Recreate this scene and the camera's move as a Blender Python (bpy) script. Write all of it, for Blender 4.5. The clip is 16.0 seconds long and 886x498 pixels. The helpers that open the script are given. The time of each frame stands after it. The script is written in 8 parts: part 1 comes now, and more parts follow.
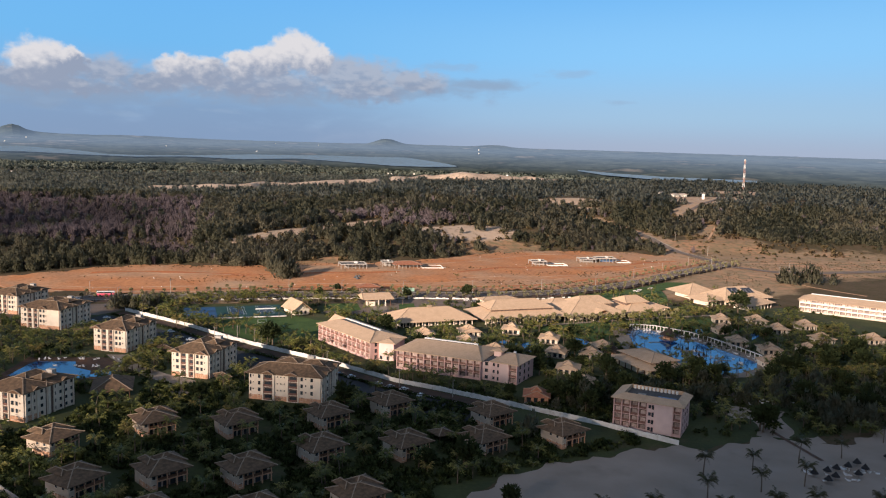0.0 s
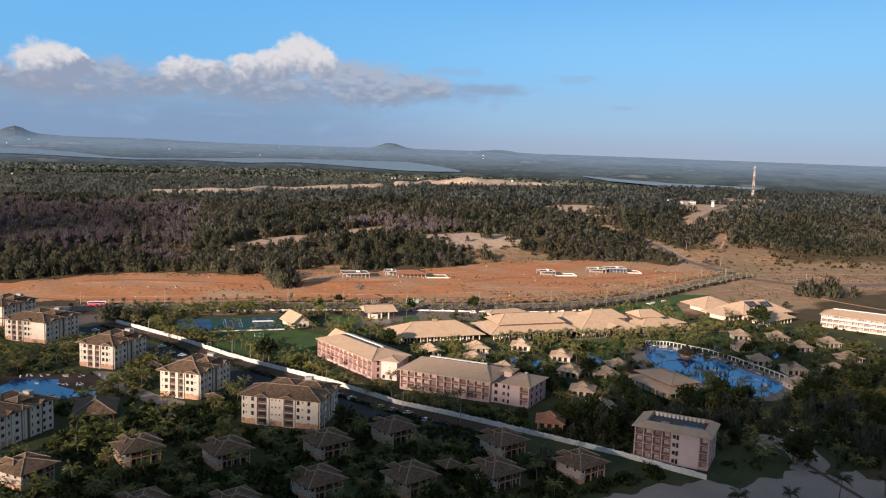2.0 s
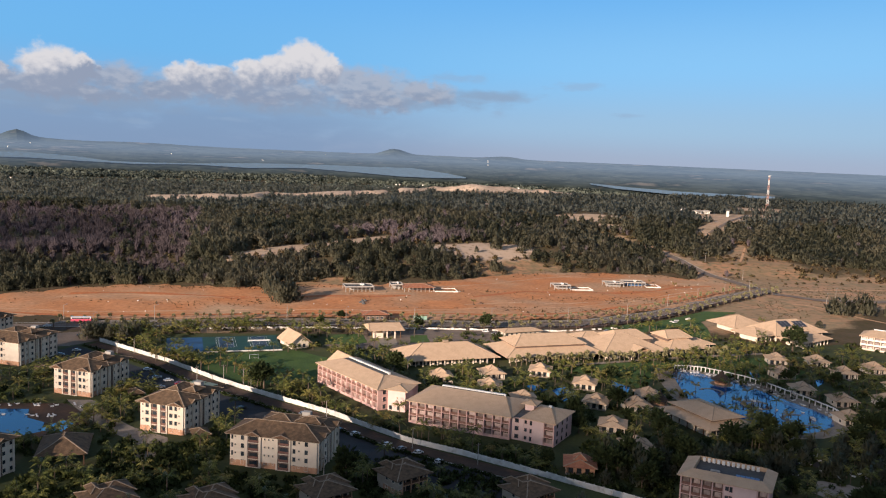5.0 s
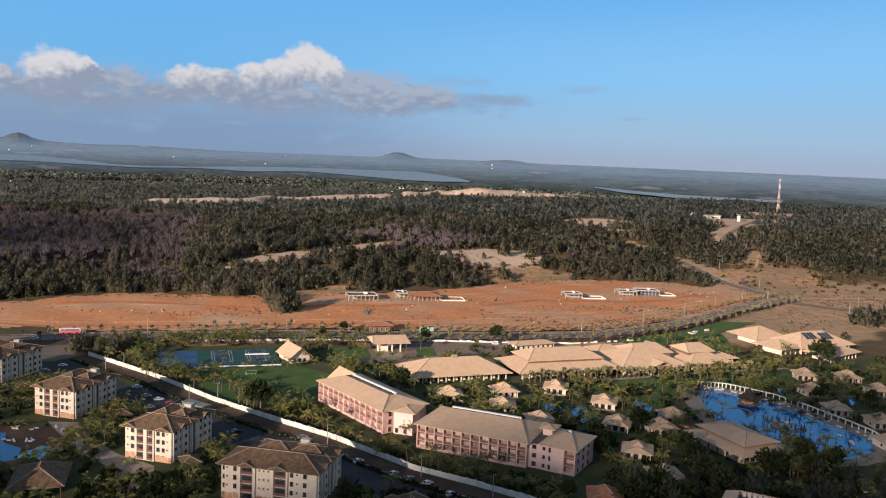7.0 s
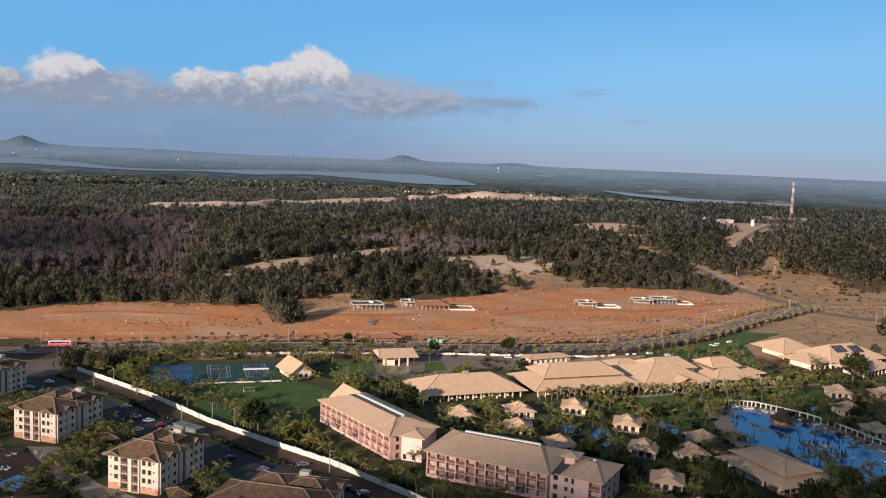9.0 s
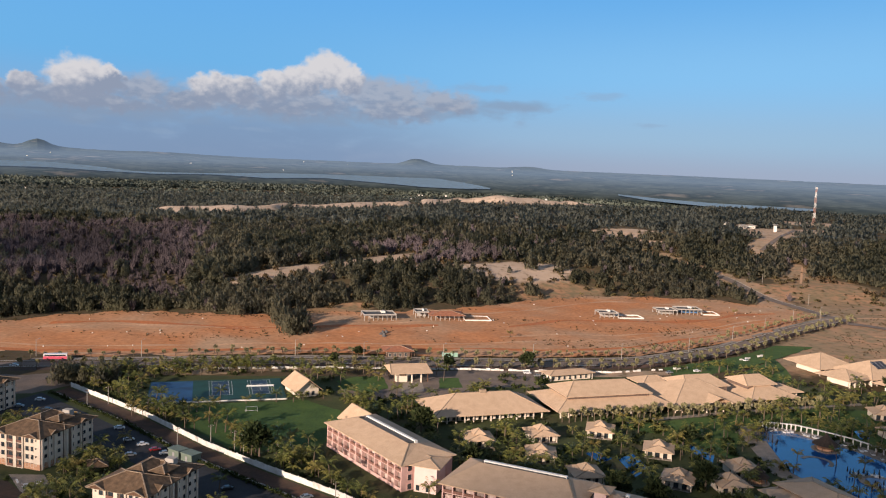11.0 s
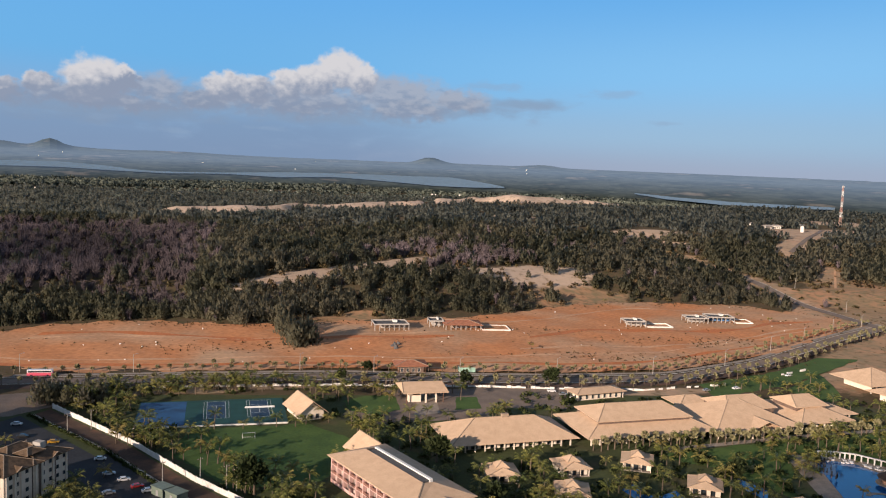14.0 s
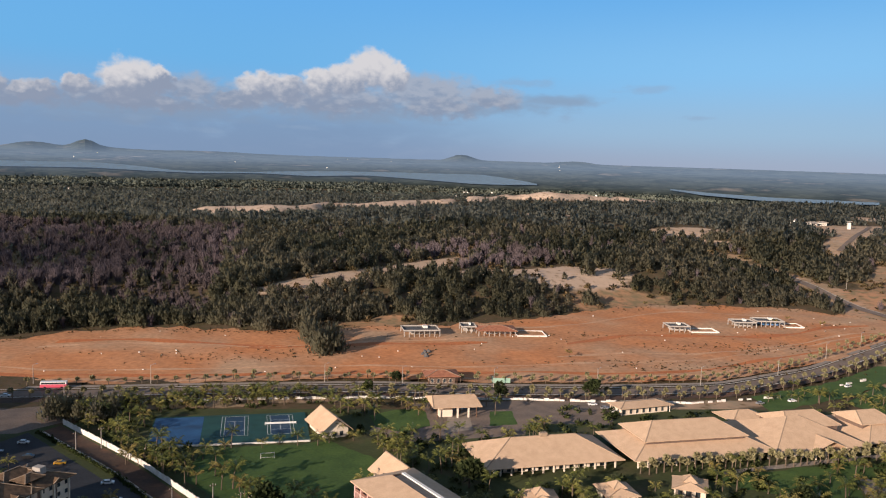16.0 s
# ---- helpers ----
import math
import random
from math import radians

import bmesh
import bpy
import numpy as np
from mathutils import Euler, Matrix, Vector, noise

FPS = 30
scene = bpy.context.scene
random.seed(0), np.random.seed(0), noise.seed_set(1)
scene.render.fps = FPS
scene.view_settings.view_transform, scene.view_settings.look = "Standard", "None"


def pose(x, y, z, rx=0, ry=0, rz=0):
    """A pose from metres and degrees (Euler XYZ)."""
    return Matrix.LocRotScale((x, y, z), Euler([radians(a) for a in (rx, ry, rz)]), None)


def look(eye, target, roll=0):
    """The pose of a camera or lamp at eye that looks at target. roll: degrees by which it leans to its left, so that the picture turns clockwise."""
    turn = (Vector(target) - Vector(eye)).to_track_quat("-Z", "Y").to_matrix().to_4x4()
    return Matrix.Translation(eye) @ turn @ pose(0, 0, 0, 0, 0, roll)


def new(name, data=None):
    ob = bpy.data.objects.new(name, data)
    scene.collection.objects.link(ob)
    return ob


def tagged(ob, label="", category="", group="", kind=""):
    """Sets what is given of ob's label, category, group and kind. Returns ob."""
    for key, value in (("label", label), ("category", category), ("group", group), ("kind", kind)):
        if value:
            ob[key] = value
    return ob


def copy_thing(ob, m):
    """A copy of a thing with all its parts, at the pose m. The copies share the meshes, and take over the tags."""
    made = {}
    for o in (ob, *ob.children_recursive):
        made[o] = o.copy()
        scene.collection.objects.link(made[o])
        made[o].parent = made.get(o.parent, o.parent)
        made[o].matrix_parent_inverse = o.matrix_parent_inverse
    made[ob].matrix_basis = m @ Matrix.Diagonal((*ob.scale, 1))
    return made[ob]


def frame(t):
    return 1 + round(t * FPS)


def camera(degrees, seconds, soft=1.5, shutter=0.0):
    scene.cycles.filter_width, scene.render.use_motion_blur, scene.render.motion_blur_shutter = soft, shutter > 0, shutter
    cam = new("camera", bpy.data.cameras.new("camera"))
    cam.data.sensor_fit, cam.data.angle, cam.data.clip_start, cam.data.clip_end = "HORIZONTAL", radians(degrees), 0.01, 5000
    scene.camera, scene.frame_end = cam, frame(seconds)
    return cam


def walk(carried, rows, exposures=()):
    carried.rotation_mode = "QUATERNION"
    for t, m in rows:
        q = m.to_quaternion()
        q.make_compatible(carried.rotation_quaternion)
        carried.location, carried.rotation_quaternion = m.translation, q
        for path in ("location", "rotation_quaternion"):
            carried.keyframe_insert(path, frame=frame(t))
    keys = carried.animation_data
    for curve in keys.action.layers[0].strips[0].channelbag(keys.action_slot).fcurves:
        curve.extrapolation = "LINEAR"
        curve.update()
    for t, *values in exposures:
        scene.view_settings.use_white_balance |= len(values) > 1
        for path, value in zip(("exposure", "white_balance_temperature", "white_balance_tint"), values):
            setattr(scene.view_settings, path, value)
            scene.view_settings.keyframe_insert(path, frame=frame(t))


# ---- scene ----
cam = camera(55.5, 16.0, soft=1.15)
PATH = [
    (0, (1.628, -18.820, 114.287), (1.7776, -16.8412, 114.0387), 1.67),
    (0.5, (1.939, -12.127, 114.684), (2.0855, -10.1475, 114.4377), 1.85),
    (1, (2.001, -6.589, 115.017), (2.1457, -4.6088, 114.7724), 1.94),
    (1.5, (1.639, 0.105, 115.137), (1.7821, 2.0856, 114.8964), 2.02),
    (2, (1.418, 7.077, 115.199), (1.5601, 9.0573, 114.9607), 2.02),
    (2.5, (1.056, 14.209, 115.200), (1.1959, 16.1900, 114.9630), 2.11),
    (3, (0.666, 21.196, 115.137), (0.8064, 23.1773, 114.9042), 2.20),
    (3.5, (0.259, 28.152, 115.069), (0.3990, 30.1335, 114.8384), 2.20),
    (4, (-0.052, 34.949, 115.038), (0.0858, 36.9306, 114.8096), 2.29),
    (6.5, (-1.910, 69.262, 114.875), (-1.7793, 71.2455, 114.6568), 2.38),
    (7, (-2.147, 76.093, 114.841), (-2.0199, 78.0771, 114.6245), 2.38),
    (7.5, (-2.708, 83.321, 114.779), (-2.5813, 85.3058, 114.5652), 2.38),
    (8, (-2.906, 90.028, 114.641), (-2.7835, 92.0133, 114.4295), 2.38),
    (8.5, (-3.029, 96.581, 114.744), (-2.9108, 98.5663, 114.5333), 2.38),
    (9, (-3.098, 103.412, 114.795), (-2.9837, 105.3972, 114.5851), 2.38),
    (11.5, (-3.070, 136.941, 115.146), (-2.9947, 138.9292, 114.9436), 2.46),
    (12, (-3.113, 143.376, 115.259), (-3.0430, 145.3640, 115.0565), 2.46),
    (12.5, (-3.049, 149.811, 115.210), (-2.9824, 151.7999, 115.0077), 2.38),
    (13, (-3.071, 155.976, 115.174), (-3.0111, 157.9647, 114.9706), 2.38),
    (13.5, (-3.194, 162.428, 115.182), (-3.1385, 164.4162, 114.9762), 2.29),
    (14, (-3.459, 168.989, 115.255), (-3.4070, 170.9777, 115.0474), 2.29),
    (14.5, (-3.733, 175.684, 115.290), (-3.6859, 177.6725, 115.0797), 2.29),
    (15, (-3.778, 182.414, 115.365), (-3.7358, 184.4027, 115.1528), 2.29),
    (15.5, (-3.632, 189.234, 115.471), (-3.5940, 191.2221, 115.2556), 2.20),
    (15.7, (-3.670, 191.95, 115.501), (-3.632, 193.94, 115.284), 2.14),
    (16, (-2.841, 195.782, 115.584), (-2.8654, 197.7702, 115.3675), 1.76),
]
walk(cam, [(t, look(eye, target, roll)) for t, eye, target, roll in PATH],
     exposures=((0, 0.64), (4, 0.60), (7, 0.56), (9, 0.51), (16, 0.50)))

# ---------------------------------------------------------------- the plan
# Places are given on a survey plan whose rows (y) are foreshortened; these lay them out on the ground in metres.
DEPTH = 1.422


def plan_y(x, y):
    return DEPTH * y + 0.045 * x * np.clip((600 - np.asarray(y, float)) / 385, 0, 1)


def laid(pts):
    """Plan points as ground points; heights stay."""
    return [(p[0], float(plan_y(p[0], p[1])), *p[2:]) for p in pts]


def on_plan(x, y, z=0, rx=0, ry=0, rz=0):
    """A pose from a place and a turn on the plan."""
    a = radians(rz)
    ahead = float(plan_y(x + 0.1 * math.cos(a), y + 0.1 * math.sin(a)) - plan_y(x, y))
    return pose(x, float(plan_y(x, y)), z, rx, ry, math.degrees(math.atan2(ahead, 0.1 * math.cos(a))))


def eave_pose(x, y, turn, e):
    """A pose in metres whose roof edge, e proud of the walls, has its corner at (x, y)."""
    return pose(x, y, 0, 0, 0, turn) @ Matrix.Translation((e, e, 0))


# ---------------------------------------------------------------- light
SUN_TO = Vector((0.75, 0.94, -0.33)).normalized()
sun = new("sun", bpy.data.lights.new("sun", "SUN"))
sun.data.energy, sun.data.angle, sun.data.color = 5.5, radians(0.5), (1.0, 0.79, 0.635)
sun.matrix_world = look((0, 0, 600), tuple(Vector((0, 0, 600)) + SUN_TO))

world = bpy.data.worlds.new("World")
scene.world = world
world.use_nodes = True
WT = world.node_tree
WT.nodes.clear()


def wmath(op, a, b=None, c=None, clamp=False):
    n = WT.nodes.new("ShaderNodeMath")
    n.operation, n.use_clamp = op, clamp
    for i, v in enumerate((a, b, c)):
        if v is None:
            continue
        if isinstance(v, (int, float)):
            n.inputs[i].default_value = v
        else:
            WT.links.new(v, n.inputs[i])
    return n.outputs[0]


def wramp(v, lo, hi):
    n = WT.nodes.new("ShaderNodeMapRange")
    n.interpolation_type = "SMOOTHSTEP"
    WT.links.new(v, n.inputs[0])
    n.inputs[1].default_value, n.inputs[2].default_value = lo, hi
    return n.outputs[0]


def wmix(f, a, b):
    n = WT.nodes.new("ShaderNodeMix")
    n.data_type = "RGBA"
    for s, v in ((n.inputs[0], f), (n.inputs[6], a), (n.inputs[7], b)):
        if isinstance(v, (int, float)):
            s.default_value = v
        elif isinstance(v, tuple):
            s.default_value = (*v, 1)
        else:
            WT.links.new(v, s)
    return n.outputs[2]


sky = WT.nodes.new("ShaderNodeTexSky")
sky.sky_type, sky.sun_disc = "NISHITA", False
sky.sun_elevation, sky.sun_rotation = math.asin(-SUN_TO.z), math.atan2(-SUN_TO.x, -SUN_TO.y)
sky.air_density, sky.dust_density, sky.ozone_density, sky.altitude = 1.0, 0.4, 4.0, 60
coord = WT.nodes.new("ShaderNodeTexCoord")
sep = WT.nodes.new("ShaderNodeSeparateXYZ")
WT.links.new(coord.outputs["Generated"], sep.inputs[0])
# sky plan: degrees about the view, stretched like the ground plan
WIDE_X = wmath("MULTIPLY", sep.outputs[0], DEPTH)
LEVEL = wmath("SQRT", wmath("ADD", wmath("MULTIPLY", WIDE_X, WIDE_X), wmath("MULTIPLY", sep.outputs[1], sep.outputs[1])))
AZ = wmath("MULTIPLY", wmath("ARCTAN2", WIDE_X, sep.outputs[1]), 57.2958)
EL = wmath("MULTIPLY", wmath("ARCTAN2", wmath("MULTIPLY", sep.outputs[2], DEPTH), LEVEL), 57.2958)


def wnoise(scale, detail, stretch=1.0, rough=0.55, shift=0.0, aside=0.0, below=0.0):
    comb = WT.nodes.new("ShaderNodeCombineXYZ")
    WT.links.new(wmath("ADD", AZ, aside), comb.inputs[0])
    WT.links.new(wmath("MULTIPLY", wmath("SUBTRACT", EL, below), stretch), comb.inputs[1])
    comb.inputs[2].default_value = shift
    n = WT.nodes.new("ShaderNodeTexNoise")
    n.inputs["Scale"].default_value, n.inputs["Detail"].default_value = scale, detail
    n.inputs["Roughness"].default_value = rough
    WT.links.new(comb.outputs[0], n.inputs["Vector"])
    return n.outputs[0]


# cumulus heads and the greyer bodies under them as (azimuth, height, half width, half height) in degrees
HEADS = [(-39.5, 4.6, 2.4, 1.3), (-35.5, 4.4, 1.9, 1.0), (-32.6, 4.9, 1.4, 0.95), (-28.7, 5.6, 2.9, 2.1), (-26.6, 6.0, 1.4, 1.2),
         (-18.3, 5.75, 2.6, 1.5), (-16.2, 5.8, 2.0, 1.5), (-13.1, 6.55, 1.9, 1.6), (-10.4, 7.1, 2.4, 1.7), (-8.2, 8.0, 2.7, 1.95), (-6.3, 7.3, 2.0, 1.6)]
BODIES = [(-37.0, 4.0, 4.5, 0.9), (-30.5, 4.2, 3.4, 0.9), (-24.2, 5.3, 2.5, 1.4), (-27.5, 3.8, 4.8, 0.7), (-20.3, 4.5, 2.6, 0.9), (-12.5, 5.1, 9.0, 1.4),
          (-3.0, 6.0, 5.4, 1.7), (-1.9, 4.6, 4.4, 0.95), (3.0, 5.7, 2.8, 1.0)]
STREAKS = [(6.2, 7.2, 4.2, 0.6), (9.6, 5.45, 5.0, 0.75), (10.2, 3.96, 1.2, 0.5), (17.0, 6.6, 3.4, 0.5), (21.8, 4.1, 1.8, 0.3), (-22.7, 1.7, 1.4, 0.4), (-28.5, 2.5, 1.6, 0.45), (-15.0, 2.4, 2.4, 0.4)]


def blob_field(blobs, az, el, lean=None):
    """How deep a direction lies within the nearest blob and, with lean, on which flank of it: (to the left, up)."""
    field = flank = None
    for a, h, w, t in blobs:
        dx = wmath("MULTIPLY", wmath("SUBTRACT", az, a), 1 / w)
        dy = wmath("MULTIPLY", wmath("SUBTRACT", el, h), 1 / t)
        f = wmath("SUBTRACT", 1.0, wmath("SQRT", wmath("ADD", wmath("MULTIPLY", dx, dx), wmath("MULTIPLY", dy, dy))))
        s = wmath("ADD", wmath("MULTIPLY", dx, -lean[0]), wmath("MULTIPLY", dy, lean[1])) if lean else None
        if field is None:
            field, flank = f, s
            continue
        if lean:
            k = wramp(wmath("SUBTRACT", f, field), -0.22, 0.22)
            flank = wmath("ADD", flank, wmath("MULTIPLY", k, wmath("SUBTRACT", s, flank)))
        field = wmath("SMOOTH_MAX", field, f, 0.10)
    return (field, flank) if lean else field


# billowing edges: the directions are bent by noise before the blobs are read
swell, curl = wnoise(0.42, 2, 1.2, 0.5), wnoise(1.15, 4, 1.15, 0.55, shift=4.0)
swell2, curl2 = wnoise(0.42, 2, 1.2, 0.5, shift=9.0), wnoise(1.15, 4, 1.15, 0.55, shift=14.0)
AZB = wmath("ADD", AZ, wmath("ADD", wmath("MULTIPLY", wmath("SUBTRACT", swell, 0.5), 2.2), wmath("MULTIPLY", wmath("SUBTRACT", curl, 0.5), 1.7)))
ELB = wmath("ADD", EL, wmath("ADD", wmath("MULTIPLY", wmath("SUBTRACT", swell2, 0.5), 1.3), wmath("MULTIPLY", wmath("SUBTRACT", curl2, 0.5), 1.2)))
puff, flank = blob_field(HEADS, AZB, ELB, (0.55, 0.75))
cloud = wramp(puff, -0.04, 0.34)
mass = wramp(wmath("ADD", blob_field(BODIES, AZB, ELB), wmath("MULTIPLY", wmath("SUBTRACT", wnoise(0.6, 5, 2.2, shift=6.0), 0.5), 0.6)), -0.36, 0.46)
streak = wramp(wmath("ADD", blob_field(STREAKS, AZ, EL), wmath("MULTIPLY", wmath("SUBTRACT", wnoise(0.5, 6, 3.5, shift=7.0), 0.5), 2.2)), 0.0, 0.9)
veil = wmath("MULTIPLY", wramp(EL, 5.2, 2.2), wramp(AZ, 12.0, -12.0))
veil = wmath("MULTIPLY", veil, wramp(wnoise(0.22, 5, 3.0, shift=11.0), 0.05, 0.55))
# sunlit heads turned to the sun, lavender grey undersides
shadow = wramp(blob_field([(-25.3, 5.0, 2.6, 1.5), (-23.0, 5.4, 1.8, 1.0), (-36.0, 3.6, 4.0, 0.8)], AZB, ELB), -0.1, 0.5)
base = wmath("ADD", 4.3, wmath("MULTIPLY", wramp(AZ, -30.0, -6.0), 1.1))
height = wramp(wmath("SUBTRACT", ELB, base), -0.2, 4.2)
lit = wmath("ADD", wmath("MULTIPLY", flank, 0.42), wmath("MULTIPLY", wmath("SUBTRACT", curl2, curl), 0.7))
lit = wramp(wmath("SUBTRACT", wmath("ADD", lit, height), wmath("MULTIPLY", shadow, 0.75)), -0.25, 0.85)
cloud_col = wmix(lit, (1.95, 2.3, 3.1), (4.75, 4.65, 4.85))
mass_col = wmix(wramp(wmath("ADD", wnoise(0.7, 5, 2.0, shift=17.0), wmath("MULTIPLY", wmath("SUBTRACT", EL, 5.0), 0.10)), 0.38, 0.68), (1.85, 2.2, 3.0), (2.75, 2.95, 3.55))
to_right = wramp(AZ, -25.0, 30.0)
tone = wmix(wramp(EL, 17.0, 7.5), (0.95, 2.95, 5.85), wmix(to_right, (1.12, 3.15, 5.65), (1.72, 3.8, 6.15)))
tone = wmix(wramp(EL, 8.5, 2.0), tone, wmix(to_right, (1.85, 2.95, 4.5), (2.35, 3.55, 4.85)))
tone = wmix(wramp(EL, 3.0, -0.4), tone, wmix(to_right, (1.88, 2.4, 3.45), (2.5, 2.95, 3.9)))
deep = WT.nodes.new("ShaderNodeMix")
deep.data_type, deep.blend_type = "RGBA", "MULTIPLY"
deep.inputs[0].default_value, deep.inputs[7].default_value = 1.0, (0.85, 0.85, 0.85, 1)
WT.links.new(sky.outputs[0], deep.inputs[6])
# unseen sky overhead and behind, made whiter than ahead to tune fill light
overhead = wmix(0.72, deep.outputs[2], wmix(wnoise(0.05, 4, 1.0, shift=21.0), (1.08, 1.25, 1.6), (1.68, 1.85, 2.25)))
grade = wmix(wramp(sep.outputs[2], 0.46, 0.29), overhead, tone)
grade = wmix(wmath("MULTIPLY", wramp(wmath("ABSOLUTE", AZ), 60.0, 85.0), 0.8), grade, overhead)
grade = wmix(wmath("MULTIPLY", veil, 0.8), grade, (1.45, 2.15, 3.35))
grade = wmix(wmath("MULTIPLY", streak, 0.42), grade, (2.0, 2.75, 3.9))
deck = wramp(wmath("ADD", blob_field([(-28, 3.4, 12, 1.7), (-10, 4.1, 13, 1.5), (3, 5.0, 9, 1.2), (-21, 4.4, 6, 1.5), (9, 5.6, 6, 0.7)], AZ, EL), wmath("MULTIPLY", wmath("SUBTRACT", wnoise(0.4, 6, 2.6, shift=5.0), 0.5), 1.5)), -0.05, 0.75)
grade = wmix(wmath("MULTIPLY", deck, 0.6), grade, (1.75, 2.3, 3.2))
grade = wmix(wmath("MULTIPLY", mass, 0.88), grade, mass_col)
grade = wmix(cloud, grade, cloud_col)
bg = WT.nodes.new("ShaderNodeBackground")
WT.links.new(grade, bg.inputs[0])
bg.inputs[1].default_value = 0.1
out = WT.nodes.new("ShaderNodeOutputWorld")
WT.links.new(bg.outputs[0], out.inputs[0])


# ---------------------------------------------------------------- materials
def material(name, base, second=None, scale=1.0, rough=0.85, bump=0.0, bump_scale=8.0, spec=0.3, metal=0.0, stains=None,
             coords="Object", island=0.0, rnd=0.0, tint=0.0, thin=0.0, fine=None, contrast=(0.35, 0.65), detail=6.0):
    m = bpy.data.materials.new(name)
    m.use_nodes = True
    nt = m.node_tree
    b = nt.nodes["Principled BSDF"]
    b.inputs["Roughness"].default_value, b.inputs["Metallic"].default_value = rough, metal
    b.inputs["Specular IOR Level"].default_value = spec
    tc = nt.nodes.new("ShaderNodeTexCoord")
    src = tc.outputs["Object" if coords == "World" else coords]
    if coords == "World":
        src = nt.nodes.new("ShaderNodeNewGeometry").outputs["Position"]

    def noise_at(sc, det=detail):
        n = nt.nodes.new("ShaderNodeTexNoise")
        n.inputs["Scale"].default_value, n.inputs["Detail"].default_value = sc, det
        nt.links.new(src, n.inputs["Vector"])
        return n.outputs[0]

    def ramp(v, lo, hi):
        n = nt.nodes.new("ShaderNodeMapRange")
        nt.links.new(v, n.inputs[0])
        n.inputs[1].default_value, n.inputs[2].default_value = lo, hi
        return n.outputs[0]

    def mix(f, a, c2, kind="MIX"):
        n = nt.nodes.new("ShaderNodeMix")
        n.data_type, n.blend_type = "RGBA", kind
        for s, v in ((n.inputs[0], f), (n.inputs[6], a), (n.inputs[7], c2)):
            if isinstance(v, (int, float)):
                s.default_value = v
            elif isinstance(v, tuple):
                s.default_value = (*v, 1)
            else:
                nt.links.new(v, s)
        return n.outputs[2]

    col = mix(ramp(noise_at(scale), *contrast), base, second or tuple(c * 0.78 for c in base))
    if stains:
        colour, sc, lo, hi = stains
        col = mix(ramp(noise_at(sc, 8.0), lo, hi), col, colour)
    if fine:
        col = mix(ramp(noise_at(fine, 3.0), 0.3, 0.7), col, mix(1.0, col, (0.72, 0.72, 0.72), "MULTIPLY"))
    grain = None
    if island:
        grain = nt.nodes.new("ShaderNodeNewGeometry").outputs["Random Per Island"], island
    elif rnd:
        grain = nt.nodes.new("ShaderNodeObjectInfo").outputs["Random"], rnd
    if grain:
        hsv = nt.nodes.new("ShaderNodeHueSaturation")
        nt.links.new(ramp2(nt, grain[0], 1 - grain[1], 1 + grain[1]), hsv.inputs["Value"])
        nt.links.new(col, hsv.inputs["Color"])
        col = hsv.outputs[0]
    if tint:
        at = nt.nodes.new("ShaderNodeAttribute")
        at.attribute_name = "tint"
        hsv = nt.nodes.new("ShaderNodeHueSaturation")
        nt.links.new(ramp2(nt, at.outputs["Fac"], 1 - tint, 1 + tint), hsv.inputs["Value"])
        nt.links.new(ramp2(nt, at.outputs["Fac"], 0.52, 0.475), hsv.inputs["Hue"])
        nt.links.new(col, hsv.inputs["Color"])
        col = hsv.outputs[0]
    nt.links.new(col, b.inputs["Base Color"])
    if thin:
        tr, ms = nt.nodes.new("ShaderNodeBsdfTranslucent"), nt.nodes.new("ShaderNodeMixShader")
        nt.links.new(col, tr.inputs[0])
        ms.inputs[0].default_value = thin
        nt.links.new(b.outputs[0], ms.inputs[1])
        nt.links.new(tr.outputs[0], ms.inputs[2])
        nt.links.new(ms.outputs[0], nt.nodes["Material Output"].inputs[0])
    if bump:
        bn = nt.nodes.new("ShaderNodeBump")
        bn.inputs["Strength"].default_value, bn.inputs["Distance"].default_value = 1.0, bump
        nt.links.new(noise_at(bump_scale), bn.inputs["Height"])
        nt.links.new(bn.outputs[0], b.inputs["Normal"])
    return m


def ramp2(nt, v, lo, hi):
    n = nt.nodes.new("ShaderNodeMapRange")
    nt.links.new(v, n.inputs[0])
    n.inputs[3].default_value, n.inputs[4].default_value = lo, hi
    return n.outputs[0]


M = {}
M["tile_sand"] = material("sand clay roof tiles", (0.66, 0.475, 0.325), (0.585, 0.415, 0.28), 0.35, 0.9, 0.04, 3.0, stains=((0.55, 0.39, 0.26), 0.12, 0.60, 0.9), fine=5.0)
M["tile_brown"] = material("weathered brown roof tiles", (0.205, 0.132, 0.080), (0.108, 0.072, 0.046), 0.6, 0.9, 0.05, 3.0, stains=((0.24, 0.17, 0.11), 0.35, 0.58, 0.8), fine=4.0)
M["tile_red"] = material("orange clay roof tiles", (0.46, 0.20, 0.115), (0.33, 0.135, 0.08), 0.6, 0.9, 0.05, 3.0, fine=4.0)
M["ridge"] = material("pale mortar ridge tiles", (0.36, 0.275, 0.20), (0.26, 0.20, 0.145), 1.2, 0.9)
M["white"] = material("cream painted render", (0.75, 0.655, 0.545), (0.67, 0.58, 0.48), 0.4, 0.85, 0.01, 6.0, stains=((0.52, 0.43, 0.34), 0.25, 0.66, 0.9))
M["wall_white"] = material("whitewashed block", (0.80, 0.78, 0.74), (0.68, 0.65, 0.6), 0.5, 0.9, 0.02, 4.0, stains=((0.42, 0.36, 0.3), 0.4, 0.58, 0.8))
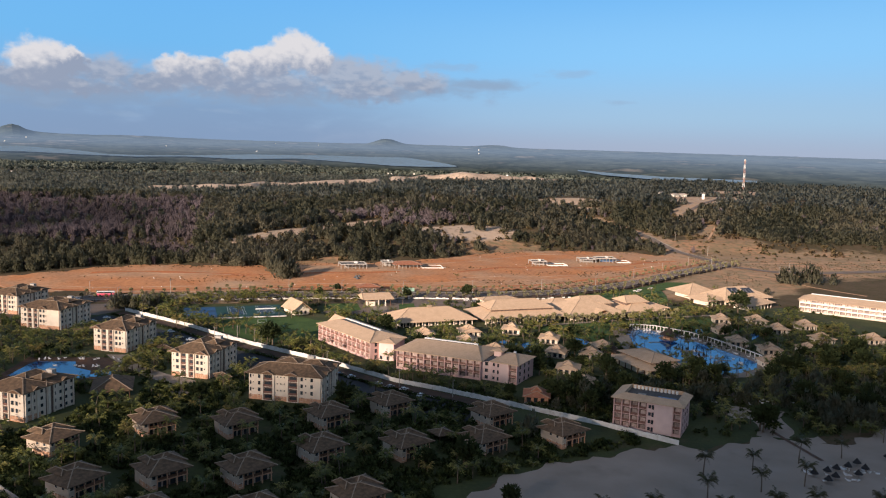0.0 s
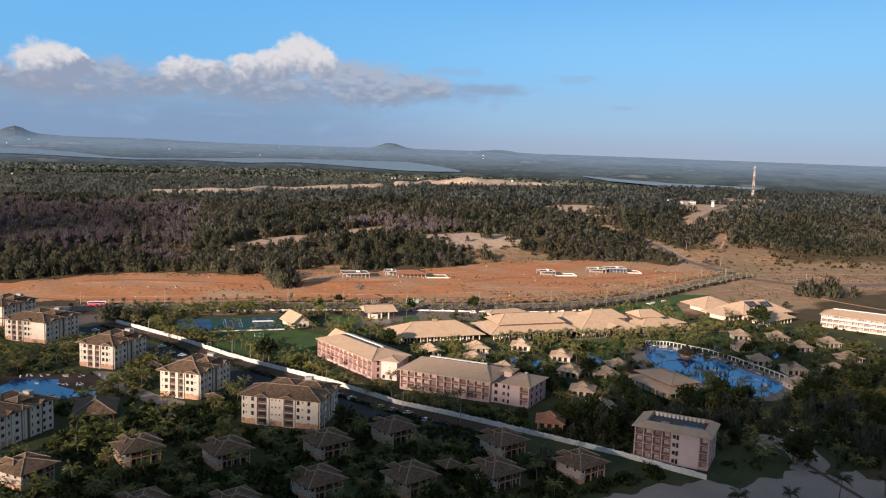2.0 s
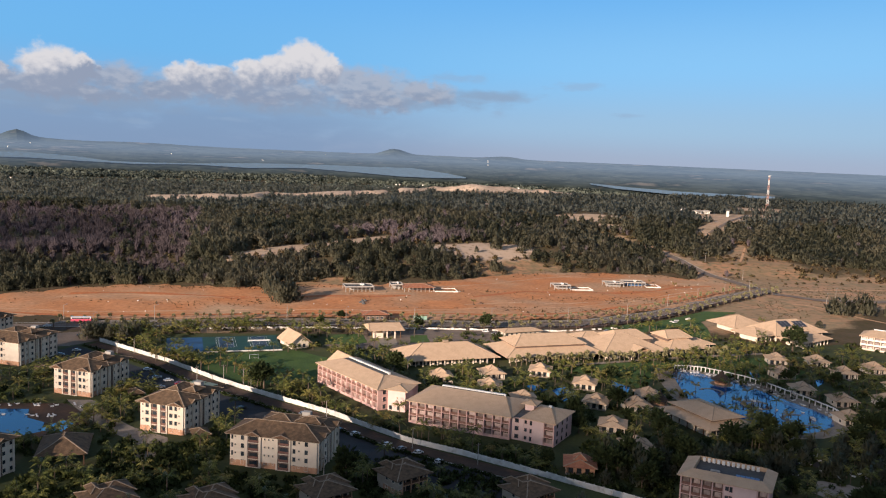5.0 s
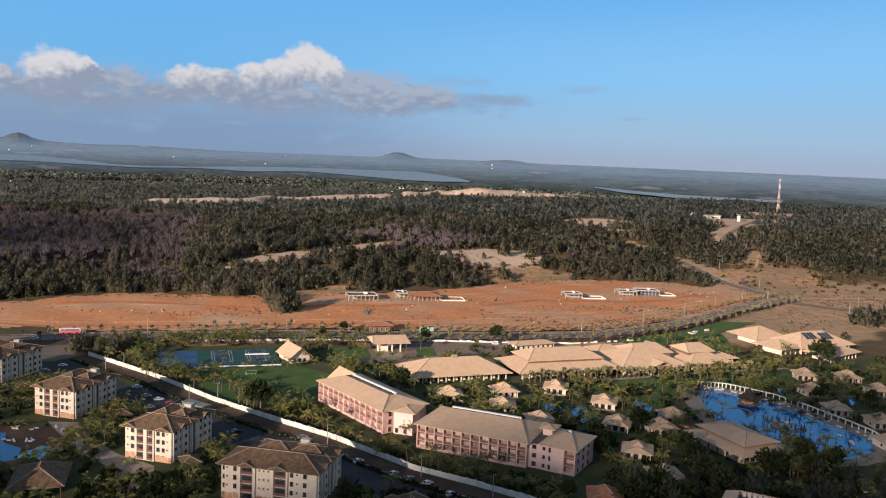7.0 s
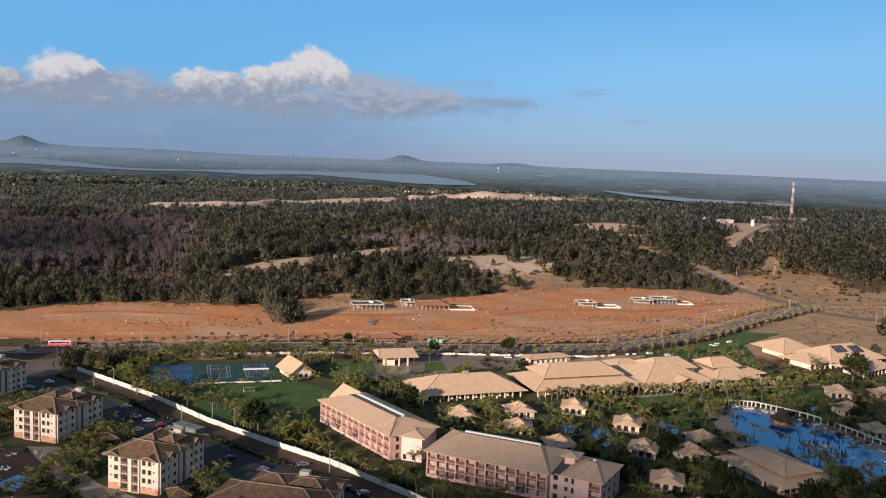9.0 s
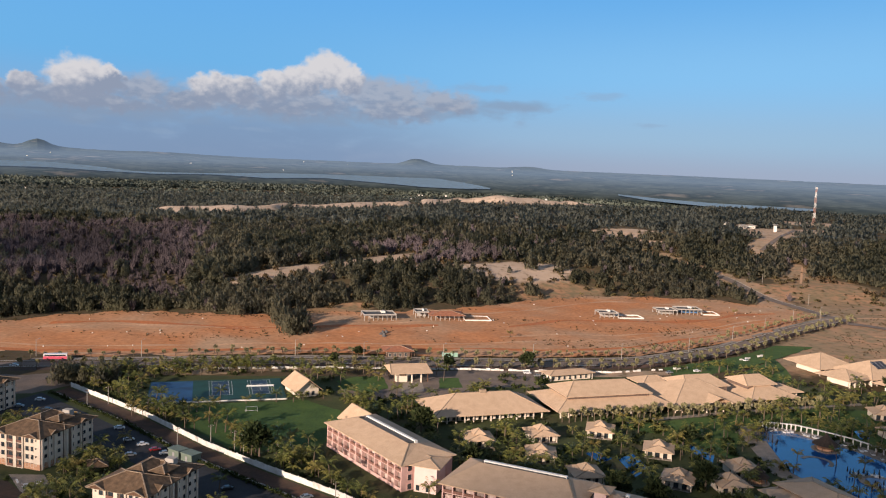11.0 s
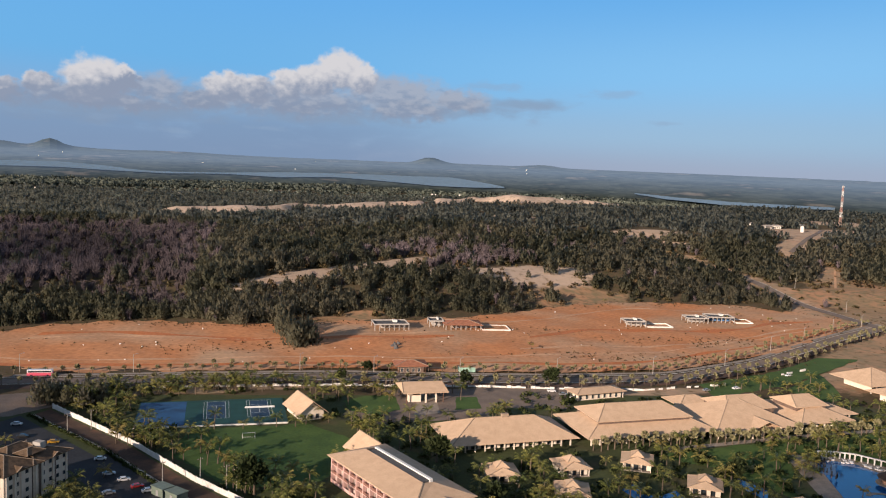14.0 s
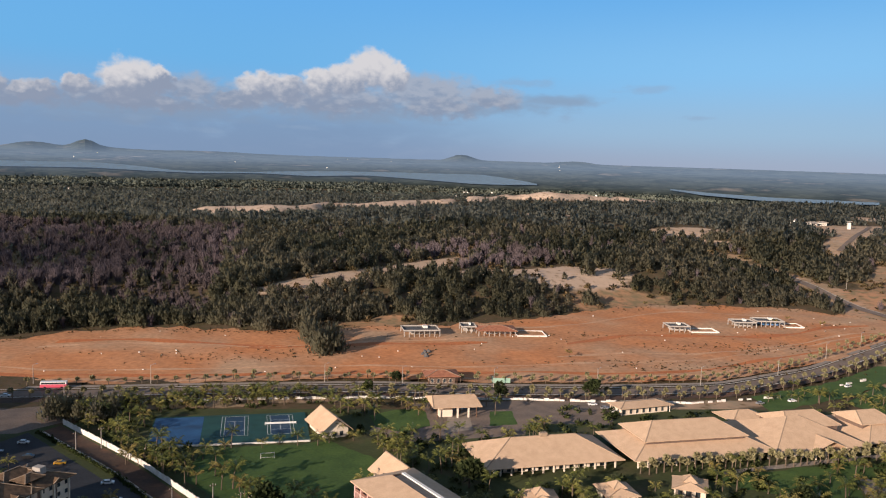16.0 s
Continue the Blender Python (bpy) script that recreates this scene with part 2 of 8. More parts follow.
M["pink"] = material("pale pink render", (0.66, 0.44, 0.40), (0.58, 0.38, 0.345), 0.35, 0.85, 0.01, 6.0, stains=((0.46, 0.32, 0.29), 0.2, 0.65, 0.9))
M["pink_wall"] = material("light pink render", (0.72, 0.54, 0.50), (0.65, 0.48, 0.45), 0.3, 0.85, 0.01, 6.0, stains=((0.52, 0.40, 0.37), 0.25, 0.62, 0.9))
M["salmon"] = material("salmon base course", (0.60, 0.35, 0.22), (0.5, 0.28, 0.18), 0.6, 0.85)
M["beige"] = material("beige render", (0.52, 0.43, 0.33), (0.43, 0.35, 0.27), 0.5, 0.88, 0.01, 6.0)
M["timber"] = material("brown timber", (0.16, 0.085, 0.05), (0.10, 0.055, 0.035), 2.0, 0.7, rnd=0.2)
# brown of back walls, with the shade of recesses and openings put in
M["recess"] = material("dark brown wall with recess shade", (0.17, 0.12, 0.095), (0.12, 0.085, 0.07), 0.8, 0.9)
M["glass"] = material("dark window glass", (0.03, 0.04, 0.05), (0.045, 0.055, 0.065), 0.5, 0.12, spec=0.6, rnd=0.3)
M["concrete"] = material("raw concrete", (0.42, 0.40, 0.37), (0.33, 0.31, 0.29), 0.5, 0.9, 0.02, 4.0, stains=((0.25, 0.23, 0.21), 0.3, 0.6, 0.85))
M["roof_dark"] = material("dark flat roofing", (0.07, 0.07, 0.075), (0.10, 0.10, 0.10), 0.5, 0.8)
M["solar"] = material("solar panel", (0.02, 0.025, 0.04), (0.03, 0.035, 0.05), 0.5, 0.35, spec=0.4)
M["blue_sheet"] = material("blue sheeting", (0.10, 0.22, 0.42), (0.07, 0.16, 0.33), 0.8, 0.5)
M["curtain"] = material("pale curtains behind glass", (0.50, 0.40, 0.36), (0.30, 0.22, 0.20), 0.7, 0.5, spec=0.4, rnd=0.5)
M["villa_wall"] = material("beige painted render", (0.52, 0.43, 0.34), (0.45, 0.37, 0.295), 0.4, 0.85, 0.01, 6.0, stains=((0.36, 0.29, 0.22), 0.25, 0.62, 0.9))
M["rail"] = material("red brown balustrade", (0.24, 0.125, 0.10), (0.18, 0.095, 0.075), 0.8, 0.8)
M["pool_shelf"] = material("pale tiled pool shelf under shallow water", (0.13, 0.24, 0.42), (0.09, 0.19, 0.37), 0.3, 0.3, coords="World")
M["asphalt"] = material("worn dusty asphalt", (0.235, 0.185, 0.150), (0.175, 0.142, 0.12), 0.15, 0.92, 0.01, 20.0, coords="World", stains=((0.27, 0.20, 0.15), 0.06, 0.52, 0.78), fine=1.2)
# dark asphalt whose bluish tone also carries the apartment blocks' shade
M["tar"] = material("dark car park asphalt with blue shade", (0.046, 0.050, 0.058), (0.034, 0.037, 0.044), 0.15, 0.92, 0.01, 20.0, coords="World", stains=((0.068, 0.066, 0.068), 0.06, 0.55, 0.8), fine=1.2)
# far scrub: haze put into the leaf colour, paler and bluer
M["scrub_hazed"] = material("scrub foliage paled for haze", (0.170, 0.195, 0.162), (0.125, 0.150, 0.128), 0.02, 0.95, spec=0.05, island=0.15, tint=0.2, thin=0.3, coords="World")
M["lane"] = material("sandy dirt lane", (0.105, 0.062, 0.042), (0.068, 0.047, 0.037), 0.12, 0.95, 0.03, 3.0, coords="World", stains=((0.20, 0.10, 0.058), 0.07, 0.54, 0.72), fine=0.8)
M["paving"] = material("pale paving", (0.36, 0.31, 0.26), (0.27, 0.235, 0.2), 0.3, 0.9, coords="World", fine=1.5)
M["kerb"] = material("whitewashed kerb", (0.58, 0.55, 0.5), (0.42, 0.4, 0.37), 0.6, 0.9)
M["lawn"] = material("mown lawn", (0.074, 0.134, 0.030), (0.050, 0.100, 0.023), 0.11, 0.95, 0.05, 2.5, coords="World", stains=((0.22, 0.17, 0.08), 0.045, 0.66, 0.82), fine=0.9)
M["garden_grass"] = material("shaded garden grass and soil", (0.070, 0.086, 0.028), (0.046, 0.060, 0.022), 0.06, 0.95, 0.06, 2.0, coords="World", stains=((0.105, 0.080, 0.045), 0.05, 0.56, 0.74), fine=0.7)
M["court_blue"] = material("blue sports court", (0.028, 0.095, 0.215), (0.022, 0.07, 0.165), 0.15, 0.6, coords="World", stains=((0.02, 0.05, 0.11), 0.10, 0.5, 0.7))
M["court_green"] = material("green sports court", (0.018, 0.070, 0.062), (0.014, 0.054, 0.048), 0.15, 0.7, coords="World")
M["court_dark"] = material("navy playing area", (0.018, 0.045, 0.085), (0.022, 0.055, 0.10), 0.15, 0.6, coords="World")
M["line"] = material("white court line", (0.62, 0.66, 0.66), (0.5, 0.54, 0.55), 1.0, 0.7)
M["metal"] = material("grey painted metal", (0.42, 0.42, 0.42), (0.34, 0.34, 0.34), 2.0, 0.5, metal=0.2)
M["metal_white"] = material("white painted metal", (0.75, 0.75, 0.73), (0.62, 0.62, 0.6), 2.0, 0.5)
# red of the far mast, haze put in by paling the colour
M["metal_red"] = material("red painted metal paled for haze", (0.46, 0.27, 0.22), (0.40, 0.23, 0.19), 2.0, 0.6)
M["pole"] = material("cast concrete pole", (0.36, 0.33, 0.30), (0.28, 0.26, 0.23), 1.0, 0.9)
M["thatch"] = material("dark palm thatch", (0.035, 0.026, 0.022), (0.055, 0.042, 0.034), 1.2, 0.95, 0.06, 6.0)
M["canvas"] = material("black parasol canvas", (0.02, 0.02, 0.022), (0.03, 0.03, 0.034), 1.0, 0.9)
M["white_plastic"] = material("white plastic", (0.72, 0.72, 0.72), (0.6, 0.6, 0.6), 1.0, 0.45)
M["hut_green"] = material("grey green sheet steel", (0.20, 0.25, 0.20), (0.16, 0.20, 0.165), 0.6, 0.6)
M["green_sheet"] = material("pale green hoarding", (0.32, 0.50, 0.40), (0.26, 0.42, 0.34), 0.6, 0.7)
M["bark"] = material("grey brown bark", (0.15, 0.115, 0.085), (0.10, 0.075, 0.055), 1.5, 0.95)
M["palm_leaf"] = material("palm frond", (0.150, 0.160, 0.040), (0.085, 0.105, 0.026), 0.5, 0.5, spec=0.4, island=0.5, thin=0.3)
M["palm_leaf_shore"] = material("dark palm frond", (0.080, 0.078, 0.036), (0.050, 0.054, 0.024), 0.5, 0.55, spec=0.3, island=0.4, thin=0.3)
M["palm_leaf_dry"] = material("yellowed palm frond", (0.28, 0.215, 0.065), (0.17, 0.15, 0.048), 0.5, 0.6, spec=0.35, island=0.4, thin=0.3)
M["palm_leaf_mix"] = material("green and yellowed palm fronds", (0.215, 0.205, 0.055), (0.095, 0.12, 0.032), 0.09, 0.5, spec=0.4, island=0.45, tint=0.3, thin=0.3, coords="World")
M["fan_leaf"] = material("dull fan palm leaf", (0.25, 0.225, 0.12), (0.17, 0.16, 0.085), 0.5, 0.7, island=0.3)
M["pine_leaf"] = material("dark needle foliage", (0.200, 0.194, 0.130), (0.160, 0.158, 0.108), 0.02, 0.95, spec=0.05, island=0.08, tint=0.26, thin=0.6, coords="World")
# mid-distance needles, lightened and greyed to stand in for haze
M["pine_leaf_hazed"] = material("needle foliage paled for haze", (0.200, 0.212, 0.178), (0.162, 0.176, 0.150), 0.02, 0.95, spec=0.05, island=0.08, tint=0.2, thin=0.6, coords="World")
M["leaf"] = material("dull broad foliage", (0.080, 0.095, 0.038), (0.054, 0.068, 0.028), 0.03, 0.9, spec=0.1, island=0.35, tint=0.35, thin=0.3, coords="World")
M["shrub"] = material("garden shrub foliage", (0.090, 0.112, 0.038), (0.050, 0.068, 0.026), 0.04, 0.9, spec=0.1, island=0.5, tint=0.4, thin=0.3, coords="World")
M["dead"] = material("bare grey branches", (0.150, 0.122, 0.132), (0.108, 0.090, 0.098), 0.03, 0.95, spec=0.1, island=0.18, tint=0.2, coords="World")
M["scrub"] = material("dry grass and scrub", (0.17, 0.13, 0.065), (0.115, 0.095, 0.048), 0.05, 0.95, spec=0.1, island=0.4, tint=0.25, thin=0.2, coords="World")
M["earth"] = material("bare orange earth", (0.585, 0.25, 0.110), (0.525, 0.268, 0.140), 0.016, 0.97, 0.12, 0.9, coords="World", spec=0.1, stains=((0.50, 0.33, 0.21), 0.013, 0.45, 0.64), fine=0.35, detail=9.0)
M["track_red"] = material("red wheel track", (0.54, 0.19, 0.07), (0.46, 0.17, 0.07), 0.05, 0.97, coords="World", fine=0.5)
M["track_pale"] = material("pale wheel track", (0.62, 0.39, 0.24), (0.55, 0.31, 0.175), 0.05, 0.97, coords="World", fine=0.5)
M["beach"] = material("pale dune sand", (0.36, 0.305, 0.26), (0.30, 0.255, 0.215), 0.05, 0.97, 0.15, 0.5, coords="World", spec=0.1, stains=((0.22, 0.19, 0.16), 0.07, 0.58, 0.85))
M["car_white"] = material("white car paint", (0.75, 0.75, 0.75), (0.7, 0.7, 0.7), 1.0, 0.25, spec=0.6)
M["car_red"] = material("red car paint", (0.35, 0.03, 0.03), (0.3, 0.025, 0.025), 1.0, 0.25, spec=0.6)
M["car_silver"] = material("silver car paint", (0.35, 0.36, 0.38), (0.3, 0.31, 0.33), 1.0, 0.3, spec=0.6, metal=0.4)
M["car_dark"] = material("dark car paint", (0.03, 0.032, 0.036), (0.025, 0.026, 0.03), 1.0, 0.25, spec=0.6)
M["taxi"] = material("yellow machine paint", (0.55, 0.30, 0.03), (0.48, 0.26, 0.03), 1.0, 0.4)
M["tyre"] = material("black rubber", (0.02, 0.02, 0.02), (0.03, 0.03, 0.03), 3.0, 0.9)
M["bus_pink"] = material("pink bus paint", (0.62, 0.10, 0.16), (0.55, 0.085, 0.14), 1.0, 0.35, spec=0.5)


def water_material(name, base, rough, bump):
    m = material(name, base, tuple(c * 0.8 for c in base), 0.05, rough, coords="World", spec=0.5)
    nt = m.node_tree
    n = nt.nodes.new("ShaderNodeTexNoise")
    n.inputs["Scale"].default_value = 0.9
    nt.links.new(nt.nodes.new("ShaderNodeNewGeometry").outputs["Position"], n.inputs["Vector"])
    bn = nt.nodes.new("ShaderNodeBump")
    bn.inputs["Strength"].default_value, bn.inputs["Distance"].default_value = 1.0, bump
    nt.links.new(n.outputs[0], bn.inputs["Height"])
    nt.links.new(bn.outputs[0], nt.nodes["Principled BSDF"].inputs["Normal"])
    return m


M["pool"] = water_material("swimming pool water", (0.010, 0.085, 0.27), 0.08, 0.02)
# the same pool water, darker for the shade that lies on it
M["pool_shaded"] = water_material("pool water darkened for shade", (0.004, 0.040, 0.16), 0.08, 0.02)
M["pool_light"] = water_material("shallow pool water", (0.05, 0.28, 0.55), 0.08, 0.02)
M["lake"] = water_material("lagoon water", (0.19, 0.28, 0.36), 0.6, 0.05)


# ---------------------------------------------------------------- mesh helpers
class Mesh:
    """Collects boxes, quads and roofs, then becomes one mesh."""

    def __init__(self):
        self.v, self.f = [], []

    def poly(self, pts):
        i = len(self.v)
        self.v += [tuple(p) for p in pts]
        self.f.append(tuple(range(i, i + len(pts))))
        return self

    def box(self, x0, y0, z0, x1, y1, z1):
        i = len(self.v)
        self.v += [(x, y, z) for z in (z0, z1) for x, y in ((x0, y0), (x1, y0), (x1, y1), (x0, y1))]
        self.f += [(i + 3, i + 2, i + 1, i), (i + 4, i + 5, i + 6, i + 7)]
        self.f += [(i + a, i + (a + 1) % 4, i + 4 + (a + 1) % 4, i + 4 + a) for a in range(4)]
        return self

    def beam(self, a, b, w, h):
        """A bar of width w and height h from a to b."""
        a, b = Vector(a), Vector(b)
        d = (b - a).normalized()
        s = d.cross(Vector((0, 0, 1)))
        s = (s.normalized() if s.length > 1e-4 else Vector((1, 0, 0))) * (w / 2)
        u = s.cross(d).normalized() * (h / 2)
        i = len(self.v)
        self.v += [tuple(p + q) for p in (a, b) for q in (-s - u, s - u, s + u, -s + u)]
        self.f += [(i, i + 1, i + 2, i + 3), (i + 7, i + 6, i + 5, i + 4)]
        self.f += [(i + k, i + 4 + k, i + 4 + (k + 1) % 4, i + (k + 1) % 4) for k in range(4)]
        return self

    def tube(self, x, y, z0, z1, r0, r1, n=8):
        i = len(self.v)
        for z, r in ((z0, r0), (z1, r1)):
            self.v += [(x + r * math.cos(2 * math.pi * k / n), y + r * math.sin(2 * math.pi * k / n), z) for k in range(n)]
        self.f += [(i + k, i + (k + 1) % n, i + n + (k + 1) % n, i + n + k) for k in range(n)]
        self.f += [tuple(range(i + n, i + 2 * n)), tuple(range(i + n - 1, i - 1, -1))]
        return self

    def hip(self, x0, y0, x1, y1, z0, z1, run=None, t=0.22):
        """A hipped roof slab with fascia over the rectangle, its ridge along the longer side. run: how far the ridge stays from the ends."""
        w, d = x1 - x0, y1 - y0
        cx, cy = (x0 + x1) / 2, (y0 + y1) / 2
        if w >= d:
            r = d / 2 if run is None else run
            a, b = (x0 + r, cy, z1), (x1 - r, cy, z1)
        else:
            r = w / 2 if run is None else run
            a, b = (cx, y0 + r, z1), (cx, y1 - r, z1)
        i = len(self.v)
        self.v += [(x, y, z) for z in (z0, z0 + t) for x, y in ((x0, y0), (x1, y0), (x1, y1), (x0, y1))] + [a, b]
        self.f += [(i + 3, i + 2, i + 1, i)] + [(i + k, i + (k + 1) % 4, i + 4 + (k + 1) % 4, i + 4 + k) for k in range(4)]
        p, q = i + 8, i + 9
        if w >= d:
            self.f += [(i + 4, i + 5, q, p), (i + 5, i + 6, q), (i + 6, i + 7, p, q), (i + 7, i + 4, p)]
        else:
            self.f += [(i + 4, i + 5, p), (i + 5, i + 6, q, p), (i + 6, i + 7, q), (i + 7, i + 4, p, q)]
        return [(x0, y0, z0 + t), (x1, y0, z0 + t), (x1, y1, z0 + t), (x0, y1, z0 + t), a, b]

    def data(self, name, *mats):
        me = bpy.data.meshes.new(name)
        me.from_pydata(self.v, [], self.f)
        for m in mats:
            me.materials.append(m)
        return me


def part(name, mesh, mat, parent, label=""):
    """Links a Mesh as one object under a thing or a part."""
    ob = new(name, mesh.data(name, M[mat] if isinstance(mat, str) else mat))
    ob.parent = parent
    return tagged(ob, label)


def thing(name, m, label, category, group="", kind=""):
    ob = new(name)
    ob.empty_display_size = 0.5
    ob.matrix_basis = m
    return tagged(ob, label, category, group, kind)


def ridges(name, corners, parent, w=0.45):
    """Ridge and hip caps along a hipped roof."""
    c = corners
    wide = abs(c[5][0] - c[4][0]) > abs(c[5][1] - c[4][1])
    pairs = [(0, 4), (3, 4), (1, 5), (2, 5)] if wide else [(0, 4), (1, 4), (2, 5), (3, 5)]
    for a, b in pairs + ([(4, 5)] if (Vector(c[4]) - Vector(c[5])).length > 0.5 else []):
        part(name, Mesh().beam(c[a], c[b], w, 0.28), "ridge", parent)


# ---------------------------------------------------------------- terrain
CENTRE = (-3.0, 130.0)
FAR_K = math.log(25000 / 1700) / 3000


def sm(t):
    t = np.clip(t, 0, 1)
    return t * t * (3 - 2 * t)


def waves(x, y):
    """Smooth dune relief, about -1 to 1."""
    return (np.sin(x * 0.021 + 1.3 * np.sin(y * 0.017)) + np.sin(y * 0.031 + 1.7 * np.sin(x * 0.013 + 2)) + 0.6 * np.sin(0.05 * x - 0.043 * y + 1)) / 2.6


def back_line(x):
    return np.interp(x, [-330, -292, -251, -231, -192, -115, -62, -6, 61, 120, 164, 261, 316, 400], [462, 466, 479, 497, 507, 505, 528, 533, 558, 592, 609, 614, 606, 600])


def belt_at(x, y):
    """The long pale dune belt beyond the woods."""
    line = np.interp(x, [-900, -431, -303, -229, -123, 88, 291, 633, 900], [1120, 1195, 1240, 1335, 1440, 1580, 1620, 1700, 1760])
    f = np.exp(-((y - line - 25 * waves(x * 2, y * 2)) / (44.0 + 26 * np.sin(x * 0.031 + 1.2 * np.sin(x * 0.011)))) ** 2) * sm((x + 500) / 60) * sm((820 - x) / 120)
    return f * sm(np.abs(x - 10) / 25 + 0.1)


def ground_z(x, y):
    x, y = np.asarray(x, float), np.asarray(y, float)
    yb = back_line(x)
    s = y - yb
    right = sm((x - 180) / 120)
    z = 3.5 * sm((y - 415) / (yb - 415))
    z = z + (15 - 9 * right) * sm(s / 62) + (17 + 9 * right) * (0.5 + 0.5 * sm((x + 150) / 250)) * sm((s - 50) / 260)
    z = z - 24 * sm((y - (830 + 0.45 * np.clip(x + 430, -600, 1300))) / 260)
    z = z + 2.6 * waves(x, y) * sm((s - 8) / 60)
    z = z + (14 + 2.5 * np.sin(x * 0.045 + 1.0) * np.sin(x * 0.021)) * (1 + 0.9 * sm((x - 20) / 220)) * belt_at(x, y)
    d = np.hypot(x - CENTRE[0], y - CENTRE[1])
    far = 114 - d * 120 / (1700 * np.exp(FAR_K * (np.maximum(d, 1700) - 1700)))
    return z + (far - z) * sm((d - 1450) / 350)


def gz(x, y):
    return float(ground_z(x, y))


# bare sand and earth among the woods: centre, half lengths, turn in degrees, earthiness
BARE = [(-100, 590, 50, 13, 43, 0.3), (-40, 640, 62, 17, 46, 0.25), (15, 630, 34, 17, 25, 0.4), (50, 632, 26, 12, 30, 0.2), (104, 640, 50, 24, 22, 0.1),
        (132, 606, 42, 20, 20, 0.9), (-45, 533, 16, 9, 20, 0.9), (285, 866, 52, 22, 10, 0.3), (285, 818, 40, 13, -12, 0.35), (285, 765, 26, 14, -20, 0.8),
        (400, 640, 60, 42, 62, 0.9), (415, 712, 42, 12, 52, 0.75), (430, 560, 150, 55, 10, 0.8), (560, 955, 95, 42, 20, 0.4), (470, 850, 120, 16, 48, 0.5),
        (322, 640, 18, 75, 0, 0.7), (306, 725, 22, 14, -60, 0.6), (352, 638, 24, 20, 0, 0.9), (-115, 920, 34, 12, 0, 0.4), (-395, 724, 34, 9, 20, 0.5), (-70, 520, 16, 7, 10, 1.0),
        (700, 1100, 60, 40, 0, 0.4), (-400, 780, 60, 12, 10, 0.4), (120, 1010, 60, 12, 10, 0.3), (-560, 760, 90, 9, 8, 0.4), (320, 485, 95, 38, 33, 0.8), (250, 455, 40, 12, 33, 0.7), (100, 412, 60, 5, 10, 0.6), (-110, 405, 70, 5, 10, 0.6)]


def bare_at(x, y):
    x, y = np.asarray(x, float), np.asarray(y, float)
    best, earth = np.zeros_like(x), np.zeros_like(x)
    for cx, cy, a, b, turn, e in BARE:
        c, s = math.cos(radians(turn)), math.sin(radians(turn))
        u, v = ((x - cx) * c + (y - cy) * s) / a, (-(x - cx) * s + (y - cy) * c) / b
        f = np.exp(-(u * u + v * v) * 0.8)
        earth = np.where(f > best, e, earth)
        best = np.maximum(best, f)
    belt = belt_at(x, y)
    earth = np.where(belt > best, 0.0, earth)
    return np.maximum(best, belt), earth


def spaced(pairs):
    """Coordinates with a step that changes along the way: (from, to, step)."""
    out = []
    for a, b, step in pairs:
        out += list(np.arange(a, b, step))
    return np.array(out + [pairs[-1][1]])


gx = spaced([(-4800, -1500, 220), (-1500, -600, 45), (-600, 800, 9), (800, 1500, 35), (1500, 4800, 220)])
gy = spaced([(-4800, -400, 400), (-400, 380, 60), (380, 900, 8), (900, 1800, 16), (1800, 3000, 60), (3000, 4900, 190)])
X, Y = np.meshgrid(gx, gy)
Z = ground_z(X, Y)
edge_in = sm((Y - 425) / 12) * sm((back_line(X) - Y) / 14) * sm((X + 285) / 20) * sm((335 - X) / 20)
Z = Z - 0.9 * edge_in
Z = Z - np.where(np.hypot(X, Y - 130) > 2250, 6.0 + (np.hypot(X, Y - 130) - 2250) * 0.025, 0.0)
me = bpy.data.meshes.new("ground")
nx, ny = len(gx), len(gy)
idx = np.arange(nx * ny).reshape(ny, nx)
quads = np.stack([idx[:-1, :-1], idx[:-1, 1:], idx[1:, 1:], idx[1:, :-1]], -1).reshape(-1, 4)
me.from_pydata(np.stack([X, plan_y(X, Y), Z], -1).reshape(-1, 3).tolist(), [], quads.tolist())
for p in me.polygons:
    p.use_smooth = True
bare, earthy = bare_at(X, Y)
for key, val in (("bare", bare), ("earthy", earthy)):
    at = me.attributes.new(key, "FLOAT", "POINT")
    at.data.foreach_set("value", val.reshape(-1).astype(np.float32))


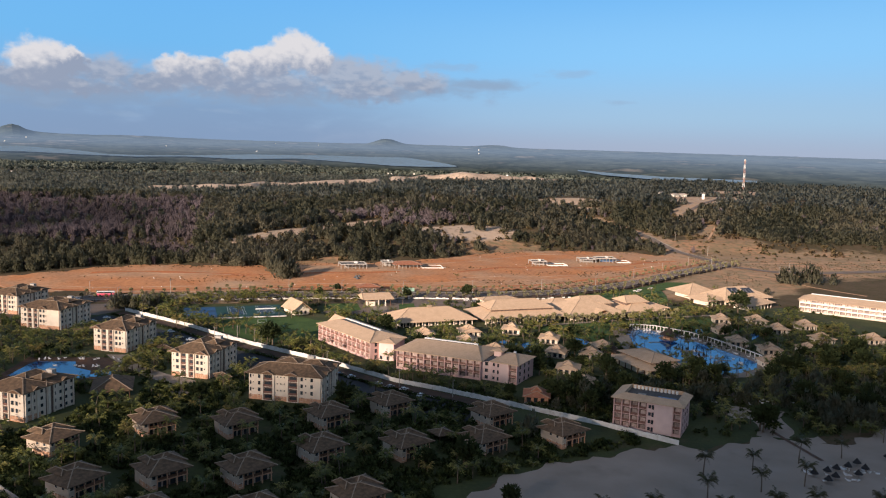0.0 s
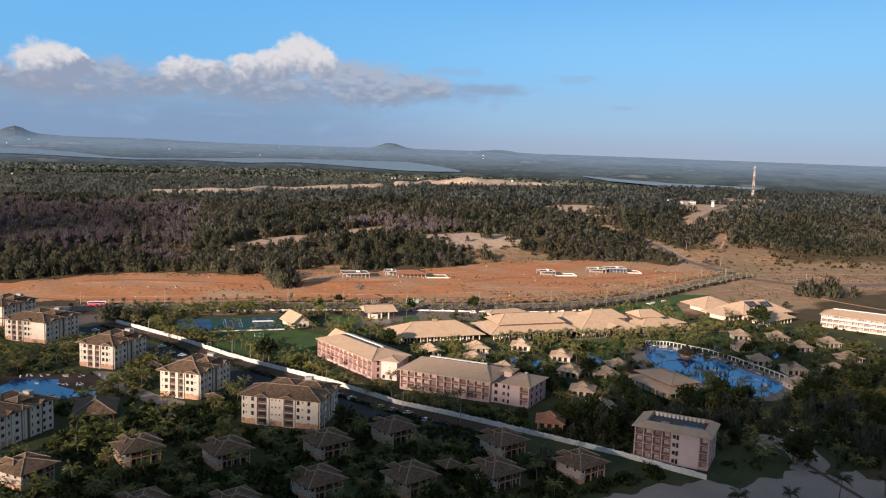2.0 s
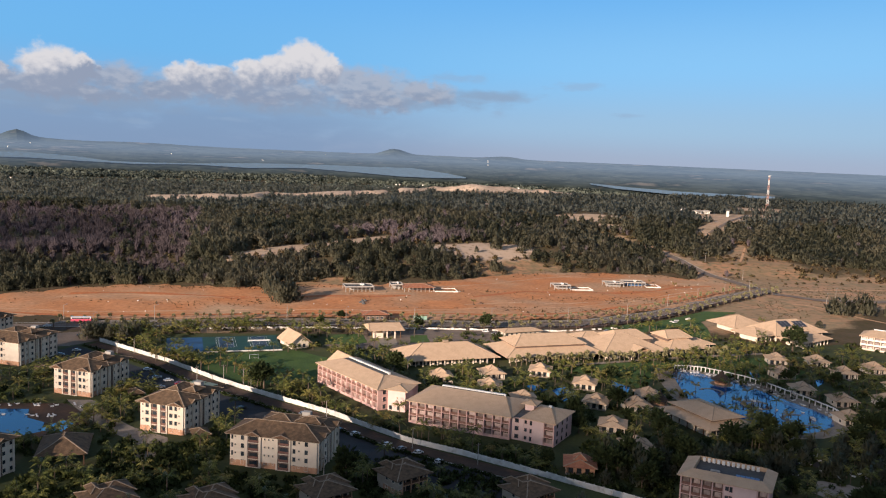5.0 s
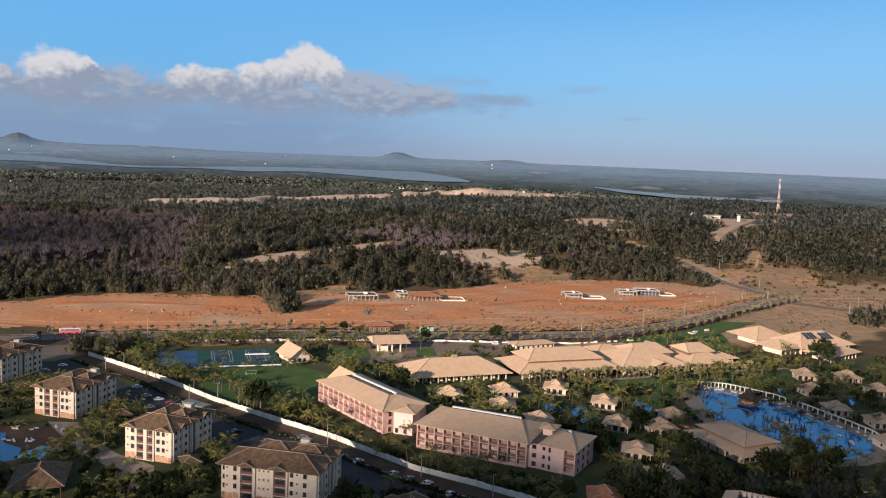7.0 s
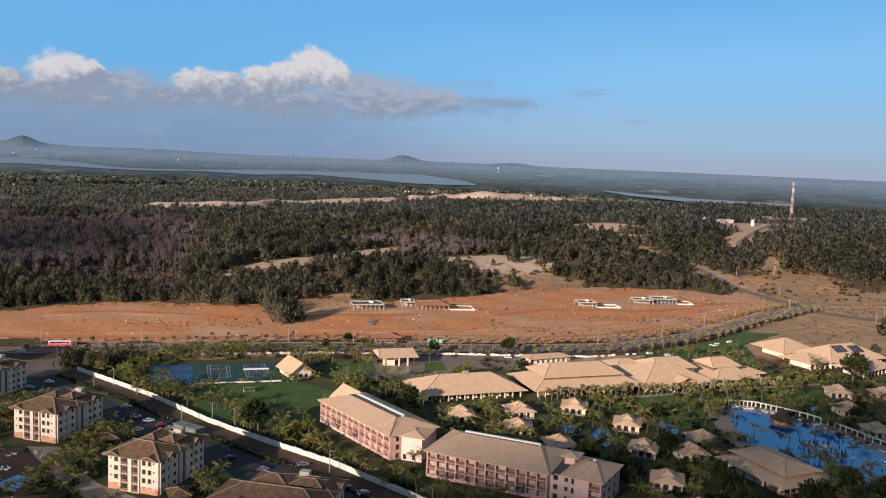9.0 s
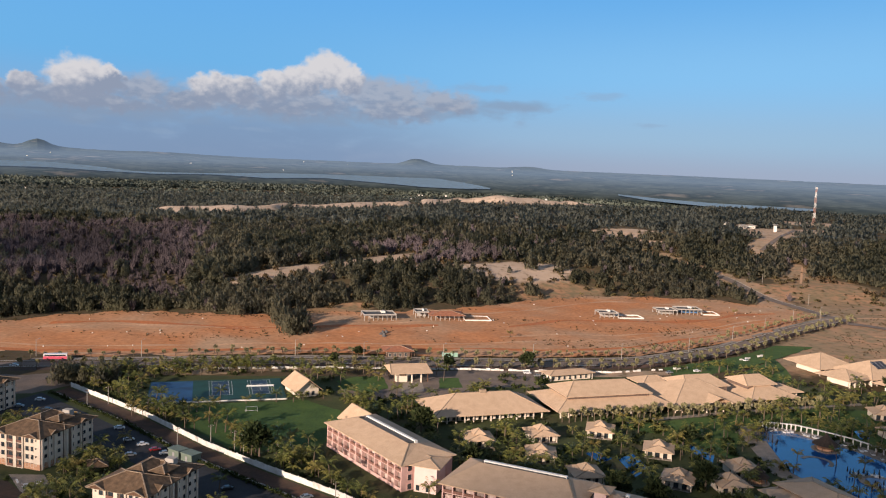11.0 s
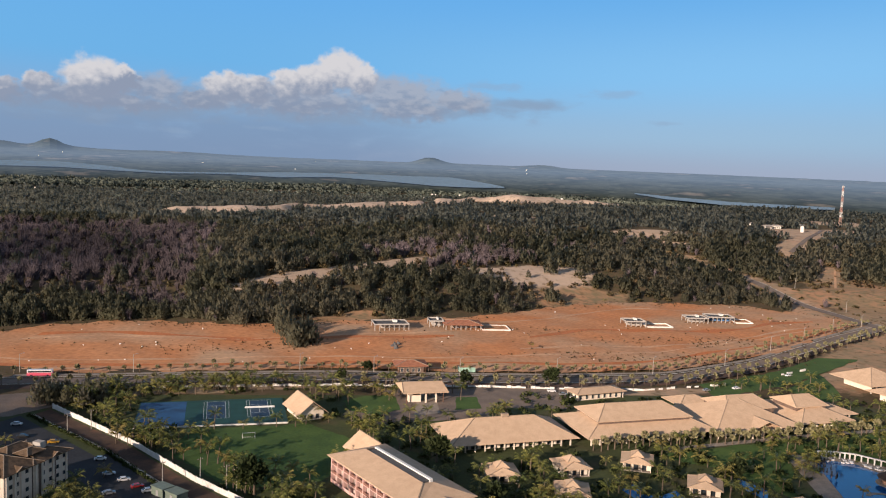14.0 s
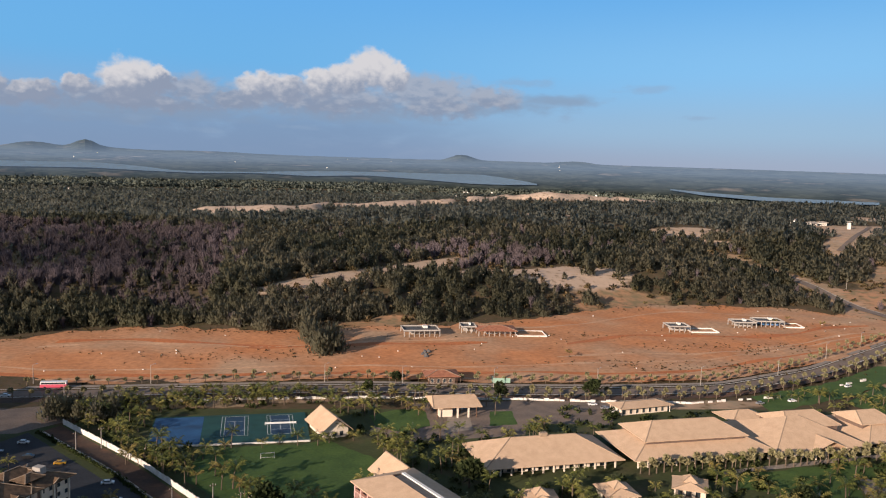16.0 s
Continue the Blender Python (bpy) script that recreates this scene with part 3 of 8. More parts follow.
def ground_material():
    m = bpy.data.materials.new("woodland floor, dune sand and garden soil")
    m.use_nodes = True
    nt = m.node_tree
    b = nt.nodes["Principled BSDF"]
    b.inputs["Roughness"].default_value, b.inputs["Specular IOR Level"].default_value = 0.97, 0.1
    pos = nt.nodes.new("ShaderNodeNewGeometry").outputs["Position"]

    def nz(sc, det=6):
        n = nt.nodes.new("ShaderNodeTexNoise")
        n.inputs["Scale"].default_value, n.inputs["Detail"].default_value = sc, det
        nt.links.new(pos, n.inputs["Vector"])
        return n.outputs[0]

    def rng(v, lo, hi):
        n = nt.nodes.new("ShaderNodeMapRange")
        nt.links.new(v, n.inputs[0])
        n.inputs[1].default_value, n.inputs[2].default_value = lo, hi
        return n.outputs[0]

    def add(a, c, k):
        n = nt.nodes.new("ShaderNodeMath")
        n.operation = "MULTIPLY_ADD"
        nt.links.new(c, n.inputs[0])
        n.inputs[1].default_value = k
        nt.links.new(a, n.inputs[2])
        return n.outputs[0]

    def mix(f, a, c):
        n = nt.nodes.new("ShaderNodeMix")
        n.data_type = "RGBA"
        for s, v in ((n.inputs[0], f), (n.inputs[6], a), (n.inputs[7], c)):
            if isinstance(v, tuple):
                s.default_value = (*v, 1)
            else:
                nt.links.new(v, s)
        return n.outputs[2]

    def attr(key):
        n = nt.nodes.new("ShaderNodeAttribute")
        n.attribute_name = key
        return n.outputs["Fac"]

    floor_col = mix(rng(nz(0.05), 0.35, 0.65), (0.085, 0.066, 0.038), (0.115, 0.084, 0.055))
    floor_col = mix(rng(nz(0.3), 0.5, 0.75), floor_col, (0.055, 0.062, 0.026))
    sand = mix(rng(nz(0.04), 0.35, 0.65), (0.58, 0.45, 0.345), (0.49, 0.375, 0.285))
    earth = mix(rng(nz(0.03), 0.35, 0.65), (0.42, 0.215, 0.115), (0.33, 0.195, 0.105))
    earth = mix(rng(nz(0.02), 0.40, 0.58), earth, (0.27, 0.18, 0.10))
    earth = mix(rng(nz(0.12), 0.46, 0.62), earth, (0.19, 0.15, 0.08))
    soil = mix(attr("earthy"), sand, earth)
    soil = mix(rng(nz(0.16, 8), 0.56, 0.72), soil, (0.16, 0.115, 0.065))
    f = rng(add(add(attr("bare"), nz(0.06, 8), 0.5), nz(0.4, 4), 0.18), 0.66, 0.80)
    nt.links.new(mix(f, floor_col, soil), b.inputs["Base Color"])
    bn = nt.nodes.new("ShaderNodeBump")
    bn.inputs["Strength"].default_value, bn.inputs["Distance"].default_value = 1.0, 0.35
    nt.links.new(nz(0.25, 8), bn.inputs["Height"])
    nt.links.new(bn.outputs[0], b.inputs["Normal"])
    return m


me.materials.append(ground_material())
ground = tagged(new("ground", me), "woodland floor, dune sand and dark garden soil", "ground", kind="structure")


def far_place(a, d, up=0.0):
    """The far country, drawn in beyond its true range: azimuth and range on the plan."""
    g = math.hypot(math.sin(radians(a)), DEPTH * math.cos(radians(a)))
    near = 1950 * g
    rad = near + (d - 1950) * (4850 - near) / 2910
    turn = math.atan2(math.sin(radians(a)), DEPTH * math.cos(radians(a)))
    z = 114 - rad * 120 / (1700 * math.exp(FAR_K * (d - 1700))) / g
    return (CENTRE[0] + rad * math.sin(turn), CENTRE[1] * DEPTH + rad * math.cos(turn), z + up * rad / (g * d))


def polar_strip(name, near, far, mat, lift, label, steps=60):
    """A sheet on the far country between two shores given as (azimuth, range) rows."""
    mesh = Mesh()
    lo, hi = max(near[0][0], far[0][0]), min(near[-1][0], far[-1][0])
    rows = []
    for k in range(steps + 1):
        a = lo + (hi - lo) * k / steps
        row = []
        for shore in (near, far):
            r = float(np.interp(a, [p[0] for p in shore], [p[1] for p in shore]))
            d = 1700 + math.log(r / 1700) / FAR_K
            row.append(far_place(a, d, lift))
        rows.append(row)
    for p, q in zip(rows, rows[1:]):
        mesh.poly((p[0], q[0], q[1], p[1]))
    return tagged(new(name, mesh.data(name, M[mat])), label, "water", kind="structure")


def far_height(a, d):
    """Hills on the skyline, by azimuth and distance."""
    z = 0.0
    for ca, cd, wa, wd, h in HILLS:
        z += h * math.exp(-((a - ca) / wa) ** 2 - ((d - cd) / wd) ** 2)
    return z


HILLS = [(0.5, 4450, 1.5, 260, 48), (11.3, 4550, 1.9, 220, 22), (-32.0, 4500, 1.0, 260, 56), (-35.6, 4600, 2.0, 220, 44),
         (-31.0, 4600, 3.0, 160, 20), (-23, 4600, 6, 160, 18), (5, 4600, 6, 160, 9), (24, 4650, 7, 120, 4)]


def distance_material():
    """The hazy plain and hills: a plain backdrop far behind everything."""
    m = material("distant wooded plain with haze glow", (0.070, 0.086, 0.074), (0.036, 0.048, 0.042), 0.006, 0.98, coords="World", spec=0.0,
                 stains=((0.17, 0.155, 0.125), 0.006, 0.60, 0.70), fine=0.03, contrast=(0.42, 0.58))
    nt = m.node_tree
    b = nt.nodes["Principled BSDF"]
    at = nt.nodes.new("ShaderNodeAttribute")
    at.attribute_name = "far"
    # blue haze painted as emission that grows with the far attribute
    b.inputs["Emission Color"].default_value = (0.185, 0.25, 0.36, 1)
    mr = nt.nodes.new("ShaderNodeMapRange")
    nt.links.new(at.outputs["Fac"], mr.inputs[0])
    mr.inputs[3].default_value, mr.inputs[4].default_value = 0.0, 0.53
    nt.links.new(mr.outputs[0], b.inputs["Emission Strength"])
    return m


rows_d = np.concatenate([np.arange(1950, 3000, 25), np.arange(3000, 4300, 40), np.arange(4300, 4860, 25)])
rows_a = np.arange(-62, 62.1, 0.5)
verts, haze_val = [], []
rs = np.random.RandomState(5)
for d in rows_d:
    for a in rows_a:
        verts.append(far_place(a, d, far_height(a, d) + rs.uniform(-1.2, 1.2) * 2.0 - 8 * max(0.0, 1 - (d - 1950) / 300)))
        # painted haze amount: more with range, less on the hills
        haze_val.append(min(1.0, max(0.0, d - 2150) / 1500) ** 0.8 - 0.009 * far_height(a, d))
na = len(rows_a)
faces = [(i * na + j, i * na + j + 1, (i + 1) * na + j + 1, (i + 1) * na + j) for i in range(len(rows_d) - 1) for j in range(na - 1)]
me = bpy.data.meshes.new("backdrop")
me.from_pydata(verts, [], faces)
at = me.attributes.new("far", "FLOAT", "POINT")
at.data.foreach_set("value", np.array(haze_val, np.float32))
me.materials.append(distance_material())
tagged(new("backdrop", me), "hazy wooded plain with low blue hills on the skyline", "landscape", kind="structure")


def strip(name, pts, width, mat, label, category="road", lift=0.05, kind="structure", steps=6.0, left=None, right=None):
    """A ribbon that follows the ground along pts."""
    path = []
    for (x0, y0), (x1, y1) in zip(pts, pts[1:]):
        n = max(1, int(math.hypot(x1 - x0, y1 - y0) / steps))
        path += [(x0 + (x1 - x0) * k / n, y0 + (y1 - y0) * k / n) for k in range(n)]
    path.append(pts[-1])
    for _ in range(3):
        path = [path[0]] + [((a[0] + 2 * b[0] + c[0]) / 4, (a[1] + 2 * b[1] + c[1]) / 4) for a, b, c in zip(path, path[1:], path[2:])] + [path[-1]]
    mesh = Mesh()
    prev = None
    for k, (x, y) in enumerate(path):
        a, b = path[max(0, k - 1)], path[min(len(path) - 1, k + 1)]
        d = Vector((b[0] - a[0], b[1] - a[1])).normalized()
        n = Vector((-d.y, d.x)) * width / 2
        row = [(x + n.x * s, y + n.y * s, max(gz(x + n.x * s, y + n.y * s), gz(x, y)) + lift) for s in (1, 0.33, -0.33, -1)]
        if prev:
            for i in range(3):
                mesh.poly(laid((prev[i], prev[i + 1], row[i + 1], row[i])))
        prev = row
    return tagged(new(name, mesh.data(name, M[mat])), label, category, kind=kind)


def ragged(pts, amp):
    """An outline with soft uneven edges."""
    out = []
    for (x0, y0), (x1, y1) in zip(pts, pts[1:] + pts[:1]):
        ln = math.hypot(x1 - x0, y1 - y0)
        n = max(1, int(ln / 2.5)) if ln < 120 else 1
        for k in range(n):
            x, y = x0 + (x1 - x0) * k / n, y0 + (y1 - y0) * k / n
            q = amp * (math.sin(x * 0.31 + y * 0.17) + math.sin(x * 0.83 - y * 0.55) * 0.6 + math.sin(x * 1.9 + y * 1.3) * 0.3)
            out.append((x - q * (y1 - y0) / ln, y + q * (x1 - x0) / ln))
    return out


def patch(name, pts, mat, label, category="ground", z=0.03, kind="structure"):
    amp = {"lawn": 0.5, "beach": 1.3, "garden_grass": 0.6}
    if mat in amp:
        pts = ragged(pts, amp[mat])
    return tagged(new(name, Mesh().poly(laid([(x, y, z) for x, y in pts])).data(name, M[mat])), label, category, kind=kind)


# the graded building site
FIELD_S = ([-292, -270, -212, -158, -105, -48, 14, 77, 145, 235, 300, 340], [447, 430, 420, 422, 430, 439, 437.5, 442, 451, 490, 536, 566])
FIELD_N = ([-292, -255, -231, -192, -115, -62, -6, 61, 120, 164, 261, 316, 340], [455, 475, 495, 506, 505, 520, 530, 556, 590, 607, 612, 586, 568])


def field_z(x, y):
    return gz(x, y) + 0.03 + 0.35 * math.sin(x * 0.09 + y * 0.05) * math.sin(y * 0.13)


mesh = Mesh()
NX, NY = 210, 26
grid = []
for i in range(NX + 1):
    x = -292 + 632 * i / NX
    a, b = np.interp(x, *FIELD_S), np.interp(x, *FIELD_N)
    a += 0.8 * math.sin(x * 0.3)
    b += 2.2 * math.sin(x * 0.21) + 1.3 * math.sin(x * 0.53)
    grid.append([(x, a + (b - a) * j / NY, field_z(x, a + (b - a) * j / NY)) for j in range(NY + 1)])
for i in range(NX):
    for j in range(NY):
        mesh.poly(laid((grid[i][j], grid[i + 1][j], grid[i + 1][j + 1], grid[i][j + 1])))
site = tagged(new("earth_field", mesh.data("earth_field", M["earth"])), "graded bare orange earth of a building site", "ground", kind="structure")
for p in site.data.polygons:
    p.use_smooth = True


def field_track(f0, f1, x0, x1, width, mat, wob, seed):
    """A wheel track along the site, between two fractions of its depth."""
    m = Mesh()
    prev = None
    rs = random.Random(seed)
    ph = rs.uniform(0, 6)
    n = int(abs(x1 - x0) / 4)
    for k in range(n + 1):
        x = x0 + (x1 - x0) * k / n
        a, b = np.interp(x, *FIELD_S), np.interp(x, *FIELD_N)
        f = f0 + (f1 - f0) * k / n + wob * math.sin(x * 0.035 + ph)
        y = a + (b - a) * f
        w = width * (0.75 + 0.35 * math.sin(x * 0.11 + ph)) / 2
        row = [(x, y - w, field_z(x, y - w) + 0.07), (x, y, field_z(x, y) + 0.09), (x, y + w, field_z(x, y + w) + 0.07)]
        if prev:
            m.poly(laid((prev[0], row[0], row[1], prev[1])))
            m.poly(laid((prev[1], row[1], row[2], prev[2])))
        prev = row
    tagged(new("wheel_track", m.data("wheel_track", M[mat])), "worn vehicle track across bare earth", "track", kind="structure")


for args in ((0.12, 0.10, -270, 330, 3.4, "track_red", 0.02, 1), (0.22, 0.20, -262, 330, 2.2, "track_pale", 0.015, 2),
             (0.62, 0.66, -235, 60, 3.0, "track_pale", 0.03, 3), (0.72, 0.55, -230, 20, 5.0, "track_red", 0.03, 4),
             (0.50, 0.42, 70, 300, 5.5, "track_red", 0.05, 5), (0.30, 0.24, 60, 300, 3.0, "track_pale", 0.03, 6),
             (0.84, 0.80, 20, 250, 3.0, "track_pale", 0.04, 7), (0.05, 0.05, -285, 338, 2.6, "track_pale", 0.008, 11)):
    field_track(*args)

polar_strip("water", [(-46, 3900), (-35.3, 3880), (-31.7, 3855), (-27.7, 3476), (-23.4, 3231), (-18.7, 3401), (-13.7, 3114), (-8.5, 3418), (-3.1, 3018), (1.2, 2723), (4.5, 2710), (7.8, 2827)],
            [(-46, 5200), (-35.3, 5136), (-31.6, 5167), (-28.5, 4480), (-25.6, 3604), (-22.9, 3499), (-18.7, 3582), (-12.7, 4052), (-5.9, 4206), (-1.0, 4186), (2.3, 4284), (7.8, 2959)],
            "lake", 5.0, "pale blue lagoon between wooded shores")
polar_strip("water", [(19.8, 2858), (22.3, 2534), (27.0, 2338), (32.2, 2390), (35.3, 2500)], [(19.8, 2987), (23.2, 2753), (27.9, 2615), (32.1, 2650), (35.3, 2677)],
            "lake", 5.0, "narrow pale blue lagoon arm")


# ---------------------------------------------------------------- roads and surfaces
AVENUE = [(-330, 392), (-260, 401), (-205, 408), (-168, 412), (-129, 417), (-45, 426), (14, 427), (75, 430), (140, 438), (205, 466), (291, 522), (352, 556)]
strip("road", AVENUE, 6.6, "asphalt", "grey asphalt avenue beside the building site", lift=0.06)
strip("pavement", [(x, y + 7.5) for x, y in AVENUE[2:]], 2.6, "paving", "pale paved footpath along the avenue", "pavement", lift=0.10)
strip("pavement", [(x - 1, y - 8.0) for x, y in AVENUE[2:]], 5.0, "lane", "sandy verge along the avenue", "pavement", lift=0.04)
strip("road", [(347, 546), (340, 562), (333, 596), (325, 623), (319, 650), (320, 688), (317, 716), (305, 731), (286, 752), (252, 766)], 10.0, "asphalt", "grey asphalt road climbing between dunes", lift=0.35)
strip("road", [(425, 795), (466, 841), (530, 915), (600, 1000)], 5.5, "asphalt", "grey asphalt road over the far dunes", lift=0.5)
strip("road", [(344, 541), (360, 535), (374, 521), (427, 522), (510, 535), (650, 560), (900, 600)], 9.0, "asphalt", "grey asphalt road along the dunes", lift=0.3)
strip("kerb", [(345, 563), (337.5, 596), (329.6, 624), (323.6, 651), (324.6, 688), (321.4, 718), (308.5, 735)], 0.7, "kerb", "pale kerb of a road", "kerb", lift=0.55)
strip("track", [(341, 508), (358, 506), (362, 490), (373, 467), (400, 440)], 3.0, "track_pale", "pale dirt track over dry grass", "track", lift=0.12)
strip("track", [(360, 557), (395, 561), (444, 567), (540, 578)], 2.6, "track_pale", "pale dirt track over dry grass", "track", lift=0.12)
strip("track", [(390, 668), (412, 700), (438, 738)], 2.2, "track_pale", "worn sandy track up a dune", "track", lift=0.2)
strip("kerb", [(x, y + 4.6) for x, y in AVENUE[1:]], 0.6, "kerb", "pale concrete kerb of the avenue", "kerb", lift=0.22)
strip("kerb", [(x, y - 4.6) for x, y in AVENUE[1:]], 0.6, "kerb", "pale concrete kerb of the avenue", "kerb", lift=0.22)
WALL = [(-163, 379), (-115, 349), (-79, 322), (-51, 304.5), (-24, 288.5), (10, 263.5), (31, 253), (60, 237), (95, 217), (109.5, 206.8), (119.6, 200.5)]
OFF = Vector((-0.52, -0.855))


def shifted(pts, d):
    return [(x + OFF.x * d, y + OFF.y * d) for x, y in pts]


strip("pavement", shifted(WALL[1:-3], 15.5), 17.0, "tar", "dark asphalt parking bays", "pavement", lift=0.045)
strip("road", shifted(WALL[:-3], 4.4), 6.6, "lane", "dirt and worn asphalt lane beside a white wall", lift=0.05)
strip("kerb", shifted(WALL[:-3], 7.9), 0.5, "kerb", "pale low kerb of the lane", "kerb", lift=0.25)
patch("pavement", [(-195, 392), (-176, 398), (-160, 396), (-164, 381), (-176, 370), (-215, 366), (-260, 372), (-330, 380), (-330, 397), (-262, 398)], "asphalt", "worn asphalt forecourt", "pavement", 0.04)
patch("pavement", [(-172, 371), (-108, 329), (-84, 314), (-38, 283), (18, 250), (27, 240), (10, 237), (-20, 262), (-60, 288), (-112, 318), (-150, 338), (-185, 350)], "tar", "dark asphalt car park", "pavement", 0.035)
patch("pavement", [(-128, 300), (-112, 283), (-100, 274), (-84, 266), (-80, 255), (-88, 246), (-97, 250), (-95, 262), (-110, 272), (-124, 284), (-140, 300)], "paving", "curved pale paved garden path", "pavement", 0.03)
patch("grass", [(-330, 120), (8, 132), (20, 150), (34, 171), (44, 180), (54, 183), (69, 190), (85, 192), (108, 199), (126, 197), (146, 202), (158, 206), (173, 202), (182, 206), (219, 211), (320, 215), (420, 205),
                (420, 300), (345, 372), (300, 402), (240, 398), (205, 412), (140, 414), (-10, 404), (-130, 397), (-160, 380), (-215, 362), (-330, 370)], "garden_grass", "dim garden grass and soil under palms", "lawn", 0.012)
patch("grass", [(-98, 362), (-58, 368), (-50, 371), (-24, 353), (-27, 340), (-36, 324), (-64, 318), (-96, 340)], "lawn", "mown green football lawn with worn patches", "lawn", 0.03)
patch("grass", [(-38, 395), (-22, 404), (-14, 402), (-10, 386), (-20, 380), (-34, 384)], "lawn", "small green lawn beside the drive", "lawn", 0.03)
patch("grass", [(16, 403), (26, 404), (28, 390), (16, 388)], "lawn", "small green lawn beside the drive", "lawn", 0.03)
patch("grass", [(120, 352), (150, 358), (200, 372), (235, 372), (240, 350), (225, 335), (205, 332), (165, 356), (125, 335), (112, 340)], "lawn", "shaded green lawn around the lagoon pool", "lawn", 0.03)
patch("grass", [(195, 425), (232, 452), (226, 428), (218, 412), (206, 408)], "lawn", "green lawn before a reception hall", "lawn", 0.03)
patch("pavement", [(-22, 410), (-16, 400), (-30, 398), (-36, 380), (-20, 371), (30, 380), (33, 392), (70, 392), (80, 420), (30, 416), (10, 412)], "asphalt", "grey asphalt drive and parking court", "pavement", 0.02)
patch("pavement", [(-2, 410), (6, 410), (8, 384), (-4, 380)], "paving", "pale paved drive under a canopy", "pavement", 0.028)
patch("grass", [(98, 350), (133, 358), (158, 364), (152, 350), (134, 318), (118, 338), (104, 343)], "lawn", "sloping green lawn before the halls", "lawn", 0.055)
strip("pavement", [(100, 353), (134, 360.6), (160, 367), (195, 373.8), (237, 381)], 2.6, "paving", "pale garden path before the halls", "pavement", lift=0.06)
patch("pavement", [(150, 352), (163, 350.5), (177.5, 348.5), (185, 343.5), (195.5, 335), (202, 326), (206.5, 317), (213, 304), (218, 293), (217, 283), (207, 274), (190, 268), (170, 267), (158, 276), (150, 296), (142, 308), (146, 330)], "paving", "pale stone pool terrace", "pavement", 0.04)
patch("water", [(160, 346), (168, 346.5), (175, 344), (179, 338.5), (187, 332), (192, 326), (196.5, 316.5), (202, 306), (207, 297), (209, 288), (204, 280), (192, 274), (178, 271.5), (166, 276), (160, 286), (154, 300), (150, 309), (153, 322), (156, 334)], "pool", "large blue lagoon swimming pool", "pool", 0.12)
for cx, cy, r0, r1, a0, a1 in ((181, 302, 7.6, 5.2, 20, 330), (192, 286, 8.5, 6.6, 60, 300), (167, 318, 6.5, 4.8, -60, 140)):
    ring = Mesh()
    for k in range(14):
        q = [radians(a0 + (a1 - a0) * (k + j) / 14) for j in (0, 1)]
        ring.poly(laid([(cx + r * math.cos(t), cy + 0.75 * r * math.sin(t), 0.2) for r, t in ((r1, q[0]), (r0, q[0]), (r0, q[1]), (r1, q[1]))]))
    tagged(new("pavement", ring.data("pavement", M["paving"])), "curved pale bathing terrace in the pool", "pavement", kind="structure")
for pts in ([(154, 337), (160, 344), (166, 343), (160, 334)], [(196, 313), (200, 306), (205, 297), (201, 296), (196, 303)], [(170, 282), (180, 277), (192, 279), (190, 282), (180, 281), (172, 286)], [(176, 298), (184, 300), (185, 305), (178, 306)]):
    patch("water", pts, "pool_shelf", "shallow pale shelf of the lagoon pool", "pool", 0.16)
patch("water", [(-170, 290), (-150, 290), (-146, 282), (-137, 278), (-134, 270), (-142, 265), (-156, 269), (-172, 272)], "pool_shaded", "dark blue curved swimming pool", "pool", 0.12)
patch("pavement", [(-176, 296), (-138, 296), (-122, 284), (-122, 268), (-140, 260), (-176, 264)], "lane", "brown brick pool terrace", "pavement", 0.05)
patch("water", [(-136, 271), (-131, 280), (-125, 278), (-126, 270)], "pool_light", "shallow light blue paddling pool", "pool", 0.12)
for pts in ([(117.6, 324.6), (119.7, 331.6), (126.6, 322.7), (122.4, 316.1)], [(201.9, 338.9), (205.4, 347.8), (210.6, 349.1), (207, 340)], [(231, 327.3), (237.3, 338.4), (244.3, 342.3), (238.8, 332.8)], [(84, 318), (92, 322), (94, 310), (86, 304)], [(252, 345), (262, 350), (266, 340), (256, 336)], [(72, 322), (78, 326), (82, 318), (76, 314)]):
    patch("water", pts, "pool", "small blue garden pool", "pool", 0.10)
patch("sand", [(20, 150), (34, 171.5), (44.4, 179.7), (54, 183.3), (69.4, 189.7), (85.4, 192.1), (97.6, 196.5), (107.8, 198.8), (116.5, 199.4), (125.8, 197.3), (131.8, 196.2), (145.8, 202.1), (158.4, 206.5), (173.4, 202.3), (182, 205.8), (178.5, 198.4), (192.3, 200.8), (211.6, 209), (219.2, 210.8), (320, 215), (420, 200), (520, -350), (-300, -350), (-300, 104), (-150, 118), (-40, 124), (8, 132)], "beach", "pale wind-blown beach sand", "beach", 0.05)
patch("sand", [(153, 229), (167.6, 234), (182, 229), (174, 214), (168, 203), (157, 207), (164, 222), (155, 221)], "beach", "pale sand path between trees", "beach", 0.06)
strip("boardwalk", [(164.9, 210.3), (166, 201.5), (169.1, 187.4)], 1.8, "timber", "dark timber boardwalk down to the beach", "path", lift=0.18)


# ---------------------------------------------------------------- sports courts
court = thing("sports_court", Matrix.Identity(4), "blue and green sports court slab with white lines", "sports court")
C0, CU, CV = Vector(laid([(-120, 361)])[0]), Vector((0.991, 0.238)), Vector((-0.324, 1.351))


def cpt(u, v, z=0.0):
    p = C0 + CU * u + CV * v
    return (p.x, p.y, z)


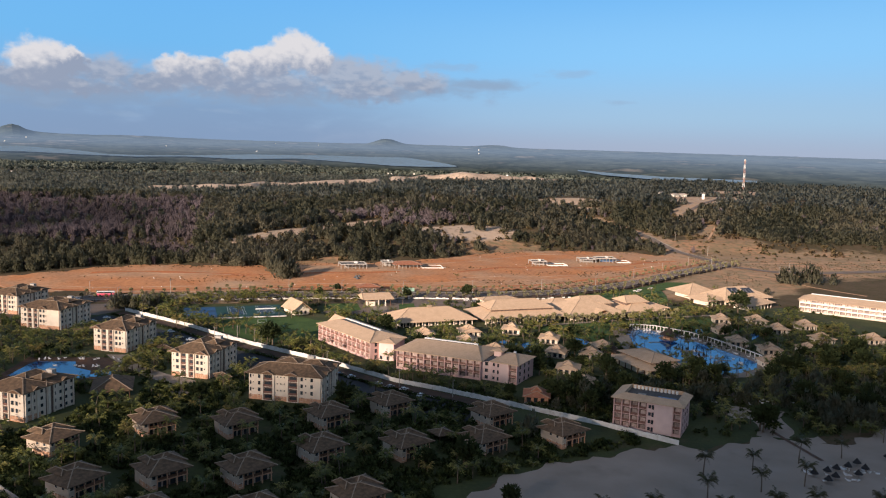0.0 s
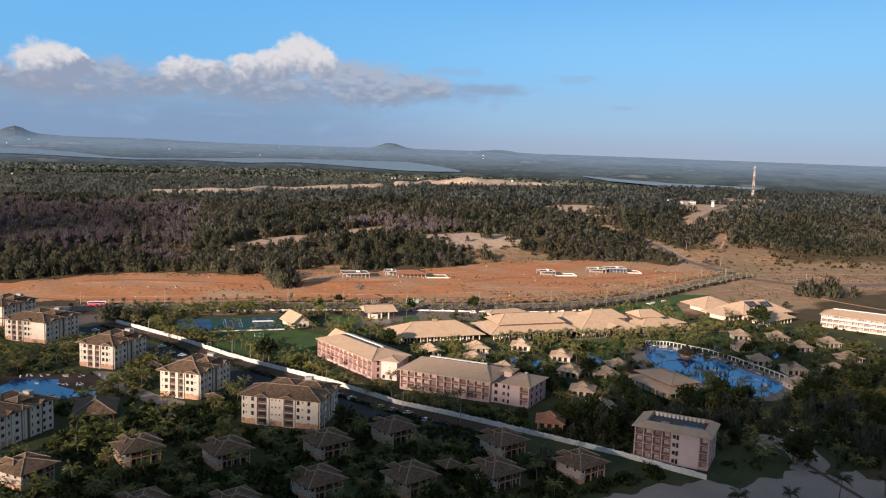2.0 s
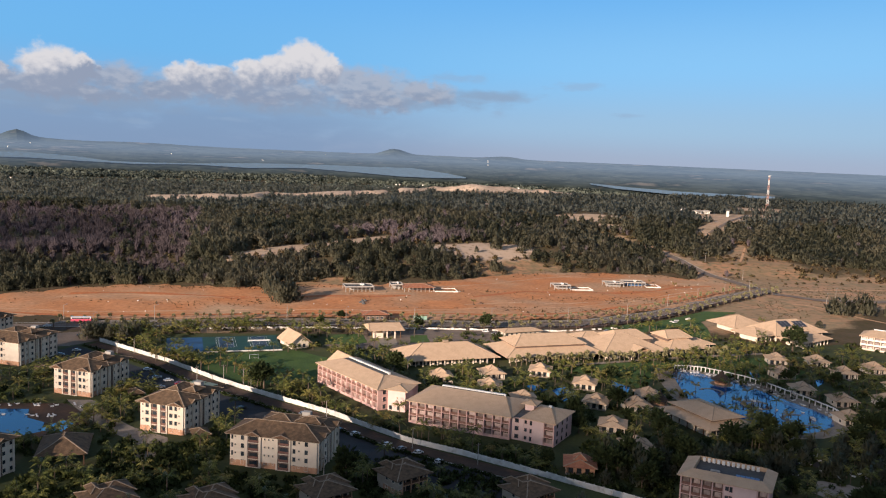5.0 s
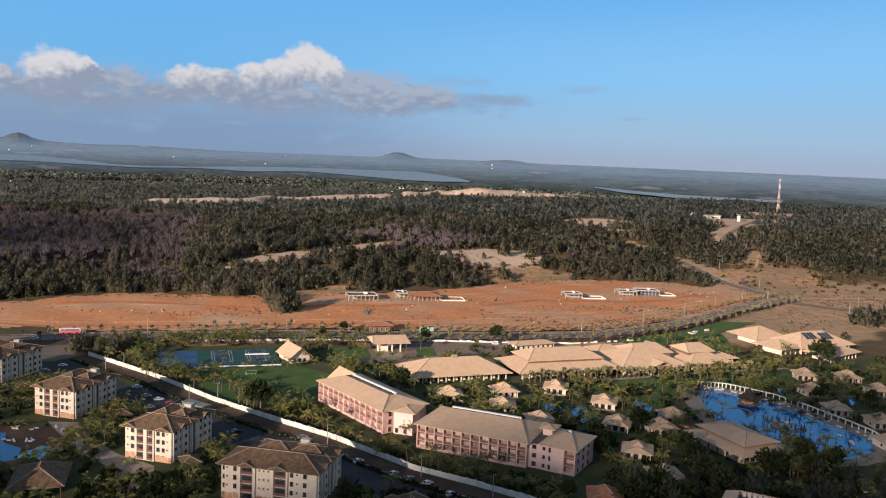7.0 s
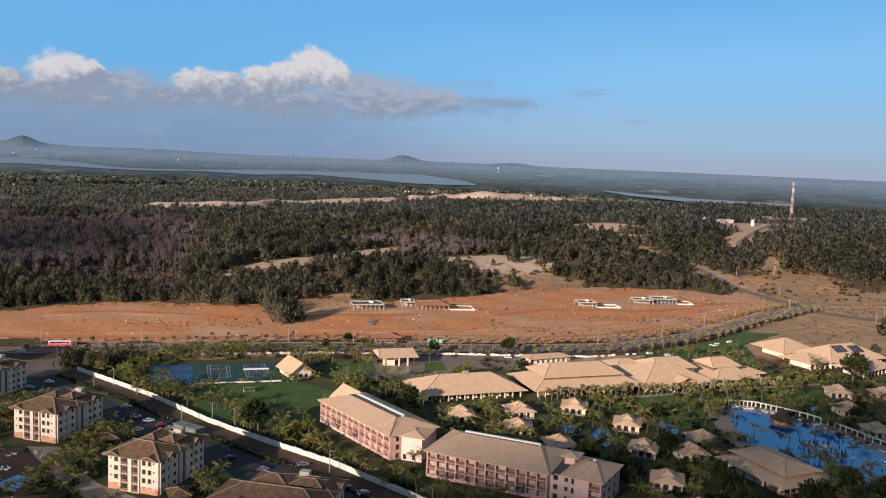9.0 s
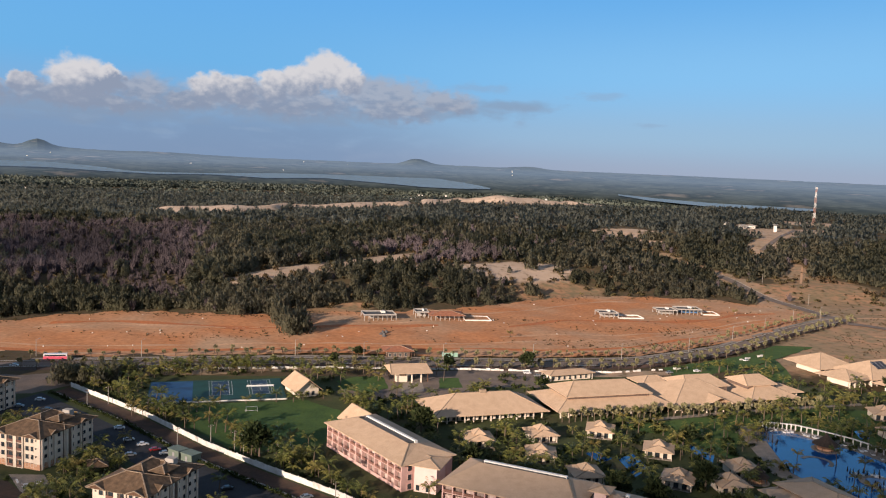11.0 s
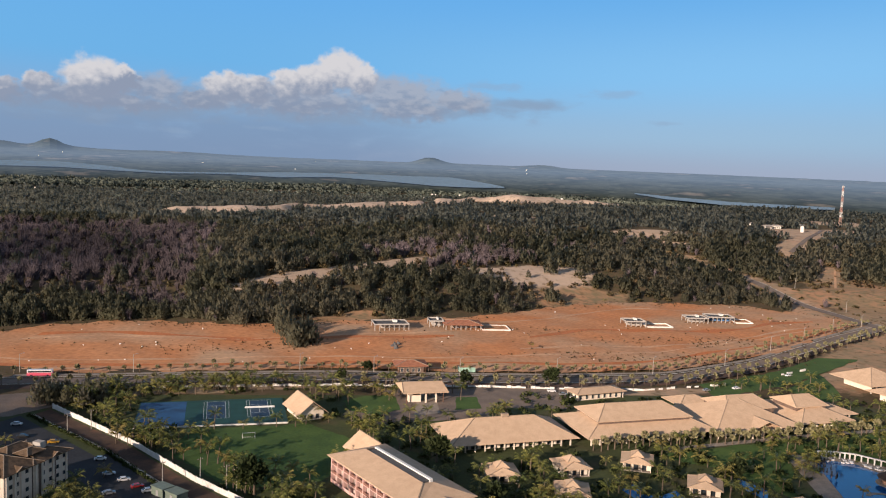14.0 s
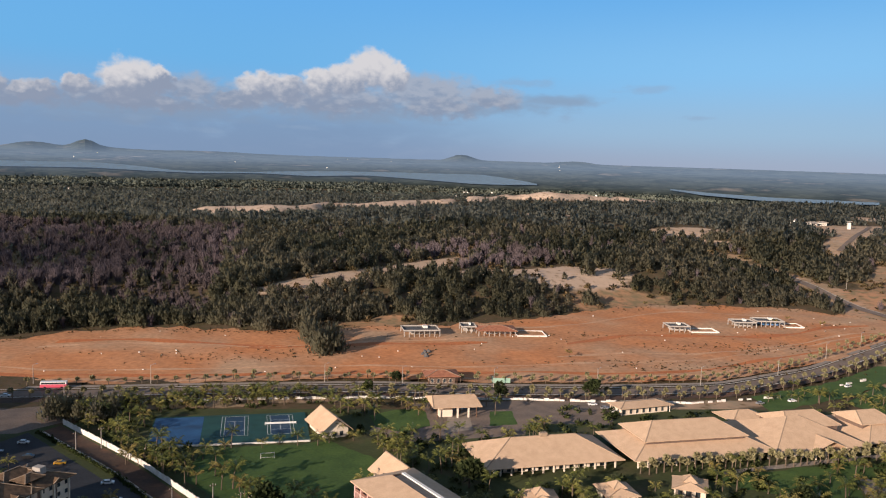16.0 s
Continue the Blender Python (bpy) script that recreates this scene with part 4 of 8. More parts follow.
def cquad(u0, v0, u1, v1, z, t=0.0):
    m = Mesh()
    a = [cpt(u0, v0, z), cpt(u1, v0, z), cpt(u1, v1, z), cpt(u0, v1, z)]
    m.poly(a)
    if t:
        b = [(x, y, z - t) for x, y, _ in a]
        for i in range(4):
            m.poly((b[i], b[(i + 1) % 4], a[(i + 1) % 4], a[i]))
    return m


part("slab", cquad(0, 0, 62.5, 27, 0.4, 0.4), "court_green", court)
part("play_area", cquad(0.5, 0.8, 20, 26, 0.42), "court_blue", court, "bright blue court surface")
part("edge", cquad(0, -0.45, 62.5, -0.02, 0.6, 0.6), "wall_white", court, "white slab edge")
for u0 in (27.5, 46.0):
    part("play_area", cquad(u0 + 1.3, 7, u0 + 9.4, 24.5, 0.42), "court_dark", court)
    lines = [(u0, 6.5, u0 + .16, 25), (u0 + 1.3, 6.5, u0 + 1.46, 25), (u0 + 9.3, 6.5, u0 + 9.46, 25), (u0 + 10.7, 6.5, u0 + 10.86, 25),
             (u0, 6.5, u0 + 10.86, 6.66), (u0, 24.9, u0 + 10.86, 25.06), (u0 + 5.3, 11, u0 + 5.46, 20), (u0 + 1.3, 11, u0 + 9.4, 11.14), (u0 + 1.3, 20, u0 + 9.4, 20.14)]
    for a, b, c, d in lines:
        part("line", cquad(a, b, c, d, 0.44), "line", court)
net = thing("tennis_net", Matrix.Identity(4), "pale tennis net stretched between two posts", "net")
p, q = cpt(45.2, 15.6), cpt(57.9, 15.6)
part("net", Mesh().beam((*p[:2], 0.95), (*q[:2], 0.95), 0.06, 0.5), "line", net)
part("tape", Mesh().beam((*p[:2], 1.35), (*q[:2], 1.35), 0.10, 0.28), "metal_white", net)
for e in (p, q):
    part("post", Mesh().tube(e[0], e[1], 0.4, 1.5, 0.09, 0.09), "metal_white", net)


def football_goal(x, y, turn, group):
    g = thing("football_goal", on_plan(x, y, 0.0, 0, 0, turn), "white tubular football goal on the lawn", "goal", group)
    for sx in (-2.5, 2.5):
        part("post", Mesh().tube(sx, 0, 0.03, 2.2, 0.1, 0.1), "metal_white", g)
        part("stay", Mesh().beam((sx, 0, 2.1), (sx, 1.3, 0.05), 0.08, 0.08), "metal_white", g)
    part("crossbar", Mesh().beam((-2.6, 0, 2.25), (2.6, 0, 2.25), 0.16, 0.16), "metal_white", g)
    part("ground_bar", Mesh().beam((-2.5, 1.3, 0.08), (2.5, 1.3, 0.08), 0.08, 0.08), "metal_white", g)


football_goal(-70.7, 355.5, 10, "football goals")
football_goal(-49.6, 324.3, 190, "football goals")


# ---------------------------------------------------------------- buildings
def window(parent, x0, x1, z0, z1, y, side="front", frame_mat="white", depth=0.14):
    """A window whose frame and pane are parts of its own, on the plane y (front/back) or x (left/right)."""
    fr, pn = Mesh(), Mesh()

    def bx(mesh, a, b, c, d, p, q):
        if side in ("front", "back"):
            mesh.box(a, min(y + p, y + q), b, c, max(y + p, y + q), d)
        else:
            mesh.box(min(y + p, y + q), a, b, max(y + p, y + q), c, d)

    s = -1 if side in ("front", "left") else 1
    bx(pn, x0, z0, x1, z1, 0.0, s * 0.05)
    for a, b, c, d in ((x0 - .1, z0 - .1, x1 + .1, z0), (x0 - .1, z1, x1 + .1, z1 + .1), (x0 - .1, z0, x0, z1), (x1, z0, x1 + .1, z1)):
        bx(fr, a, b, c, d, 0.0, s * depth)
    w = part("window", fr, frame_mat, parent)
    part("pane", pn, "glass", w)
    return w


def balcony(parent, x0, x1, z, y, rail="timber", slab="white", depth=1.3, height=2.9, door="glass"):
    """An open loggia bay: back sheet darkened for its shade, glass doors, slab and railing."""
    b = part("balcony", Mesh().box(x0, y - depth, z - 0.14, x1, y - 0.003, z + 0.10), slab, parent)
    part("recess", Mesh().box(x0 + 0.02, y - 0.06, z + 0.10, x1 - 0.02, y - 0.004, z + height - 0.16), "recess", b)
    part("glass_door", Mesh().box(x0 + 0.5, y - 0.12, z + 0.12, x1 - 0.5, y - 0.062, z + 2.2), door, b)
    r = Mesh().box(x0 + 0.02, y - depth, z + 0.14, x1 - 0.02, y - depth + 0.07, z + 1.05)
    part("railing", r, rail, b)


def gablet(parent, x, w, y, z, h, depth, roof):
    """A small gabled pediment over a bay."""
    m = Mesh()
    a, b, c = (x - w / 2, y, z), (x + w / 2, y, z), (x, y, z + h)
    a2, b2, c2 = (x - w / 2, y + depth, z), (x + w / 2, y + depth, z), (x, y + depth, z + h)
    m.poly((a, c, c2, a2)).poly((c, b, b2, c2)).poly((a, a2, b2, b))
    t = 0.2
    m.poly((a, b, (b[0], b[1] - 0.02, b[2] - t), (a[0], a[1] - 0.02, a[2] - t)))
    part("pediment", m, roof, parent)
    part("pediment_face", Mesh().poly((a, b, c)), "timber", parent)
    part("ridge_cap", Mesh().beam(a, c, 0.4, 0.25), "ridge", parent)
    part("ridge_cap", Mesh().beam(b, c, 0.4, 0.25), "ridge", parent)


def apartment_block(m, bays, w, d, rear, label):
    """A four storey block with loggias, hipped roofs and a rear wing. bays: (kind, from, to) along the front."""
    g = thing("apartment_block", m, label, "building", "cream apartment blocks")
    H, S = 12.0, 3.0
    wall = part("wall", Mesh().box(0, 0, 0, w, d, H), "white", g)
    part("base_course", Mesh().box(-0.06, -0.06, 0, w + 0.06, d * 0.6, 2.2), "salmon", g, "salmon painted base course")
    rx, ry, rw, rd = rear
    part("wall", Mesh().box(rx, ry, 0, rx + rw, ry + rd, H), "white", g)
    for kind, a, b in bays:
        for s in range(4):
            z = s * S
            if kind == "loggia":
                balcony(g, a, b, z + 0.16, 0.0, "rail", depth=0.55)
            elif kind == "win":
                window(g, a, b, z + 0.75, z + 2.4, -0.003)
            elif kind == "small":
                window(g, a, b, z + 1.5, z + 2.1, -0.003)
            elif kind == "pier":
                pass
        if kind == "pier":
            part("pier", Mesh().box(a, -0.55, 0, b, -0.003, H), "white", g)
    for k, yy in enumerate((2.0, 5.2, 8.6)):
        if yy + 1.4 < d:
            for s in range(4):
                window(g, yy, yy + (1.4 if k != 1 else 0.7), s * S + 0.9, s * S + 2.3, w + 0.003, "right")
    for yy in np.arange(ry + 1.6, ry + rd - 1.6, 3.1):
        for s in range(4):
            window(g, yy, yy + 1.3, s * S + 0.9, s * S + 2.3, rx + rw + 0.003, "right")
    # flat dark strips on the side wall for the shade of narrow recesses
    for yy in (ry + 0.2, ry + rd * 0.52):
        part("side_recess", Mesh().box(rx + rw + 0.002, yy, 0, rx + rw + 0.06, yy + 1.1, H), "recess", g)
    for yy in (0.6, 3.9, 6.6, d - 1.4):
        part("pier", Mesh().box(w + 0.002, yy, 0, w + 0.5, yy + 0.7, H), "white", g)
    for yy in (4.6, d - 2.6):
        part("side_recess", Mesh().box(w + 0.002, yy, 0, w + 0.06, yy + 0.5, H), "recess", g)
    for yy in (ry + 1.35, ry + rd * 0.52 - 0.6, ry + rd - 0.9):
        part("pier", Mesh().box(rx + rw + 0.002, yy, 0, rx + rw + 0.5, yy + 0.6, H), "white", g)
    for yy in (2.2, d - 3.4):
        for s in range(4):
            window(g, yy, yy + 1.1, s * S + 0.9, s * S + 2.2, -0.003, "left")
    rm = Mesh()
    e = 1.5
    c = rm.hip(-e, -e, w + e, d + e, H, H + 3.6)
    part("roof", rm, "tile_brown", g)
    ridges("ridge_cap", c, g, 0.34)
    rm = Mesh()
    c = rm.hip(rx - e, ry - 3.5, rx + rw + e, ry + rd + e, H + 0.05, H + 3.2)
    part("roof", rm, "tile_brown", g)
    ridges("ridge_cap", c, g, 0.34)
    for x0, x1, y0, y1, z0, z1 in ((w * 0.22, w * 0.62, d * 0.62, ry + rd * 0.62, H + 2.2, H + 4.2), (w * 0.60, w * 0.92, d * 0.80, ry + rd * 0.40, H + 2.4, H + 3.9)):
        rm = Mesh()
        c = rm.hip(x0, y0, x1, y1, z0, z1)
        part("roof", rm, "tile_brown", g)
        ridges("ridge_cap", c, g, 0.28)
    # side gables over the stair bays
    for yy in (d * 0.42, ry + rd * 0.55):
        m2 = Mesh()
        a, b, t = (w + e + 0.1, yy - 2.2, H + 0.3), (w + e + 0.1, yy + 2.2, H + 0.3), (w + e + 0.1, yy, H + 1.5)
        a2, b2, t2 = ((w - 3.0, p[1], p[2]) for p in (a, b, t))
        m2.poly((a, t, t2, a2)).poly((t, b, b2, t2)).poly((a, b, t))
        part("side_pediment", m2, "tile_brown", g)
        part("ridge_cap", Mesh().beam(a, t, 0.3, 0.2), "ridge", g)
        part("ridge_cap", Mesh().beam(b, t, 0.3, 0.2), "ridge", g)
    for kind, a, b in bays:
        if kind == "gablet":
            gablet(g, (a + b) / 2, b - a, -e - 0.15, H + 0.28, 1.3, 4.0, "tile_brown")
    part("soffit", Mesh().box(-e + 0.1, -e + 0.1, H - 0.12, w + e - 0.1, d + e - 0.1, H - 0.005), "beige", g)
    part("water_tank", Mesh().box(w * 0.62, ry + rd * 0.42, H + 2.0, w * 0.62 + 3.2, ry + rd * 0.42 + 2.4, H + 4.2), "concrete", g)
    return g


NARROW = [("small", 0.9, 1.4), ("win", 2.4, 3.9), ("pier", 4.7, 5.2), ("loggia", 5.3, 7.9), ("pier", 8.0, 9.4), ("loggia", 9.6, 11.8), ("pier", 11.9, 12.4),
          ("win", 13.2, 14.6), ("win", 15.5, 16.7), ("small", 17.4, 17.9), ("gablet", -0.6, 5.4), ("gablet", 13.2, 19.6)]
WIDE = [("small", 1.8, 2.3), ("win", 0.5, 1.2), ("win", 4.2, 5.4), ("pier", 6.3, 6.9), ("loggia", 7.0, 11.0), ("pier", 11.1, 12.0), ("small", 13.0, 13.5), ("small", 14.6, 15.1), ("small", 16.2, 16.7),
        ("pier", 17.7, 18.4), ("loggia", 18.5, 22.5), ("pier", 22.6, 23.2), ("win", 23.9, 25.0), ("small", 26.0, 26.6), ("win", 28.4, 29.6), ("gablet", 6.2, 12.0), ("gablet", 16.6, 23.4)]
BLK = "cream four storey apartment block with brown hipped tile roofs"
apartment_block(on_plan(-96.9, 272.3, 0, 0, 0, -15), NARROW, 19.4, 14.0, (2.0, 14.02, 17.4, 13.0), BLK)
apartment_block(on_plan(-149.2, 307.4, 0, 0, 0, -15), NARROW, 19.4, 14.0, (2.0, 14.02, 17.4, 13.0), BLK)
apartment_block(on_plan(-54.8, 246.0, 0, 0, 0, -12), WIDE, 33.0, 14.0, (17.5, 14.02, 15.5, 10.0), "wide cream apartment block with brown hipped tile roofs")
apartment_block(on_plan(-208.5, 345.5, 0, 0, 0, -15), NARROW, 26.5, 14.0, (7.0, 14.02, 19.5, 13.0), BLK)
apartment_block(on_plan(-155.0, 230.5, 0, 0, 0, -18), NARROW, 19.4, 14.0, (2.0, 14.02, 17.4, 13.0), BLK)
apartment_block(on_plan(-243, 374, 0, 0, 0, -15), NARROW, 19.4, 14.0, (2.0, 14.02, 17.4, 13.0), BLK)


def villa(m, w=13.0, d=11.8, label="two storey beige villa with brown hipped tile roof", first=None):
    """A two storey villa with veranda, balcony and layered hipped roofs."""
    if first is not None:
        return copy_thing(first, m)
    g = thing("villa", m, label, "house", "villas in the garden")
    H = 5.5
    part("wall", Mesh().box(0, 0, 0, w * 0.16, d, H), "villa_wall", g)
    part("wall", Mesh().box(w * 0.16, 1.9, 0, w, d, H), "villa_wall", g)
    part("plinth", Mesh().box(-0.08, -0.08, 0, w * 0.16 + 0.04, d * 0.7, 1.9), "salmon", g, "brown brick plinth")
    part("floor_band", Mesh().box(w * 0.16, 0.0, 2.75, w + 0.1, 1.9, 3.1), "salmon", g, "tan balcony slab")
    for k in range(4):
        xx = w * 0.16 + 0.25 + (w * 0.84 - 0.5) * k / 3
        part("post", Mesh().box(xx - 0.18, 0.05, 0, xx + 0.18, 0.4, H), "salmon", g)
    r = Mesh().box(w * 0.16 + 0.45, 0.08, 3.12, w - 0.45, 0.16, 4.05)
    part("railing", r, "timber", g)
    for k in range(4):
        xx = w * 0.16 + 0.6 + k * (w * 0.84 - 0.8) / 4
        for z in (0.2, 3.2):
            window(g, xx, xx + 1.7, z, z + 2.2, 1.897, frame_mat="timber")
    for z in (0.9, 3.9):
        window(g, 0.5, 1.7, z, z + 1.3, -0.003)
        window(g, 2.0, 3.2, z, z + 1.2, -0.003, "left")
        window(g, 5.6, 6.8, z, z + 1.2, -0.003, "left")
        window(g, 3.5, 4.9, z, z + 1.2, w + 0.003, "right")
    e = 1.3
    rm = Mesh()
    c = rm.hip(-e, -e, w + e, d + e, H, H + 2.5)
    part("roof", rm, "tile_brown", g)
    ridges("ridge_cap", c, g, 0.32)
    rm = Mesh()
    c = rm.hip(w * 0.36, d * 0.42, w + e + 1.3, d + e + 1.9, H + 0.04, H + 2.62)
    part("roof", rm, "tile_brown", g)
    ridges("ridge_cap", c, g, 0.38)
    rm = Mesh()
    c = rm.hip(w * 0.14, d * 0.52, w * 0.44, d + e + 0.8, H + 1.25, H + 2.75)
    part("roof", rm, "tile_brown", g)
    ridges("ridge_cap", c, g, 0.28)
    part("back_wall", Mesh().box(w * 0.5, d, 0, w + 0.6, d + 1.9, H), "villa_wall", g)
    part("soffit", Mesh().box(-e + 0.1, -e + 0.1, H - 0.1, w + e - 0.1, d + e - 0.1, H - 0.004), "timber", g)
    return g


VILLAS = [(-69.9, 176.1, 29), (-54.2, 209.9, 25), (47.8, 215.2, 24), (11.5, 191.3, 25), (-86, 211.9, 25), (-19.1, 215.7, 25), (6.3, 225.9, 26), (72.9, 198.9, 24), (-112.6, 198.5, 51), (-92.4, 170.7, 44), (-42.5, 176.2, 28), (-19.4, 189.5, 26), (41, 194.1, 24), (-66, 152, 28), (-35, 152, 26), (-5, 160, 25)]
first_villa = None
for x, y, a in VILLAS:
    ob = villa(on_plan(x - 0.6, y - 0.4, 0, 0, 0, a), first=first_villa)
    first_villa = first_villa or ob


def pavilion(m, w, d, h, rise, roof, label, name="pavilion", group="", wall=None, posts=True, cat="pavilion", e=1.2, run=None):
    """A hipped roof on posts, open or with walls set back below it."""
    g = thing(name, m, label, cat, group)
    rm = Mesh()
    c = rm.hip(-e, -e, w + e, d + e, h, h + rise, run)
    part("roof", rm, roof, g)
    if roof != "thatch":
        ridges("ridge_cap", c, g, 0.35)
    if wall:
        part("wall", Mesh().box(0.9, 0.9, 0, w - 0.9, d - 0.9, h - 0.02), wall, g)
        n = max(1, int(w / 3.4))
        for k in range(n):
            xx = 1.3 + (w - 2.6) * k / n
            window(g, xx + 0.3, xx + 1.7, 0.5, min(2.5, h - 0.5), 0.897)
        window(g, d * 0.3, d * 0.3 + 1.4, 0.9, min(2.4, h - 0.5), 0.897, "left")
    if posts:
        for px in (0.15, w - 0.15):
            for py in (0.15, d - 0.15):
                part("post", Mesh().box(px - 0.15, py - 0.15, 0, px + 0.15, py + 0.15, h - 0.01), "timber" if wall != "white" else "white", g)
    return g


pavilion(on_plan(-120.0, 243.5, 0, 0, 0, 8), 15.1, 19.7, 4.2, 4.2, "tile_brown", "brown tiled open pool bar pavilion", "pool_bar")
pavilion(on_plan(26.0, 204.6, 0, 0, 0, 20), 5.8, 6, 3.0, 1.7, "tile_brown", "small brown tiled garden kiosk", "kiosk")
for x, y in ((-112, 300), (-72, 262), (-168, 327), (-30, 150)):
    pavilion(on_plan(x, y, 0, 0, 0, 15), 4.7, 6.2, 2.9, 1.7, "tile_brown", "small brown tiled garden shelter", "garden_shelter", "garden shelters")

# cottages round the lagoon pool
COTTAGES = [(52, 329, 8, "tile_sand"), (76.5, 336, -12, "tile_sand"), (24, 324, 4, "tile_sand"), (46, 313, -6, "tile_sand"), (61, 297, 3, "tile_sand"), (95, 319, -14, "tile_sand"),
            (92.5, 297, -20, "tile_sand"), (113, 291.5, 3, "tile_sand"), (124, 303, 2, "tile_sand"), (91.5, 272, -14, "tile_sand"), (67, 239, -10, "tile_red"),
            (225, 360, -8, "tile_sand"), (214.5, 336.5, 2, "tile_sand"), (208.5, 314, -8, "tile_sand"), (249, 357, -3, "tile_sand"), (251, 338, -3, "tile_sand"),
            (220, 300, -4, "tile_sand"), (276, 346, 0, "tile_sand"), (243, 300, -6, "tile_sand"), (208, 279, 0, "tile_sand"), (300, 318, 0, "tile_sand"), (268, 318, 6, "tile_sand"), (96, 252, 0, "tile_sand")]


def cottage(m, roof, first=None):
    if first is not None:
        return copy_thing(first, m)
    g = thing("cottage", m, "small cottage with sand tiled hipped roof" if roof == "tile_sand" else "small pink cottage with red tiled roof", "house", "pool garden cottages")
    w, d, h = 11.5, 11.8, 3.1
    wall = "white" if roof == "tile_sand" else "salmon"
    part("wall", Mesh().box(0.6, 2.0, 0, w - 0.6, d - 0.5, h), wall, g)
    part("terrace", Mesh().box(0.3, 0.2, 0, w - 0.3, 2.0, 0.25), "paving", g)
    for k in range(4):
        xx = 0.6 + (w - 1.2) * k / 3
        part("post", Mesh().box(xx - 0.14, 0.5, 0.25, xx + 0.14, 0.8, h), wall, g)
    for k in range(3):
        window(g, 1.6 + k * 3.0, 3.2 + k * 3.0, 0.35, 2.4, 1.997, frame_mat="timber")
    window(g, 4.0, 5.4, 1.0, 2.2, 0.597, "left")
    rm = Mesh()
    c = rm.hip(-0.5, -0.5, w + 0.5, d + 0.5, h, h + 2.0, 3.6)
    part("roof", rm, roof, g)
    ridges("ridge_cap", c, g, 0.3)
    rm = Mesh()
    c = rm.hip(w * 0.28, d * 0.24, w * 0.72, d * 0.76, h + 1.75, h + 3.6)
    part("roof", rm, roof, g)
    ridges("ridge_cap", c, g, 0.3)
    return g


firsts = {}
for x, y, a, roof in COTTAGES:
    ob = cottage(on_plan(x, y, 0, 0, 0, a), roof, firsts.get(roof))
    firsts.setdefault(roof, ob)

for x, y, a, w, d in ((-53.5, 371, 20, 12.6, 19.5), (-21.5, 334, 22, 12.8, 17)):
    g = thing("gabled_hall", on_plan(x, y, 0, 0, 0, a), "white gabled hall with sand tiled roof", "building", "gabled halls")
    part("wall", Mesh().box(1, 1, 0, w - 1, d - 1, 3.6), "white", g)
    part("gable", Mesh().poly(((1, 1, 3.6), (w - 1, 1, 3.6), (w / 2, 1, 7.6))), "white", g)
    m2 = Mesh()
    for s in (-1, 1):
        a0, a1 = (w / 2, -0.4, 8.6), (w / 2, d + 0.4, 8.6)
        b0, b1 = (w / 2 + s * (w / 2 + 0.8), -0.4, 3.0), (w / 2 + s * (w / 2 + 0.8), d + 0.4, 3.0)
        m2.poly((a0, b0, b1, a1) if s > 0 else (a0, a1, b1, b0))
        m2.poly([(p[0], p[1], p[2] - 0.25) for p in ((a0, a1, b1, b0) if s > 0 else (a0, b0, b1, a1))])
        m2.poly((a0, (a0[0], a0[1], a0[2] - 0.25), (b0[0], b0[1], b0[2] - 0.25), b0))
        m2.poly((b0, (b0[0], b0[1], b0[2] - 0.25), (b1[0], b1[1], b1[2] - 0.25), b1))
    part("roof", m2, "tile_sand", g)
    part("ridge_cap", Mesh().beam((w / 2, -0.4, 8.65), (w / 2, d + 0.4, 8.65), 0.4, 0.2), "ridge", g)
    for k in range(3):
        window(g, 2.0 + k * 2.9, 3.6 + k * 2.9, 0.6, 2.6, 0.997)

g = pavilion(eave_pose(-9.2, 557.4, 13.2, 2.0), 18.2, 15.5, 5.2, 3.2, "tile_sand", "sand tiled entrance canopy on square columns", "entrance_canopy", posts=True, cat="canopy", e=2.0, run=1.2)
part("gate_office", Mesh().box(1.5, 2, 0, 7.5, 7, 3.2), "white", g)
for xx in (9.5, 14.5):
    for yy in (0.3, 12.5):
        part("column", Mesh().box(xx - 0.35, yy - 0.35, 0, xx + 0.35, yy + 0.35, 5.2), "white", g)
pavilion(on_plan(76.5, 401.5, 0, 0, 0, 15), 26.9, 9.6, 3.4, 1.6, "tile_sand", "long sand tiled parking shelter", "parking_shelter", cat="canopy", wall="white")
# the gatehouse's dark inner block stands for the shade under its roof
pavilion(on_plan(-13.5, 433, gz(-13, 436) - 0.1, 0, 0, 6), 15.1, 11.3, 4.0, 2.0, "tile_red", "red tiled open gatehouse on posts", "gatehouse", wall="recess", e=1.6)
g = thing("restaurant_pavilion", on_plan(140.1, 269.5, 0, 0, 0, 13.6), "large two tier sand tiled restaurant pavilion", "pavilion")
part("wall", Mesh().box(-1.5, 0.0, 0, 19.0, 29.0, 3.9), "white", g)
for k in range(6):
    part("glass_wall", Mesh().box(0.0 + k * 3.1, -0.08, 0.2, 2.5 + k * 3.1, -0.004, 3.2), "glass", g)
    part("column", Mesh().box(-3.4, 1.0 + k * 5.2, 0, -3.0, 1.4 + k * 5.2, 3.9), "timber", g)
rm = Mesh()
c = rm.hip(-5.0, -4.0, 21.5, 31.0, 3.9, 8.0)
part("lower_roof", rm, "tile_sand", g)
part("clerestory", Mesh().box(1.2, 1.6, 4.5, 17.4, 27.4, 6.8), "recess", g)
rm = Mesh()
c = rm.hip(0.0, 0.0, 18.8, 29.2, 6.6, 9.4)
part("upper_roof", rm, "tile_sand", g)
ridges("ridge_cap", c, g, 0.3)


